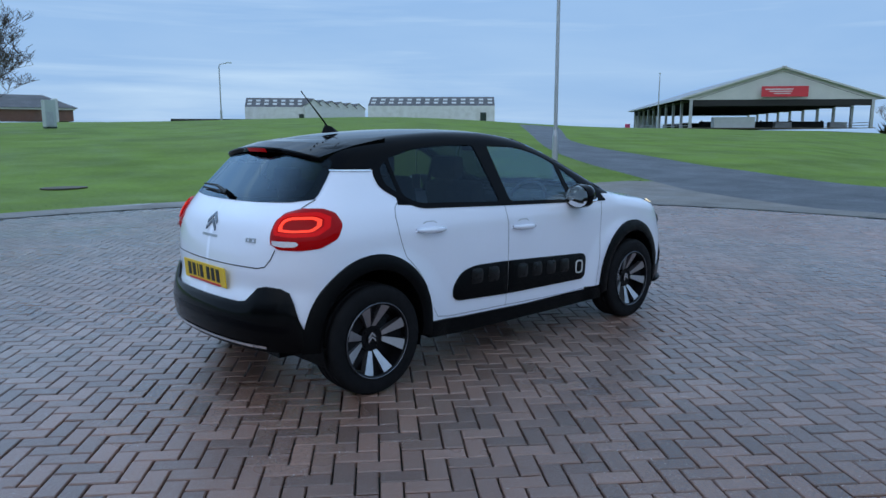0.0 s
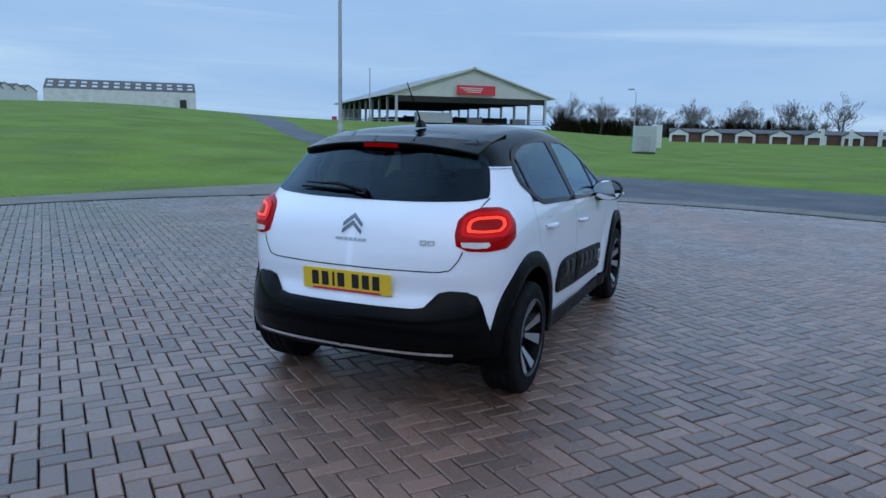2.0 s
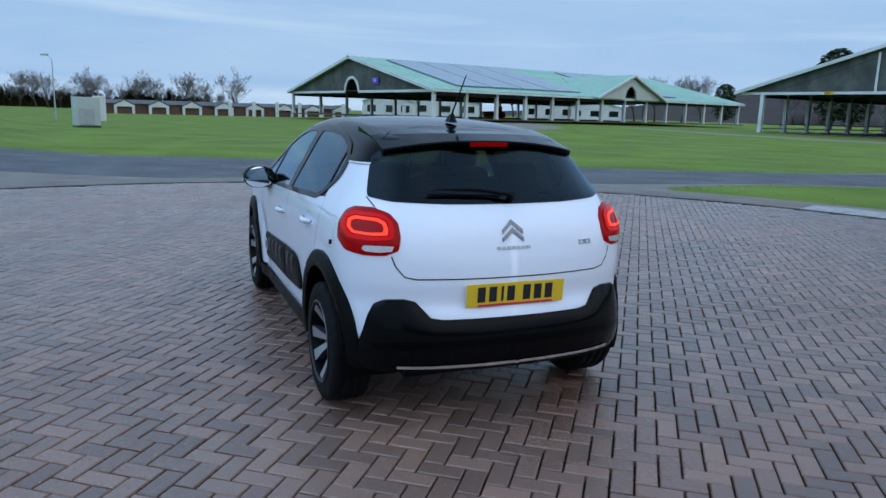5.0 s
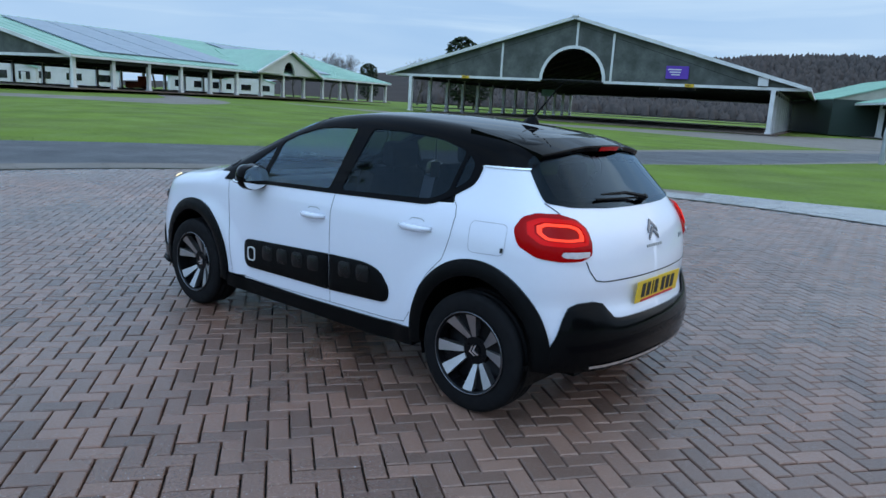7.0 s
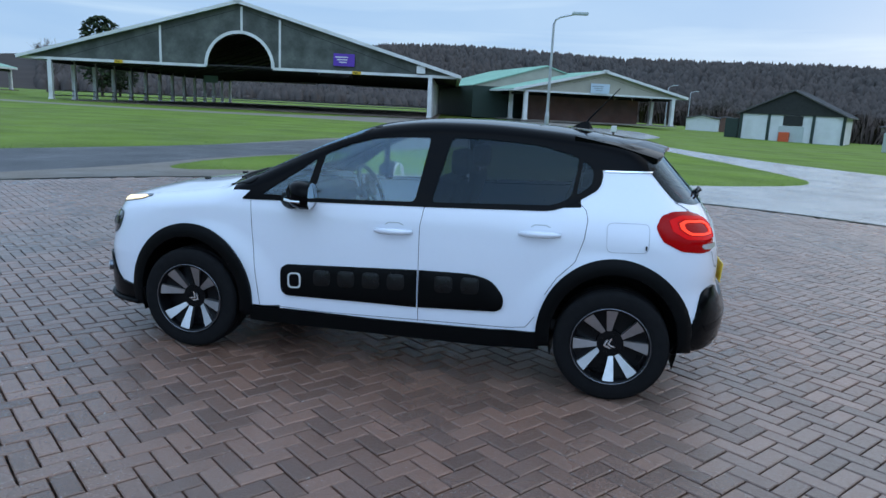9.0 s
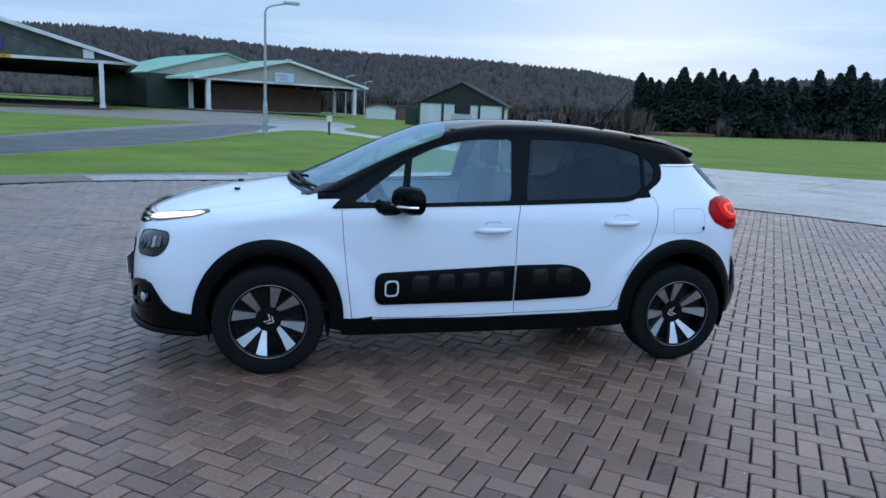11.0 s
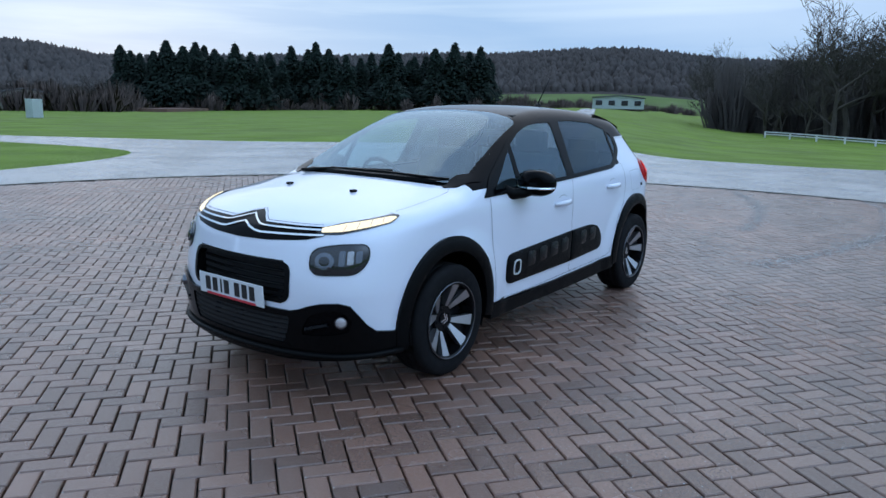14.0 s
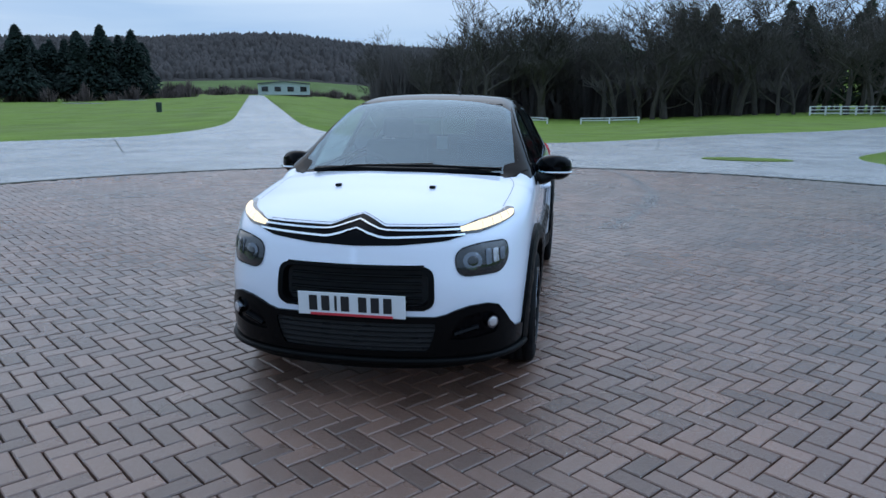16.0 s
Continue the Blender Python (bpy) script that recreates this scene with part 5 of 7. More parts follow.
def patch(poly, holes, proj, lift=0.004, step=0.03, edge=0.02, thick=0.006, ax=1.0, dome=0.0):
    """A panel cut to an outline and laid on the skin, its rim turned in. ax scales the first coordinate to metres for the meshing."""
    rings = [resample(squash(q, ax), edge) for q in [poly] + list(holes)]
    pts, edges = [], []
    for q in rings:
        n = len(pts)
        pts += [Vector(p) for p in q]
        edges += [(n + i, n + (i + 1) % len(q)) for i in range(len(q))]
    xs, ys = [p.x for p in pts], [p.y for p in pts]
    x = min(xs) + step / 2
    row = 0
    while x < max(xs):
        y = min(ys) + step / 2 + (row % 2) * step / 2
        while y < max(ys):
            if inside(rings[0], x, y) and not any(inside(h, x, y) for h in rings[1:]):
                pts.append(Vector((x, y)))
            y += step
        x += step * 0.87
        row += 1
    vs, _, fs, *_ = delaunay_2d_cdt(pts, edges, [], 0, 1e-5)
    keep = []
    for f in fs:
        cx, cy = sum(vs[i].x for i in f) / 3, sum(vs[i].y for i in f) / 3
        if inside(rings[0], cx, cy) and not any(inside(h, cx, cy) for h in rings[1:]):
            keep.append(tuple(f))
    flat = np.array([(v.x / ax, v.y) for v in vs])
    base = proj(flat)
    nor = car_normal(base)
    up = np.full(len(vs), lift)
    if dome:
        ring = np.array([(p[0], p[1]) for p in rings[0]])
        dist = np.array([np.min(np.hypot(ring[:, 0] - v.x, ring[:, 1] - v.y)) for v in vs])
        up = up + dome * (1 - np.exp(-dist / 0.03))
    topv = base + nor * up[:, None]
    g = Geo()
    count = {}
    for f in keep:
        for a, b in zip(f, f[1:] + f[:1]):
            count[(a, b)] = 1
    K = np.array(keep)
    flat_n = np.cross(topv[K[:, 1]] - topv[K[:, 0]], topv[K[:, 2]] - topv[K[:, 0]])
    flip = (flat_n * nor[K].mean(1)).sum() < 0
    g.add([tuple(p) for p in topv], [f[::-1] if flip else f for f in keep])
    low = base + nor * (lift - thick - 0.002)
    idx = {}
    for a, b in count:
        if (b, a) not in count:
            for i in (a, b):
                if i not in idx:
                    idx[i] = len(g.v)
                    g.v += [tuple(topv[i]), tuple(low[i])]
            q = (idx[b], idx[a], idx[a] + 1, idx[b] + 1)
            g.f.append(q[::-1] if flip else q)
    if not dome:
        g.n = nor.tolist() + [(0.0, 0.0, 0.0)] * (len(g.v) - len(nor))
    return g


def ribbon(pts, proj, width=0.006, lift=0.0012, step=0.02, ax=1.0):
    """A thin line laid along the skin: a shut line between panels."""
    q = resample([(a * ax, b) for a, b in pts], step, False)
    p = proj(np.array([(a / ax, b) for a, b in q]))
    n = car_normal(p)
    d = np.gradient(p, axis=0)
    s = np.cross(n, d)
    s /= np.linalg.norm(s, axis=1, keepdims=True)
    l, r = p + s * width / 2 + n * lift, p - s * width / 2 + n * lift
    g = Geo()
    m = len(p)
    g.add([tuple(a) for a in np.concatenate([l, r])], [(i, i + 1, m + i + 1, m + i) for i in range(m - 1)])
    return g


car = thing("car", "white compact hatchback with black roof and black cladding, lamps lit", "car")


# windows and panels in the side view (x, z)
WIN_FRONT = rounded([(0.490, 0.984), (-0.127, 1.008), (-0.165, 1.362), (0.130, 1.350), (0.330, 1.292), (0.455, 1.232)], [0.01, 0.03, 0.03, 0.12, 0.05, 0.01])
WIN_QUARTER = rounded([(0.800, 0.986), (0.535, 0.988), (0.497, 1.206)], [0.02, 0.015, 0.01])
WIN_REAR = rounded([(-0.222, 1.012), (-0.900, 1.044), (-0.990, 1.092), (-1.012, 1.300), (-0.800, 1.352), (-0.520, 1.368), (-0.290, 1.368)], [0.03, 0.05, 0.03, 0.02, 0.06, 0.05, 0.03])
WIN_REARQ = rounded([(-1.015, 1.103), (-1.092, 1.160), (-1.096, 1.240), (-1.036, 1.288)], [0.02, 0.03, 0.03, 0.02])
SURROUND = rounded([(0.93, 0.948), (0.60, 0.958), (-0.20, 0.985), (-0.90, 1.014), (-1.01, 1.062), (-1.138, 1.145), (-1.150, 1.225), (-1.125, 1.262), (-1.05, 1.325), (-0.80, 1.385), (-0.52, 1.400), (-0.20, 1.402), (0.13, 1.384), (0.38, 1.300), (0.58, 1.190), (0.82, 1.060)], [0.02, 0.1, 0.1, 0.1, 0.06, 0.06, 0.03, 0.02, 0.1, 0.1, 0.1, 0.1, 0.1, 0.1, 0.1, 0.05])


def car_shell():
    """The skin as one grid round the car, sorted into panels."""
    ns, nf, nz = 150, 120, 104
    base = []
    for i in range(ns):
        base.append((-0.85 + 1.85 * i / ns, 90.0))
    for i in range(nf):
        base.append((1.0, 90 - 180.0 * i / nf))
    for i in range(ns):
        base.append((1.0 - 1.85 * i / ns, -90.0))
    for i in range(nf):
        base.append((-0.85, -90 - 180.0 * i / nf))
    el = np.radians(np.linspace(-38, 90, nz))
    n = len(base)
    o = np.array([(x, 0, 0.62) for x, _ in base])
    a = np.radians([b for _, b in base])
    O = np.repeat(o, nz, 0)
    D = np.stack([np.outer(np.cos(a), np.cos(el)), np.outer(np.sin(a), np.cos(el)), np.outer(np.ones(n), np.sin(el))], 2).reshape(-1, 3)
    P = car_hit(O, D)
    N = car_normal(P)
    faces = []
    for i in range(n):
        k = (i + 1) % n
        for j in range(nz - 1):
            faces.append((i * nz + j, i * nz + j + 1, k * nz + j + 1, k * nz + j))
    F = np.array(faces)
    C = P[F].mean(1)
    return P, N, F, C


P, N, F, C = car_shell()


def in_poly(poly, a, b):
    """Vectorised: which points lie inside an outline."""
    hit = np.zeros(len(a), bool)
    for (x0, y0), (x1, y1) in zip(poly, list(poly[1:]) + [poly[0]]):
        if y0 != y1:
            hit ^= ((y0 > b) != (y1 > b)) & (a < (x1 - x0) * (b - y0) / (y1 - y0) + x0)
    return hit


cx, cy, cz = C.T
side = (np.abs(cy) > 0.45) & (cx < 0.93) & (cx > -1.2)
fan_n = np.degrees(np.arctan2(cy, cx - 1.0))
fan_t = np.degrees(np.arctan2(cy, -(cx + 0.85)))
arch = np.minimum(np.hypot((cx - 1.262) / 0.37, (cz - 0.33) / 0.40), np.hypot((cx + 1.268) / 0.37, (cz - 0.345) / 0.40)) < 1.0
gone = (np.abs(cy) > 0.3) & arch & (cz < 0.76)
gone |= cz < 0.235
gone |= (cz < 0.315) & (np.abs(cx) < 1.0)
gone |= (cz < 0.335) & (cx < -1.3)
SCREEN = rounded([(1.03, -0.665), (0.25, -0.555), (0.19, -0.3), (0.175, 0.0), (0.19, 0.3), (0.25, 0.555), (1.03, 0.665), (1.115, 0.3), (1.13, 0.0), (1.115, -0.3)], 0.05)
HATCH_GLASS = rounded([(-43.5, 1.100), (-35.5, 1.083), (-20, 1.074), (0, 1.072), (20, 1.074), (35.5, 1.083), (43.5, 1.100), (48, 1.275), (45, 1.312), (28, 1.336), (0, 1.342), (-28, 1.336), (-45, 1.312), (-48, 1.275)], 1.0)
HATCH_IN = [(a * 0.92, 1.205 + (b - 1.205) * 0.84) for a, b in HATCH_GLASS]
SCREEN_OUT = [(0.64 + (a - 0.64) * 1.06, b * 1.03) for a, b in SCREEN]
for k in range(4):
    vx, vy, vz = P[F[:, k]].T
    for w in (WIN_FRONT, WIN_QUARTER, WIN_REAR, WIN_REARQ):
        gone |= side & in_poly(w, vx, vz)
    gone |= (cz > 0.9) & in_poly(SCREEN, vx, vy)
    gone |= (cx < -1.0) & in_poly(HATCH_IN, np.degrees(np.arctan2(vy, -(vx + 0.85))), vz)
GRILLE = nose_rounded([(-20.3, 0.694), (20.3, 0.694), (20.3, 0.49), (-20.3, 0.49)], 3.4)
gone |= (cx > 1.6) & in_poly([(a * 0.985, 0.592 + (b - 0.592) * 0.96) for a, b in GRILLE], fan_n, cz)
black = (cz > 1.0) & ~((cx < -1.05) & (cz < 1.255)) & (cx < 1.0)
black &= ~((np.abs(cy) > 0.5) & (cz < 0.99))
belt = 1.002 - 0.036 * cx
black &= (cz > belt) | (np.abs(cy) < 0.62)
black &= ~((cx > 0.55) & (np.abs(cy) < 0.55) & (cz < 1.03))
lab = np.full(len(C), "body", dtype=object)
DOOR_F = [(0.865, 0.30), (0.865, 0.945), (0.6, 1.0), (-0.19, 1.0), (-0.168, 0.65), (-0.19, 0.30)]
DOOR_R = [(-0.19, 0.30), (-0.168, 0.65), (-0.19, 1.0), (-1.03, 1.06), (-1.075, 0.95), (-1.05, 0.80), (-0.95, 0.68), (-0.86, 0.55), (-0.80, 0.36), (-0.76, 0.32)]
for s, tag in ((1, "left"), (-1, "right")):
    sd = (cy * s > 0.5)
    lab[sd & in_poly(DOOR_F, cx, cz)] = "front_door " + tag
    lab[sd & in_poly(DOOR_R, cx, cz)] = "rear_door " + tag
lab[(cx > 1.0) & (np.abs(cy) < 0.68 - 0.1 * (cx - 1.0)) & (cz > 0.90)] = "bonnet"
lab[(cx > 1.62) & (cz < 0.86)] = "front_bumper"
lab[(cx < -1.45) & (np.abs(cy) < 0.53) & (cz > 0.745)] = "tailgate"
lab[(cx < -1.50) & (cz < 0.70)] = "rear_bumper"
rest = lab == "body"
lab[rest & (cx > 1.62) & (np.abs(cy) < 0.5)] = "front_bumper"
lab[rest & (cx < -1.45) & (np.abs(cy) < 0.53)] = "tailgate"
for s, tag in ((1, "left"), (-1, "right")):
    rest = lab == "body"
    lab[rest & (cx > 0) & (cy * s > 0)] = "front_wing " + tag
    lab[rest & (cx <= 0) & (cy * s > 0)] = "rear_wing " + tag
lab[black] = "roof"
def pieces(quads):
    """Splits faces into connected sheets."""
    root = np.arange(len(P))
    for _ in range(400):
        low = root[quads].min(1)
        before = root.copy()
        for k in range(4):
            np.minimum.at(root, quads[:, k], low)
        root = root[root]
        if (before == root).all():
            break
    tags = root[quads[:, 0]]
    return [quads[tags == t] for t in np.unique(tags)]


for name in sorted(set(lab)):
    sheets = sorted(pieces(F[(lab == name) & ~gone]), key=len, reverse=True)
    small = [q for q in sheets[1:] if len(q) < 16]
    sheets = [np.concatenate([sheets[0]] + small)] + [q for q in sheets[1:] if len(q) >= 16]
    for sel in sheets:
        used, inv = np.unique(sel, return_inverse=True)
        me = bpy.data.meshes.new(name.split()[0])
        me.from_pydata(P[used].tolist(), [], inv.reshape(-1, 4).tolist())
        me.materials.append(CARBLACK if name == "roof" else CARWHITE)
        me.update()
        me.shade_smooth()
        me.normals_split_custom_set_from_vertices(N[used].tolist())
        ob = new(name.split()[0], me)
        ob.parent = car
        tagged(ob, "gloss black roof and pillars" if name == "roof" else "gloss white painted panel")


# ---- wheels ----
def wheel():
    w = new("wheel")
    w.parent = car
    prof = [(0.205, -0.095), (0.215, -0.100), (0.245, -0.104), (0.285, -0.103), (0.302, -0.094), (0.310, -0.078), (0.311, -0.052), (0.303, -0.049), (0.303, -0.043), (0.312, -0.040), (0.312, -0.006), (0.303, -0.004), (0.303, 0.004), (0.312, 0.006), (0.312, 0.040), (0.303, 0.043), (0.303, 0.049), (0.311, 0.052), (0.310, 0.078), (0.302, 0.094), (0.285, 0.103), (0.245, 0.104), (0.215, 0.100), (0.205, 0.095)]
    n = 64

    def lathe(pr, seg=n, close=False):
        g = Geo()
        k = len(pr)
        vs = [(r * math.cos(2 * math.pi * i / seg), y, r * math.sin(2 * math.pi * i / seg)) for i in range(seg) for r, y in pr]
        fs = [(i * k + j, i * k + j + 1, ((i + 1) % seg) * k + j + 1, ((i + 1) % seg) * k + j) for i in range(seg) for j in range(k - 1)]
        return g.add(vs, fs)

    g = lathe(prof)
    part("tyre", g, RUBBER, w, "black rubber road tyre", smooth=True)
    g = lathe([(0.218, 0.100), (0.216, 0.106), (0.208, 0.107), (0.200, 0.100), (0.196, 0.06), (0.190, -0.08), (0.205, -0.095)])
    g.tube((0, 0.0, 0), (0, 0.02, 0), 0.19, 0.19, 40)
    part("rim", g, RIMBLACK, w, "gloss black wheel rim", smooth=False)
    g = lathe([(0.2150, 0.1065), (0.2140, 0.1085), (0.2100, 0.1085), (0.2085, 0.1060)])
    part("rim_edge", g, DARKCHROME, w, "dark metal rim edge", smooth=True)
    g = Geo()
    g.tube((0, 0.0, 0), (0, 0.038, 0), 0.082, 0.074, 32)
    g.tube((0, 0.038, 0), (0, 0.046, 0), 0.034, 0.031, 24)
    for i in range(4):
        a = math.pi / 2 * (i + 0.5)
        g.tube((0.054 * math.cos(a), 0.038, 0.054 * math.sin(a)), (0.054 * math.cos(a), 0.043, 0.054 * math.sin(a)), 0.009, 0.008, 8)
        # dark web between two blades of a pair
        c = math.pi / 2 * i
        e, t = Vector((math.cos(c), 0, math.sin(c))), Vector((-math.sin(c), 0, math.cos(c)))
        q = [e * r + t * k + Vector((0, y, 0)) for r, k, y in ((0.06, -0.02, 0.034), (0.06, 0.02, 0.034), (0.2, 0.06, 0.062), (0.2, -0.06, 0.062))]
        g.add(q + [v - Vector((0, 0.03, 0)) for v in q], [(0, 1, 2, 3), (0, 4, 5, 1), (1, 5, 6, 2), (3, 2, 6, 7), (0, 3, 7, 4)])
    part("hub", g, RIMBLACK, w, "black wheel hub", smooth=False)
    for i in range(8):
        c = math.pi / 2 * (i // 2)
        d = 1 if i % 2 else -1
        # blades stand in pairs that part towards the rim
        rows = []
        for r, ang, half, y in ((0.072, 13, 0.013, 0.044), (0.13, 17.5, 0.021, 0.068), (0.185, 19.5, 0.029, 0.090), (0.2085, 20, 0.032, 0.0985)):
            a = c + d * radians(ang)
            e, t = Vector((math.cos(a), 0, math.sin(a))), Vector((-math.sin(a), 0, math.cos(a)))
            rows.append([e * r - t * half + Vector((0, y, 0)), e * r + t * half + Vector((0, y, 0)), e * r + t * half * 0.85 + Vector((0, y - 0.045, 0)), e * r - t * half * 0.85 + Vector((0, y - 0.045, 0))])
        g = Geo()
        g.add([v for q in rows for v in q], [(k * 4 + j, k * 4 + (j + 1) % 4, k * 4 + 4 + (j + 1) % 4, k * 4 + 4 + j) for k in range(3) for j in range(4)] + [(0, 1, 2, 3), (12, 15, 14, 13)])
        part("spoke", g, ALLOY, w)
    g = Geo()
    for dy in (0.0, 0.022):
        g.prism([(-0.026, -0.022 + dy), (-0.026, -0.010 + dy), (0, 0.016 + dy), (0.026, -0.010 + dy), (0.026, -0.022 + dy), (0, 0.004 + dy)], Matrix.Translation((0, 0.0465, 0)) @ Matrix.Rotation(radians(180), 4, "Z") @ Matrix.Rotation(radians(90), 4, "X"), 0.003)
    part("emblem", g, CHROME, w, "small chrome double chevron emblem")
    return w


def wheels():
    first = wheel()
    spots = [pose(1.265, 0.718, 0.312, 0, -121, 0), pose(-1.265, 0.718, 0.312, 0, 111, 0), pose(1.265, -0.718, 0.312, 0, 8, 180), pose(-1.265, -0.718, 0.312, 0, 2, 180)]
    first.matrix_local = spots[0]
    for m in spots[1:]:
        c = copy_thing(first, m)
        c.matrix_basis = m


wheels()

# ---- cladding ----
def arch_band(cx0, cz0, a0, a1, n=40):
    pts = [(cx0 + 0.412 * math.cos(radians(a0 + (a1 - a0) * i / n)), cz0 + 0.447 * math.sin(radians(a0 + (a1 - a0) * i / n))) for i in range(n + 1)]
    pts += [(cx0 + 0.336 * math.cos(radians(a1 + (a0 - a1) * i / n)), cz0 + 0.365 * math.sin(radians(a1 + (a0 - a1) * i / n))) for i in range(n + 1)]
    return pts


for s in (1, -1):
    go = projector("side", s)
    for x0, z0, a0, a1 in ((1.262, 0.33, -14, 190), (-1.268, 0.345, -10, 186)):
        part("wheel_arch_trim", patch(arch_band(x0, z0, a0, a1), [], go, 0.018, 0.03, 0.02, 0.11, 1.0, 0.012), PLASTIC, car, "black plastic wheel arch trim", smooth=True)
        g = Geo()
        for i in range(24):
            a, b = radians(-20 + 220 * i / 24), radians(-20 + 220 * (i + 1) / 24)
            for y0, y1 in ((0.42, 0.80),):
                g.add([(x0 + 0.345 * math.cos(t), s * y, z0 + 0.372 * math.sin(t)) for t in (a, b) for y in (y0, y1)], [(0, 1, 3, 2)])
        g.box((x0, s * 0.42, z0 + 0.11), (0.70, 0.02, 0.46))
        part("arch_liner", g, PLASTIC, car)
    sill = [(0.86, 0.31), (0.5, 0.295), (-0.1, 0.312), (-0.6, 0.325), (-0.86, 0.345), (-0.88, 0.25), (-0.6, 0.225), (0.6, 0.215), (0.86, 0.225)]
    part("sill_trim", patch(sill, [], go, 0.014, 0.03, 0.03, 0.05), PLASTIC, car, "black plastic sill trim")
    sur = part("window_surround", patch(SURROUND, [WIN_FRONT, WIN_QUARTER, WIN_REAR, WIN_REARQ], go, 0.005, 0.03, 0.015, 0.012), CARBLACK, car, "gloss black window surround", smooth=True)
    for name, w, m in (("front_door_glass", WIN_FRONT, GLASS_CLEAR), ("front_quarter_glass", WIN_QUARTER, GLASS_CLEAR), ("rear_door_glass", WIN_REAR, GLASS_DARK), ("rear_quarter_glass", WIN_REARQ, GLASS_DARK)):
        ob = part(name, patch(w, [], go, 0.001, 0.04, 0.02, 0.003), m, car, "clear side glass" if m is GLASS_CLEAR else "dark tinted side glass", smooth=True)
        ob.visible_shadow = False
ob = part("windscreen", patch(SCREEN, [], projector("top"), 0.003, 0.05, 0.03, 0.004), GLASS_SCREEN, car, "raked clear windscreen", smooth=True)
ob.visible_shadow = False
ob = part("rear_window", patch(HATCH_GLASS, [], projector("tail"), 0.004, 0.05, 0.03, 0.004, 0.016), GLASS_DARK, car, "dark tinted rear window", smooth=True)
ob.visible_shadow = False
g = Geo()
g.box((0.05, 0, 0.27), (3.5, 1.0, 0.08))
g.box((-1.60, 0, 0.33), (0.4, 0.9, 0.06))
g.box((0.0, 0, 0.30), (1.7, 1.5, 0.12))
part("underbody", g, PLASTIC, car)

# ---- panel lines ----
def line_part(name, pts, kind, s=1, width=0.0032, material=None, ax=1.0, lift=0.0015, label=""):
    part(name, ribbon(pts, projector(kind, s), width, lift, 0.015, ax), material or GAP, car, label)


DEG = 0.0175
for s in (1, -1):
    line_part("door_seam", [(0.868, 0.945), (0.853, 0.75), (0.833, 0.56), (0.80, 0.31)], "side", s)
    line_part("door_seam", [(-0.186, 0.985), (-0.168, 0.87), (-0.170, 0.65), (-0.178, 0.325)], "side", s)
    line_part("door_seam", [(-1.03, 1.072), (-1.075, 1.03), (-1.088, 0.98), (-1.078, 0.88), (-1.04, 0.755), (-0.95, 0.66), (-0.89, 0.56)], "side", s)
    line_part("door_seam", [(0.80, 0.318), (0.40, 0.312), (-0.19, 0.33), (-0.70, 0.345), (-0.80, 0.365), (-0.845, 0.43)], "side", s, 0.003)
    line_part("bonnet_seam", [(1.60, s * 0.650), (1.52, s * 0.656), (1.35, s * 0.666), (1.2, s * 0.670), (1.12, s * 0.660), (1.06, s * 0.625)], "top", 1, 0.002)
    line_part("tailgate_seam", [(s * 33.2, 0.845), (s * 32, 0.798), (s * 29.8, 0.752), (s * 26.9, 0.741), (s * 10, 0.738), (0, 0.738)], "tail", 1, 0.006, None, DEG)
    line_part("tailgate_seam", [(s * 39.5, 1.055), (s * 41.5, 1.078), (s * 43.5, 1.098)], "tail", 1, 0.006, None, DEG)
    line_part("pillar_chrome", [(-1.155, 1.237), (-1.25, 1.239), (-1.405, 1.243)], "side", s, 0.009, CHROME, lift=0.007, label="bright chrome line below the black roof")
    part("roof_pillar", patch([(-1.12, 1.241), (-1.41, 1.246), (-1.422, 1.268), (-1.12, 1.272)], [], projector("side", s), 0.004, 0.03, 0.02, 0.006), CARBLACK, car, "gloss black rear pillar", smooth=True)
    line_part("roof_seam", [(-1.12, s * 0.05), (-1.13, s * 0.25), (-1.20, s * 0.42), (-1.30, s * 0.49)], "top", 1, 0.006)

# fuel flap on the left flank
FLAP = rounded([(-1.19, 0.978), (-1.41, 0.985), (-1.415, 0.835), (-1.20, 0.822)], 0.035)
line_part("fuel_flap_seam", FLAP + FLAP[:1], "side", 1, 0.0022, SEAM)
g = Geo(); g.box((-1.402, 0.775, 0.862), (0.008, 0.05, 0.022)); part("flap_catch", g, GAP, car)

# ---- glass borders ----
part("windscreen_border", patch(SCREEN_OUT, [SCREEN], projector("top"), 0.002, 0.03, 0.02, 0.006), CARBLACK, car, "black edge of the windscreen", smooth=True)
part("rear_window_border", patch(HATCH_GLASS, [HATCH_IN], projector("tail"), 0.002, 0.03, 0.02, 0.004, 0.016), CARBLACK, car, "black edge of the rear window", smooth=True)

for s in (1, -1):
    foot = rounded([(1.100, s * 0.600), (1.030, s * 0.675), (0.900, s * 0.738), (0.850, s * 0.712), (0.960, s * 0.585)], 0.03)
    part("pillar_foot", patch(foot, [], projector("top"), 0.0045, 0.02, 0.015, 0.006), CARBLACK, car, "black foot of the windscreen pillar", smooth=True)

# ---- tail ----
def spoiler_edge(y):
    """Place of the spoiler's trailing edge at y."""
    u = abs(y) / 0.535
    return -1.515 + 0.28 * u**2.4, 1.368 - 0.050 * u**2.2


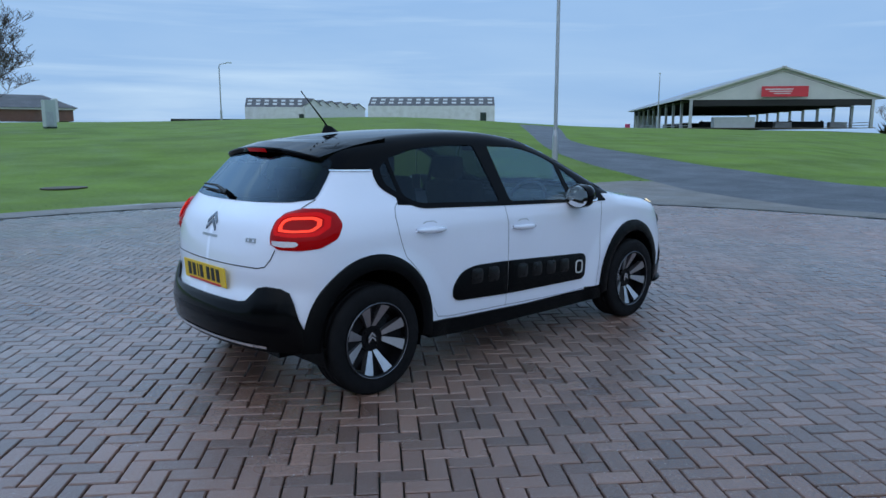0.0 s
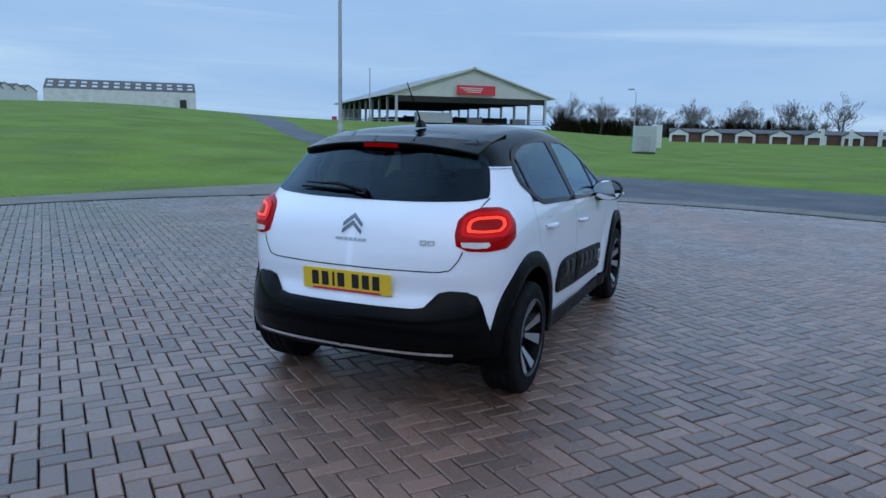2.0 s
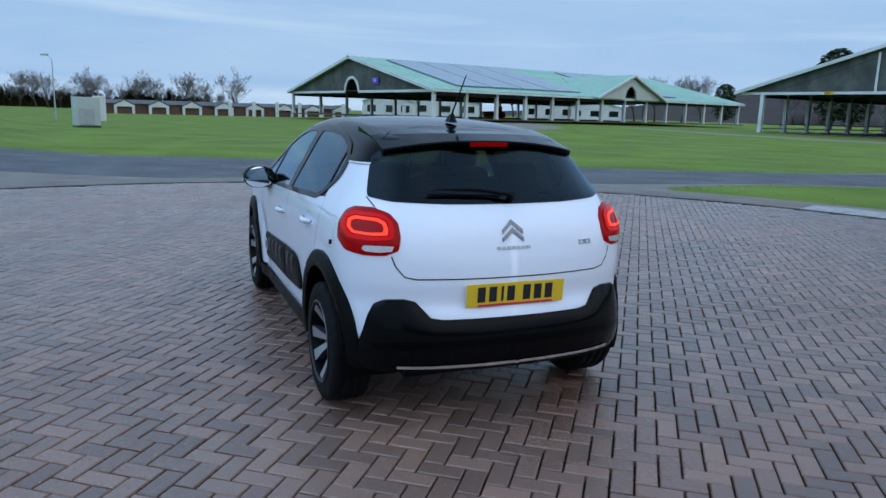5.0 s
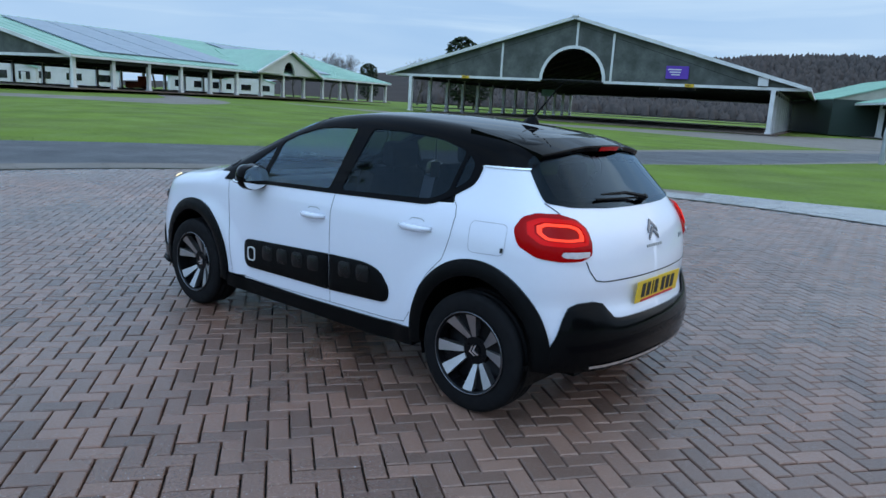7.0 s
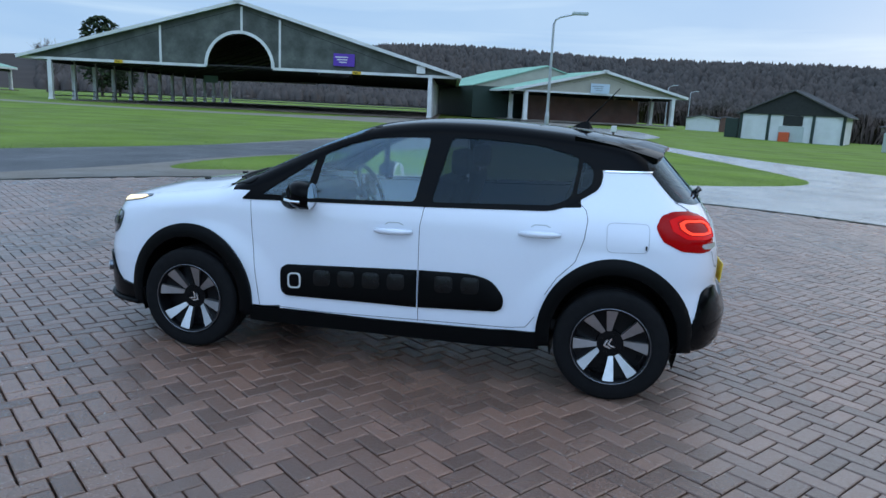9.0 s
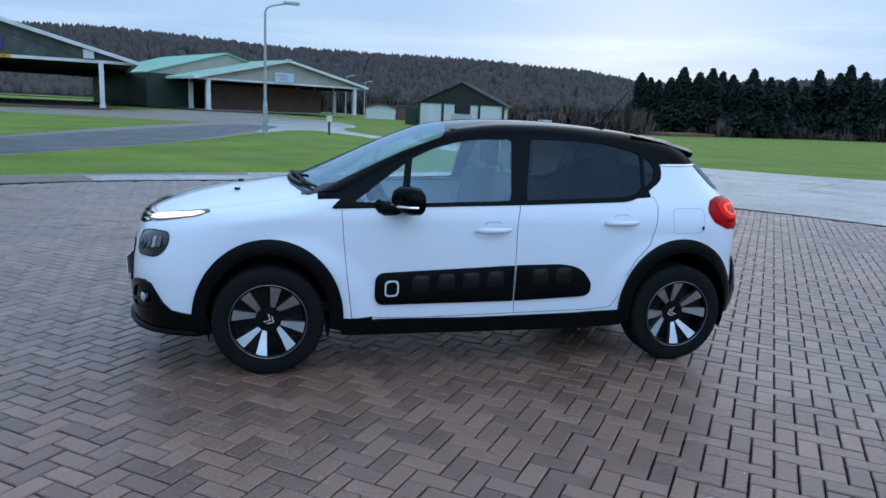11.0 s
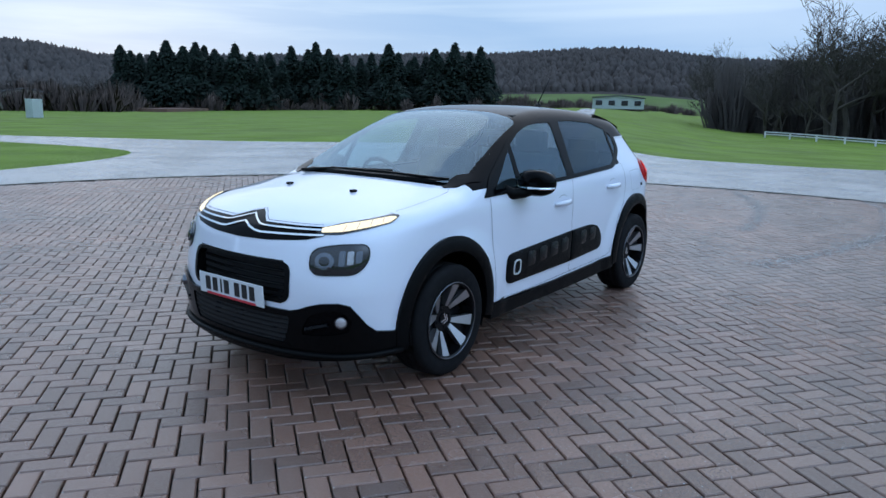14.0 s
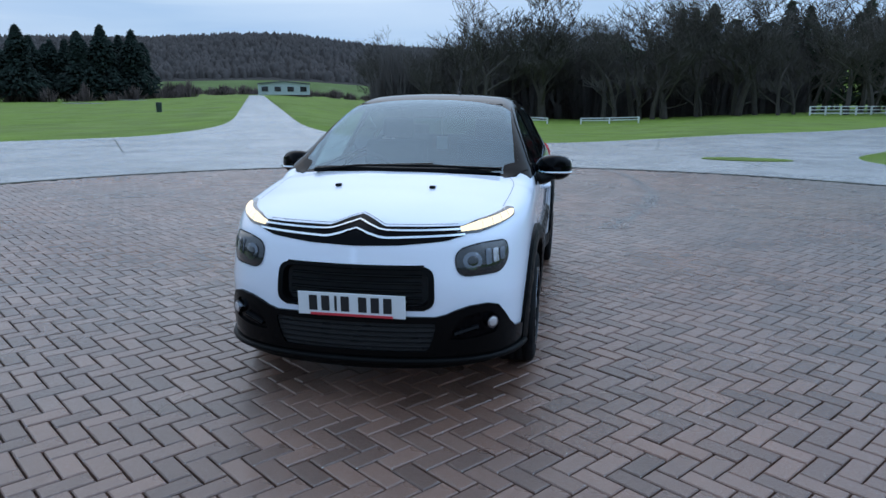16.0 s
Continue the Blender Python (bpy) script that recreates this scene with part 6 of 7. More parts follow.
def spoiler():
    g, n = Geo(), 32
    rows = []
    for i in range(n + 1):
        y = -0.535 + 1.07 * i / n
        tx, tz = spoiler_edge(y)
        under = float(car_hit(np.array([(-0.6, y, tz - 0.036)]), np.array([(-1.0, 0.0, 0.0)]))[0][0])
        root = tx + 0.26
        top = float(TOP(root)) - 0.068 * (abs(y) / 0.75) ** 2.4 + 0.003
        tip = min(tx, under - 0.012)
        rows.append([(root, y, top), (root * 0.5 + tip * 0.5, y, (top + tz) / 2 + 0.010), (tip, y, tz), (tip - 0.004, y, tz - 0.008), (tip + 0.006, y, tz - 0.028), (under + 0.03, y, tz - 0.036), (root, y, top - 0.07)])
    k = 7
    vs = [p for r in rows for p in r]
    g.add(vs, [(i * k + j, (i + 1) * k + j, (i + 1) * k + (j + 1) % k, i * k + (j + 1) % k) for i in range(n) for j in range(k)] + [tuple(range(k)), tuple(range(n * k, n * k + k))[::-1]])
    part("spoiler", g, CARBLACK, car, "gloss black roof spoiler", smooth=False)
    g = Geo()
    m = 10
    vs = []
    for i in range(m + 1):
        y = -0.105 + 0.21 * i / m
        tx, tz = spoiler_edge(y)
        vs += [(tx - 0.008, y, tz - 0.008), (tx + 0.003, y, tz - 0.030)]
    g.add(vs, [(2 * i, 2 * i + 1, 2 * i + 3, 2 * i + 2) for i in range(m)])
    part("high_brake_lamp", g, REDLENS, car, "red high-level brake lamp")


spoiler()
LAMP = rounded([(31.2, 0.925), (32.2, 0.990), (35.0, 1.032), (40.0, 1.055), (46.0, 1.053), (49.8, 1.030), (52.2, 0.970), (50.8, 0.900), (46.0, 0.855), (40.0, 0.845), (34.5, 0.848), (31.5, 0.873)], 0.8)
RING_O = rounded([(33.2, 0.918), (32.8, 0.945), (33.8, 0.995), (36.6, 1.022), (45.0, 1.029), (48.4, 1.005), (48.2, 0.955), (45.0, 0.915), (38.0, 0.909)], 1.0)
RING_M = rounded([(34.1, 0.931), (34.0, 0.955), (34.9, 0.990), (37.2, 1.008), (44.4, 1.012), (46.6, 0.995), (46.5, 0.962), (44.2, 0.931), (38.0, 0.926)], 1.0)
RING_I = rounded([(34.5, 0.936), (34.4, 0.956), (35.3, 0.987), (37.5, 1.003), (44.1, 1.007), (46.0, 0.992), (45.9, 0.964), (43.9, 0.936), (38.2, 0.931)], 1.0)
RING_C = rounded([(35.6, 0.946), (35.5, 0.962), (36.2, 0.981), (37.9, 0.992), (43.6, 0.995), (44.8, 0.985), (44.7, 0.965), (43.3, 0.946), (38.6, 0.942)], 0.8)
REVERSE = rounded([(33.0, 0.868), (32.7, 0.890), (39.8, 0.890), (40.4, 0.876), (39.5, 0.864), (36.0, 0.861)], 0.5)


def mirrored(poly, s):
    return [(s * a, b) for a, b in poly]


for s in (1, -1):
    go = projector("tail")
    lamp = part("tail_lamp", patch(mirrored(LAMP, s), [], go, 0.004, 0.02, 0.012, 0.02, 0.016, 0.016), REDLENS, car, "glossy red rounded tail lamp, lit", smooth=True)
    part("glow_band", patch(mirrored(RING_O, s), [mirrored(RING_M, s)], go, 0.021, 0.015, 0.01, 0.003, 0.016), REDGLOW, lamp, "lit red band", smooth=True)
    part("glow_tube", patch(mirrored(RING_I, s), [mirrored(RING_C, s)], go, 0.0225, 0.012, 0.008, 0.003, 0.016), REDHOT, lamp, "bright lit light ring", smooth=True)
    part("reversing_lens", patch(mirrored(REVERSE, s), [], go, 0.0215, 0.015, 0.01, 0.003, 0.016), CLEARLENS, lamp, "clear reversing lamp", smooth=True)

HALF = [(47.2, 0.315), (45.5, 0.345), (43.6, 0.385), (41.3, 0.425), (39.8, 0.490), (38.6, 0.570), (37.3, 0.622), (34.8, 0.644), (30.0, 0.649), (27.2, 0.637), (25.3, 0.600), (23.2, 0.562), (20.0, 0.553), (10.0, 0.553)]
TRIM_R = HALF + [(-a, b) for a, b in HALF[::-1]] + [(-46.5, 0.30), (-40, 0.305), (0, 0.31), (40, 0.305), (46.5, 0.30)]
part("rear_bumper_trim", patch(TRIM_R, [], projector("tail"), 0.012, 0.025, 0.015, 0.05, 0.0175, 0.012), BUMPER, car, "black plastic rear bumper trim", smooth=True)
STRIP = [(37.5, 0.444), (30, 0.453), (16, 0.462), (0, 0.465), (-16, 0.462), (-30, 0.453), (-37.5, 0.444), (-36, 0.412), (-16, 0.429), (0, 0.432), (16, 0.429), (36, 0.412)]
part("bumper_strip", patch(STRIP, [], projector("tail"), 0.026, 0.02, 0.015, 0.02, 0.0175), CARBLACK, car, "gloss black bumper strip", smooth=True)
line_part("diffuser_edge", [(31, 0.334), (15, 0.338), (0, 0.339), (-15, 0.338), (-31, 0.334)], "tail", 1, 0.014, CHROME, 0.0175, 0.0265, "thin bright strip under the bumper")


def plate(name, x, z, tilt, face, rz, label):
    p = new(name)
    p.parent = car
    p.matrix_local = pose(x, 0, z, 0, tilt, 0) @ pose(0, 0, 0, 0, 0, rz)
    g = Geo(); g.box((0, 0, 0), (0.52, 0.006, 0.112), ch=0.0025)
    part("plate_face", g, face, p)
    xs = [-0.185, -0.125, -0.075, -0.03, 0.055, 0.115, 0.175]
    for i, c in enumerate(xs):
        g = Geo(); g.box((c, -0.0045, 0.004), (0.040 if i != 2 else 0.012, 0.002, 0.074), ch=0.0008)
        part("character_bar", g, INK, p)
    g = Geo(); g.box((0, -0.0045, -0.050), (0.40, 0.003, 0.011))
    part("dealer_strip", g, SIGN_RED, p)
    return tagged(p, label)


plate("rear_plate", -1.873, 0.662, -4, PLATE_Y, -90, "yellow rear number plate with dark bars")
plate("front_plate", 2.094, 0.512, 3, PLATE_W, 90, "white front number plate with dark bars")


def chevrons(kind, z0, w, h, t, gap, material, name, lift=0.006):
    for i in range(2):
        z = z0 - i * gap
        poly = [(-w, z - h), (0, z), (w, z - h), (w, z - h - t), (0.0, z - t), (-w, z - h - t)]
        part(name, patch(poly, [], projector(kind), lift, 0.01, 0.008, 0.006, 0.0175), material, car, "dark chrome chevron emblem")


chevrons("tail", 1.003, 3.3, 0.046, 0.020, 0.036, DARKCHROME, "tail_emblem")
g = Geo()
for i in range(7):
    g.add(*(lambda q: (q.v, q.f))(patch([(-5.2 + i * 1.55, 0.868), (-5.2 + i * 1.55 + 1.15, 0.868), (-5.2 + i * 1.55 + 1.15, 0.882), (-5.2 + i * 1.55, 0.882)], [], projector("tail"), 0.004, 0.01, 0.01, 0.003, 0.0175)))
part("name_bar", g, STEEL, car, "small metal lettering drawn as plain bars")
for k in range(2):
    o = rounded([(-21.8 - 2.2 * k, 0.870), (-21.8 - 2.2 * k, 0.894), (-23.7 - 2.2 * k, 0.894), (-23.7 - 2.2 * k, 0.870)], 0.3)
    i_ = rounded([(-22.2 - 2.2 * k, 0.876), (-22.2 - 2.2 * k, 0.888), (-23.3 - 2.2 * k, 0.888), (-23.3 - 2.2 * k, 0.876)], 0.2)
    part("model_badge", patch(o, [i_], projector("tail"), 0.005, 0.01, 0.006, 0.004, 0.0175), STEEL, car, "small metal badge drawn as plain shapes")
go = projector("tail")
w0 = go([(-2.0, 1.092), (10, 1.118), (24, 1.118)], 0.035)
g = Geo(); g.line([tuple(p) for p in w0], [0.011, 0.009, 0.005], 6)
w1 = go([(2, 1.098), (12, 1.103), (26, 1.106)], 0.018)
g.line([tuple(p) for p in w1], 0.006, 6)
g.tube(tuple(go([(-2, 1.092)], 0.0)[0]), tuple(go([(-2, 1.092)], 0.045)[0]), 0.018, 0.015, 10)
part("rear_wiper", g, PLASTIC, car, "black rear wiper")

# antenna
g = Geo()
g.add([(-0.93, 0, 1.455), (-0.97, 0.022, 1.452), (-1.04, 0.024, 1.447), (-1.06, 0, 1.447), (-1.04, -0.024, 1.447), (-0.97, -0.022, 1.452), (-0.985, 0.008, 1.487), (-1.03, 0.008, 1.497), (-1.03, -0.008, 1.497), (-0.985, -0.008, 1.487)], [(0, 1, 6), (1, 2, 7, 6), (2, 3, 7), (3, 4, 8), (3, 8, 7), (4, 5, 9, 8), (5, 0, 9), (0, 6, 9), (6, 7, 8, 9)])
part("antenna_base", g, PLASTIC, car)
g = Geo(); g.line([(-1.01, 0, 1.48), (-1.04, 0, 1.52), (-1.20, 0.0, 1.70)], [0.006, 0.0055, 0.003], 6)
part("antenna_mast", g, PLASTIC, car, "thin black roof antenna")

# ---- flanks ----
for s in (1, -1):
    go = projector("side", s)
    front = rounded([(0.672, 0.582), (-0.164, 0.626), (-0.166, 0.408), (0.672, 0.393)], [0.06, 0.004, 0.004, 0.06])
    rear = rounded([(-0.178, 0.627), (-0.48, 0.634), (-0.60, 0.606), (-0.668, 0.515), (-0.662, 0.455), (-0.630, 0.432), (-0.178, 0.408)], [0.004, 0.1, 0.1, 0.05, 0.03, 0.03, 0.004])
    for poly, xs in ((front, (0.405, 0.255, 0.105, -0.045)), (rear, (-0.325, -0.475))):
        pad = part("door_pad", patch(poly, [], go, 0.010, 0.03, 0.015, 0.02, 1.0, 0.012), PLASTIC, car, "black rubbery door protection pad", smooth=True)
        for x in xs:
            zc = 0.545 - 0.05 * x
            part("pad_bump", patch(rounded([(x + 0.052, zc - 0.05), (x + 0.052, zc + 0.045), (x - 0.052, zc + 0.049), (x - 0.052, zc - 0.046)], 0.03), [], go, 0.0225, 0.02, 0.012, 0.004, 1.0, 0.012), PADBUMP, pad, smooth=True)
    o = rounded([(0.618, 0.446), (0.617, 0.540), (0.536, 0.545), (0.535, 0.450)], 0.03)
    i_ = [(0.5765 + (a - 0.5765) * 0.78, 0.495 + (b - 0.495) * 0.82) for a, b in o]
    part("pad_ring", patch(o, [i_], go, 0.026, 0.015, 0.01, 0.006), WHITE, car, "white rounded ring on the door pad", smooth=True)
    for x0, x1, z in ((0.095, -0.130, 0.838), (-0.725, -0.955, 0.890)):
        a = go([(x0, z - 0.004), ((x0 * 3 + x1) / 4, z), ((x0 + x1) / 2, z + 0.001), ((x0 + 3 * x1) / 4, z + 0.002), (x1, z + 0.004)])
        off = np.array([0.006, 0.036, 0.042, 0.036, 0.006])
        a[:, 1] += s * off
        g = Geo()
        rows = []
        for p, hh in zip(a, (0.012, 0.018, 0.019, 0.018, 0.012)):
            rows.append([(p[0], p[1] - s * 0.010, p[2] - hh), (p[0], p[1] + s * 0.004, p[2] - hh * 0.7), (p[0], p[1] + s * 0.008, p[2]), (p[0], p[1] + s * 0.004, p[2] + hh * 0.7), (p[0], p[1] - s * 0.010, p[2] + hh)])
        g.add([q for r in rows for q in r], [(i * 5 + j, (i + 1) * 5 + j, (i + 1) * 5 + (j + 1) % 5, i * 5 + (j + 1) % 5) for i in range(4) for j in range(5)] + [(0, 1, 2, 3, 4), (20, 21, 22, 23, 24)])
        part("door_handle", g, CARWHITE, car, "white painted door handle", smooth=True)
        xm = (x0 + x1) / 2
        # grey arc above the handle paints the shade of a recess that isn't modelled
        line_part("handle_recess", [(xm + 0.05, z + 0.034), (xm + 0.03, z + 0.047), (xm - 0.03, z + 0.049), (xm - 0.055, z + 0.038)], "side", s, 0.005, STEEL)
    # mirror
    m = new("door_mirror"); m.parent = car
    tagged(m, "black door mirror with silver indicator strip")
    prof = [(0.00, 0.0), (0.10, 0.55), (0.35, 0.88), (0.7, 1.0), (1.0, 0.93)]
    g, n = Geo(), 24
    for t, r in prof:
        x = 0.605 - 0.145 * t
        for i in range(n):
            a = 2 * math.pi * i / n
            ca, sa = math.cos(a), math.sin(a)
            g.v.append((x - 0.03 * (ca * s > 0) * abs(ca), s * 0.868 + 0.115 * r * math.copysign(abs(ca) ** 0.8, ca), 1.022 + 0.082 * r * math.copysign(abs(sa) ** 0.85, sa) - 0.012 * t))
    k = len(prof)
    g.f += [(j * n + i, j * n + (i + 1) % n, (j + 1) * n + (i + 1) % n, (j + 1) * n + i) for j in range(k - 1) for i in range(n)]
    part("mirror_cap", g, CARBLACK, m, smooth=True)
    g = Geo(); g.add([(0.458 - 0.03 * (math.cos(2 * math.pi * i / n) * s > 0) * abs(math.cos(2 * math.pi * i / n)), s * 0.868 + 0.105 * math.cos(2 * math.pi * i / n), 1.010 + 0.074 * math.sin(2 * math.pi * i / n)) for i in range(n)], [tuple(range(n))])
    part("mirror_glass", g, MIRROR, m, "silvered mirror glass")
    g = Geo(); g.line([(0.56, s * 0.778, 0.995), (0.596, s * 0.823, 0.992), (0.602, s * 0.873, 0.992), (0.578, s * 0.943, 0.990), (0.52, s * 0.979, 0.988), (0.47, s * 0.981, 0.988)], 0.008, 6)
    part("indicator_strip", g, CHROME, m, "silver indicator strip")
    g = Geo(); g.line([(0.66, s * 0.74, 0.965), (0.62, s * 0.782, 0.95), (0.575, s * 0.828, 0.955), (0.55, s * 0.863, 0.975)], [0.045, 0.036, 0.032, 0.035], 10)
    part("mirror_stalk", g, PLASTIC, m, smooth=True)

# ---- nose ----
go = projector("nose")
BAND = [(-28.5, 0.866), (-8.0, 0.863), (-3.2, 0.892), (0.0, 0.904), (3.2, 0.892), (8.0, 0.863), (28.5, 0.866), (29.0, 0.828), (24.0, 0.806), (12.0, 0.788), (0, 0.782), (-12.0, 0.788), (-24.0, 0.806), (-29.0, 0.828)]
part("nose_band", patch(BAND, [], go, 0.003, 0.02, 0.012, 0.006, 0.0185), CARBLACK, car, "black band across the nose", smooth=True)
for z, zc, ap in ((0.851, 0.847, 0.884), (0.829, 0.818, 0.852)):
    line_part("chrome_strip", [(-29, z), (-8.5, zc), (-6.5, zc + 0.004), (0, ap), (6.5, zc + 0.004), (8.5, zc), (29, z)], "nose", 1, 0.0105, CHROME, 0.0185, 0.009, "chrome strip forming a chevron")
line_part("bonnet_front_seam", [(-28, 0.874), (-8, 0.871), (-3, 0.899), (0, 0.910), (3, 0.899), (8, 0.871), (28, 0.874)], "nose", 1, 0.003, None, 0.0185)
DRL = rounded([(27.0, 0.832), (27.0, 0.858), (33.5, 0.884), (48.5, 0.919), (50.8, 0.914), (48.0, 0.888), (41.0, 0.863), (33.0, 0.836)], 0.6)
DRL_IN = [(38.5 + (a - 38.5) * 0.9, 0.874 + (b - 0.874) * 0.66 + 0.0004 * (a - 38.5)) for a, b in DRL]
MAIN = nose_rounded([(25.6, 0.765), (33.0, 0.792), (41.2, 0.794), (41.2, 0.715), (38.0, 0.652), (26.0, 0.644)], [3.6, 3.0, 3.2, 2.6, 3.0, 3.2])
for s in (1, -1):
    lamp = part("daylight_lamp", patch(mirrored(DRL, s), [], go, 0.005, 0.015, 0.01, 0.01, 0.018, 0.003), LAMPDARK, car, "slim upper lamp with lit yellow-white light bar", smooth=True)
    part("light_bar", patch(mirrored(DRL_IN, s), [], go, 0.0095, 0.015, 0.01, 0.003, 0.018), LAMPHOT, lamp, "lit light bar", smooth=True)
    for k in range(1, 5):
        th = 30.5 + k * 3.6
        zz = 0.846 + k * 0.0125
        part("lamp_divider", ribbon(mirrored([(th, zz - 0.012), (th + 0.8, zz + 0.014)], s), go, 0.004, 0.0115, 0.01, 0.018), CLEARLENS, lamp)
    head = part("headlamp", patch(mirrored(MAIN, s), [], go, 0.003, 0.02, 0.012, 0.02, 0.018, 0.012), LAMPDARK, car, "unlit oval headlamp with dark housing", smooth=True)
    ring = [(29.9 + 2.5 * math.cos(0.3927 * k), 0.712 + 0.041 * math.sin(0.3927 * k)) for k in range(16)]
    bowl = part("projector_ring", patch(mirrored(ring, s), [], go, 0.0165, 0.012, 0.008, 0.003, 0.018, 0.004), DARKCHROME, head, "dark chrome projector ring", smooth=True)
    eye = [(29.9 + (p - 29.9) * 0.55, 0.712 + (q - 0.712) * 0.55) for p, q in ring]
    part("projector_lens", patch(mirrored(eye, s), [], go, 0.0215, 0.008, 0.006, 0.003, 0.018, 0.005), LAMPDARK, bowl, "round glass projector lens", smooth=True)
    for k in range(3):
        p = 33.4 + 2.1 * k
        cell = nose_rounded([(p, 0.688 + 0.008 * k), (p + 0.2, 0.760), (p + 1.8, 0.764), (p + 1.6, 0.692 + 0.008 * k)], 0.5)
        part("reflector", patch(mirrored(cell, s), [], go, 0.0165, 0.012, 0.01, 0.003, 0.018, 0.003), REFLECT if k == 1 else DARKCHROME, head, "bright reflector cell" if k == 1 else "", smooth=True)
    line_part("headlamp_edge", mirrored(MAIN + MAIN[:1], s), "nose", 1, 0.007, GAP, 0.018, 0.004)
# grille
part("grille_frame", patch(GRILLE, [[(a * 0.93, 0.592 + (b - 0.592) * 0.86) for a, b in GRILLE]], go, 0.005, 0.015, 0.012, 0.05, 0.0185), PLASTIC, car, "black grille frame", smooth=True)
for k in range(6):
    z = 0.505 + k * 0.034
    pts = go(np.array([(-17 + 2 * i, z) for i in range(18)])) - np.array([0.035, 0, 0])
    g = Geo(); g.line([tuple(p) for p in pts], 0.007, 6)
    part("grille_bar", g, BUMPER, car)
g = Geo(); g.box((1.985, 0, 0.50), (0.02, 0.70, 0.34)); part("grille_backing", g, GAP, car)
LOW = [(10.0, 0.463), (20.5, 0.459), (23.0, 0.470), (25.5, 0.490), (29.0, 0.508), (33.5, 0.514), (36.5, 0.500), (38.5, 0.455), (40.5, 0.405), (43.0, 0.365), (47.5, 0.350), (53.0, 0.346)]
TRIM_F = LOW + [(54, 0.245), (40, 0.225), (20, 0.205), (0, 0.200), (-20, 0.205), (-40, 0.225), (-54, 0.245)] + [(-a, b) for a, b in LOW[::-1]]
INTAKE = rounded([(-21.0, 0.430), (21.0, 0.430), (19.0, 0.290), (-19.0, 0.290)], 2.0)
FOGS = [rounded(mirrored([(23.6, 0.345), (26.0, 0.445), (30.0, 0.472), (34.0, 0.478), (37.0, 0.430), (36.0, 0.366), (30.0, 0.348)], s), 1.0) for s in (1, -1)]
part("front_bumper_trim", patch(TRIM_F, [INTAKE] + FOGS, go, 0.014, 0.02, 0.014, 0.05, 0.0185), BUMPER, car, "black plastic front bumper trim", smooth=True)
part("intake_backing", patch(INTAKE, [], go, 0.0035, 0.04, 0.02, 0.003, 0.0185), GAP, car)
for k in range(5):
    z = 0.305 + k * 0.026
    pts = go(np.array([(-20 + 2 * i, z) for i in range(21)]), 0.004)
    g = Geo(); g.line([tuple(p) for p in pts], 0.005, 5)
    part("intake_bar", g, RIMBLACK, car)
pts = go(np.array([(-50 + 4 * i, 0.245) for i in range(26)]), 0.022)
g = Geo(); g.line([tuple(p) for p in pts], 0.016, 8)
part("front_lip", g, PLASTIC, car, "black lower lip of the bumper", smooth=True)
for s, fp in zip((1, -1), FOGS):
    part("fog_recess", patch(fp, [], go, 0.0035, 0.03, 0.02, 0.003, 0.0185), CARBLACK, car)
    c, d = go([(s * 34.3, 0.424)])[0], go([(s * 34.3, 0.424)], 0.03)[0]
    g = Geo(); g.tube(tuple(c), tuple(d), 0.034, 0.031, 24)
    fog = part("fog_lamp", g, DARKCHROME, car, "round fog lamp in a black recess")
    e = d + (d - c) * 0.12
    g = Geo(); g.tube(tuple(d), tuple(e), 0.026, 0.018, 20)
    part("fog_lens", g, CLEARLENS, fog, "clear fog lamp lens", smooth=True)
    a, b = go([(s * 25.0, 0.375)], 0.012)[0], go([(s * 31.0, 0.405)], 0.012)[0]
    g = Geo(); g.line([tuple(a), tuple(b)], 0.012, 6)
    part("fog_fin", g, RIMBLACK, car)
for y in (0.26, -0.26):
    p = projector("top")([(1.455, y)])[0]
    g = Geo(); g.box((p[0], p[1], p[2] + 0.006), (0.034, 0.03, 0.014), ch=0.004)
    part("washer_jet", g, PLASTIC, car, "small black washer jet")
top = projector("top")
for a in ([(1.105, -0.12), (1.085, 0.15), (1.06, 0.42), (1.02, 0.58)], [(1.115, -0.52), (1.10, -0.25), (1.075, 0.05), (1.05, 0.18)]):
    q = top(a, 0.02)
    g = Geo(); g.line([tuple(p) for p in q], [0.012, 0.010, 0.008, 0.005], 6)
    q = top([(x - 0.02, y) for x, y in a], 0.008)
    g.line([tuple(p) for p in q], 0.006, 5)
    part("wiper", g, PLASTIC, car, "black windscreen wiper")
q = top([(1.135, y) for y in np.linspace(-0.64, 0.64, 17)] , 0.004)
g = Geo(); g.line([(p[0] - 0.16 * (p[1] / 0.64) ** 2, p[1], p[2] + 0.02 * (p[1] / 0.64) ** 2) for p in q], 0.02, 6)
part("scuttle", g, PLASTIC, car, "black scuttle panel at the windscreen foot")

# ---- cabin ----
g = Geo(); g.box((-0.2, 0, 0.36), (2.4, 1.36, 0.06)); part("cabin_floor", g, TRIM_IN, car)
g = Geo()
g.box((0.86, 0, 0.78), (0.34, 1.30, 0.36), ch=0.06); g.box((0.96, 0, 0.955), (0.26, 1.26, 0.05), ch=0.02); g.box((0.45, 0, 0.55), (0.7, 0.2, 0.3), ch=0.04)
part("dashboard", g, TRIM_IN, car, "dark dashboard")
g = Geo()
n = 28
ring = []
mw = pose(0.50, -0.36, 0.93, 0, -64, 0)
for i in range(n + 1):
    a = 2 * math.pi * i / n
    ring.append(mw @ Vector((0.175 * math.cos(a), 0.18 * math.sin(a), 0)))
g.line([tuple(p) for p in ring], 0.015, 8)
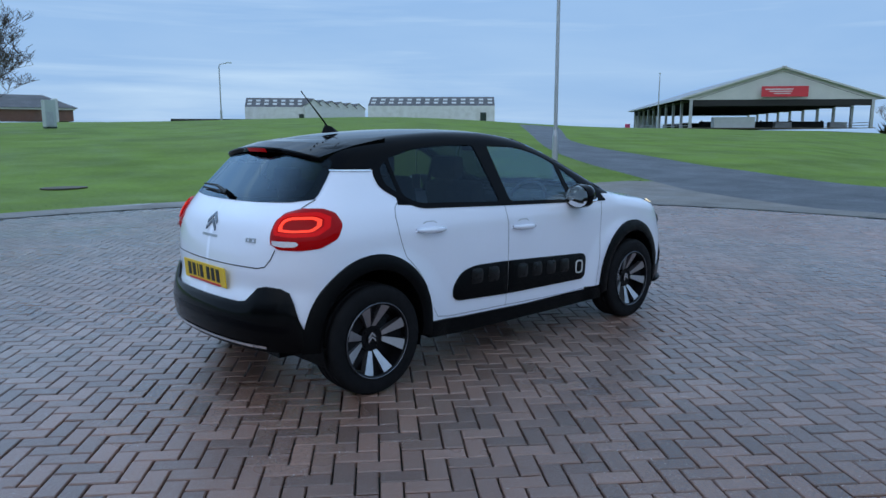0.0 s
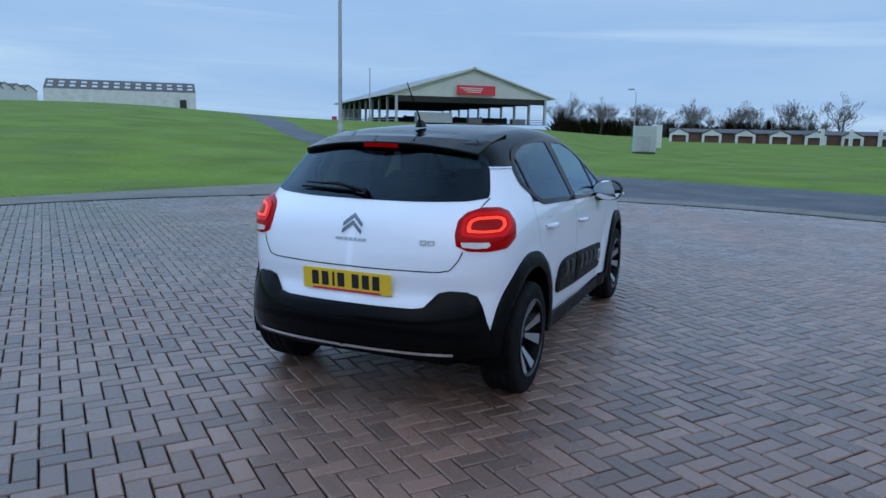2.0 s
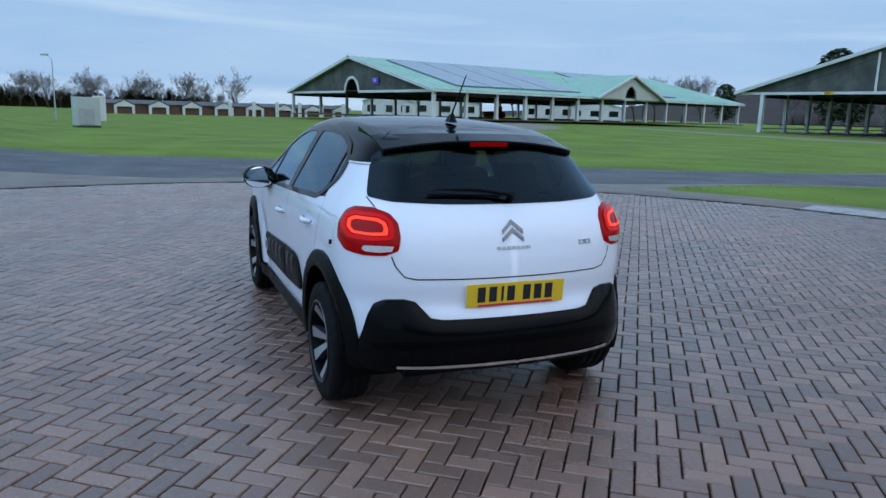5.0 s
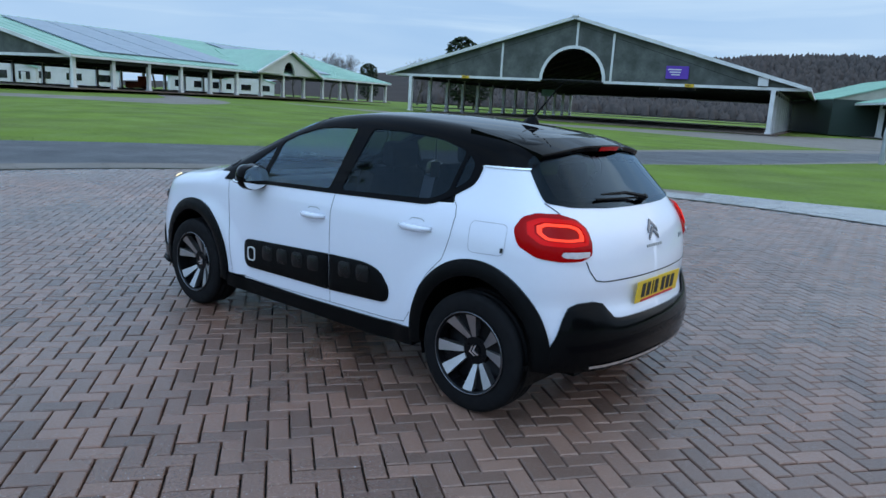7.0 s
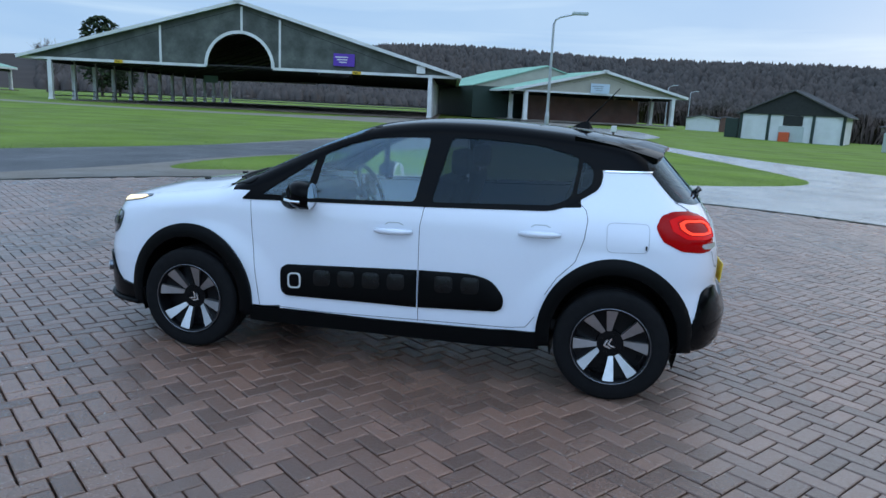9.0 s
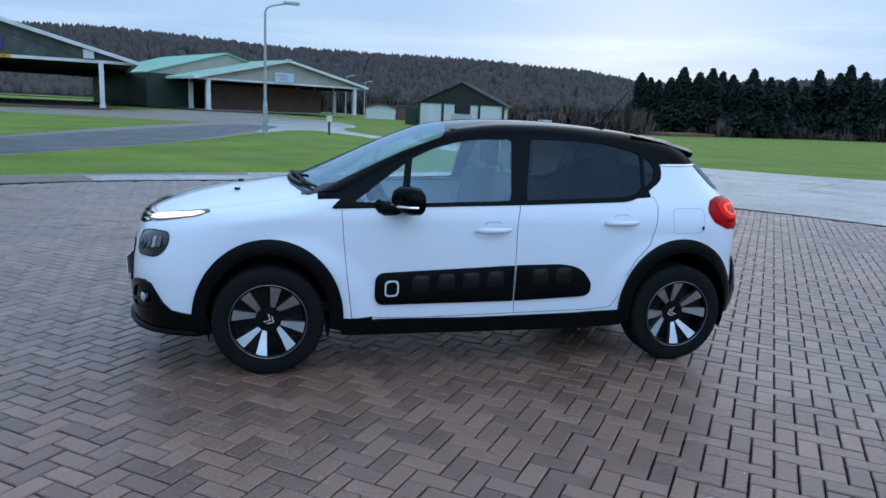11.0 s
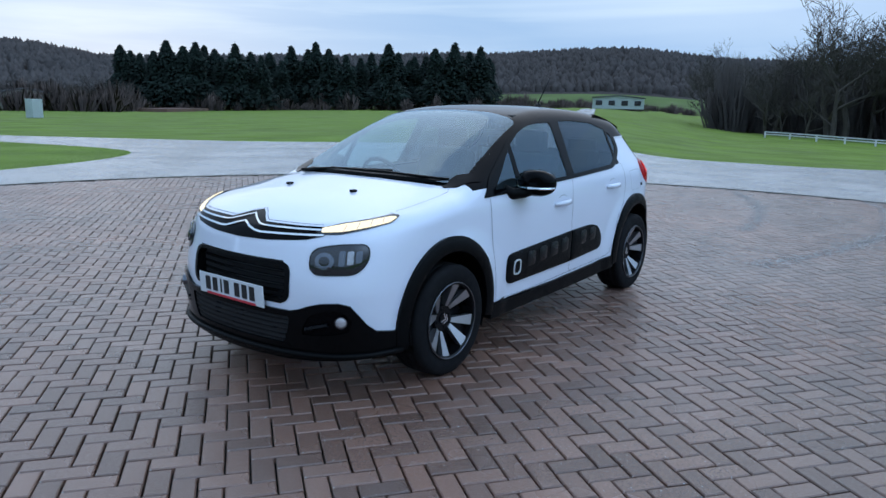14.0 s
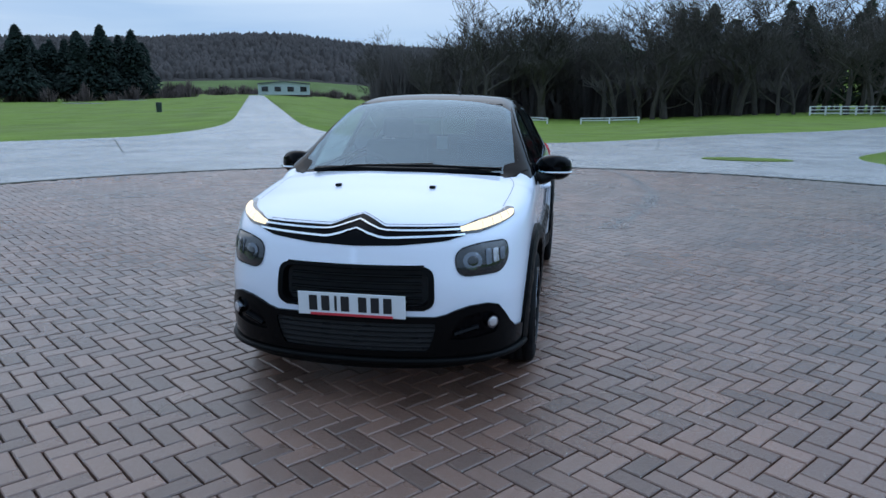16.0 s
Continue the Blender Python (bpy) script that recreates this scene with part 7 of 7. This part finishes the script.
for a in (0.2, math.pi - 0.2, -math.pi / 2):
    g.line([tuple(mw @ Vector((0, 0, -0.02))), tuple(mw @ Vector((0.17 * math.sin(a), 0.17 * math.cos(a), 0)))], 0.014, 6)
g.tube(tuple(mw @ Vector((0, 0, 0.01))), tuple(mw @ Vector((0, 0, -0.1))), 0.06, 0.05, 14)
part("steering_wheel", g, TRIM_IN, car, "black steering wheel")


def seat(x, y, w, rear=False):
    st = new("seat"); st.parent = car
    st.matrix_local = pose(x, y, 0.38)
    tagged(st, "dark grey cloth car seat")
    g = Geo(); g.box((0.06, 0, 0.13), (0.50, w, 0.16), ch=0.05); part("cushion", g, SEAT, st, smooth=False)
    g = Geo(); g.box((0, 0, 0), (0.14, w * 0.96, 0.60), Matrix.Rotation(radians(-14), 3, "Y"), ch=0.05)
    part("backrest", g, SEAT, st, place=pose(-0.24, 0, 0.46))
    for yy in ((-w / 3, w / 3) if rear else (0,)):
        g = Geo(); g.box((0, 0, 0), (0.10, 0.24, 0.16), ch=0.04); part("headrest", g, SEAT, st, place=pose(-0.36, yy, 0.84 if not rear else 0.76))
        g = Geo(); g.tube((-0.35, yy - 0.06, 0.70), (-0.36, yy - 0.06, 0.80), 0.006); g.tube((-0.35, yy + 0.06, 0.70), (-0.36, yy + 0.06, 0.80), 0.006); part("headrest_post", g, CHROME, st)


seat(0.05, 0.36, 0.50)
seat(0.05, -0.36, 0.50)
seat(-0.72, 0, 1.18, True)
g = Geo(); g.box((0.30, 0, 1.345), (0.03, 0.22, 0.065), ch=0.012); part("cabin_mirror", g, TRIM_IN, car, "rear-view mirror")
g = Geo(); g.box((-1.25, 0, 0.98), (0.55, 1.1, 0.03), ch=0.01); part("parcel_shelf", g, TRIM_IN, car)
g = Geo(); g.box((-0.35, 0, 1.395), (1.1, 1.0, 0.03), ch=0.01); part("headlining", g, TRIM_IN, car)
g = Geo(); g.box((-0.278, -0.008, 1.108), (0.006, 0.085, 0.10), ch=0.002); g.line([(-0.278, -0.008, 1.155), (-0.278, -0.008, 1.39)], 0.002, 4)
part("hanging_card", g, BULB, car, "pale card hung inside the cabin")


# ---- brick paving ----
def paving():
    """Herringbone pavers: those round the car one by one, the rest joined."""
    L, W, J = 0.2, 0.1, 0.0085
    ang = radians(HERR)
    ca, sa = math.cos(ang), math.sin(ang)
    rn = random.Random(9)
    n = int(2 * R0 / W) // 2 + 30
    shapes = {}
    rest = Geo()
    single_count = 0
    ch = 0.005

    def brick_mesh(a, b):
        x0, x1, y0, y1 = -a / 2 + J / 2, a / 2 - J / 2, -b / 2 + J / 2, b / 2 - J / 2
        low = [(x0, y0, -0.03), (x1, y0, -0.03), (x1, y1, -0.03), (x0, y1, -0.03)]
        mid = [(x0, y0, -ch), (x1, y0, -ch), (x1, y1, -ch), (x0, y1, -ch)]
        top = [(x0 + ch, y0 + ch, 0), (x1 - ch, y0 + ch, 0), (x1 - ch, y1 - ch, 0), (x0 + ch, y1 - ch, 0)]
        fs = [(8, 9, 10, 11)] + [(4 + k, 4 + (k + 1) % 4, 8 + (k + 1) % 4, 8 + k) for k in range(4)] + [(k, (k + 1) % 4, 4 + (k + 1) % 4, 4 + k) for k in range(4)]
        return low + mid + top, fs

    # the pattern starts from a known corner
    qx, qy = 2.718 - C0.x, -0.879 - C0.y
    ox, oy = ca * qx + sa * qy - 3 * W, -sa * qx + ca * qy
    ox, oy = ox % (4 * W), oy % (4 * W)
    forms = {"h": brick_mesh(L, W), "v": brick_mesh(W, L)}
    meshes = {k: mesh_of("brick", Geo().add(*v), BRICK_ONE) for k, v in forms.items()}
    for i in range(-n, n):
        for j in range(-n, n):
            d = (i - j) % 4
            if d == 0:
                k, px, py = "h", (i + 1) * W + ox, (j + 0.5) * W + oy
            elif d == 3:
                k, px, py = "v", (i + 0.5) * W + ox, (j + 1) * W + oy
            else:
                continue
            x, y = C0.x + ca * px - sa * py, C0.y + sa * px + ca * py
            r = math.hypot(x - C0.x, y - C0.y)
            if r > R0 - 0.1:
                continue
            dz, tx, ty = rn.uniform(-0.002, 0.002), rn.uniform(-0.6, 0.6), rn.uniform(-0.6, 0.6)
            m = pose(x, y, dz, tx, ty, HERR + rn.uniform(-0.5, 0.5))
            if 2.35 < x < 3.75 and -2.2 < y < 2.05 and single_count < 300:
                ob = new("brick", meshes[k])
                ob.parent = brick_circle
                ob.matrix_local = m
                single_count += 1
            else:
                vs, fs = forms[k]
                rest.add([m @ Vector(p) for p in vs], fs)
    ob = part("brick_field", rest, BRICK, brick_circle, "joined herringbone brick pavers")
    tagged(ob, kind="stuff")


HERR = 52.5
paving()
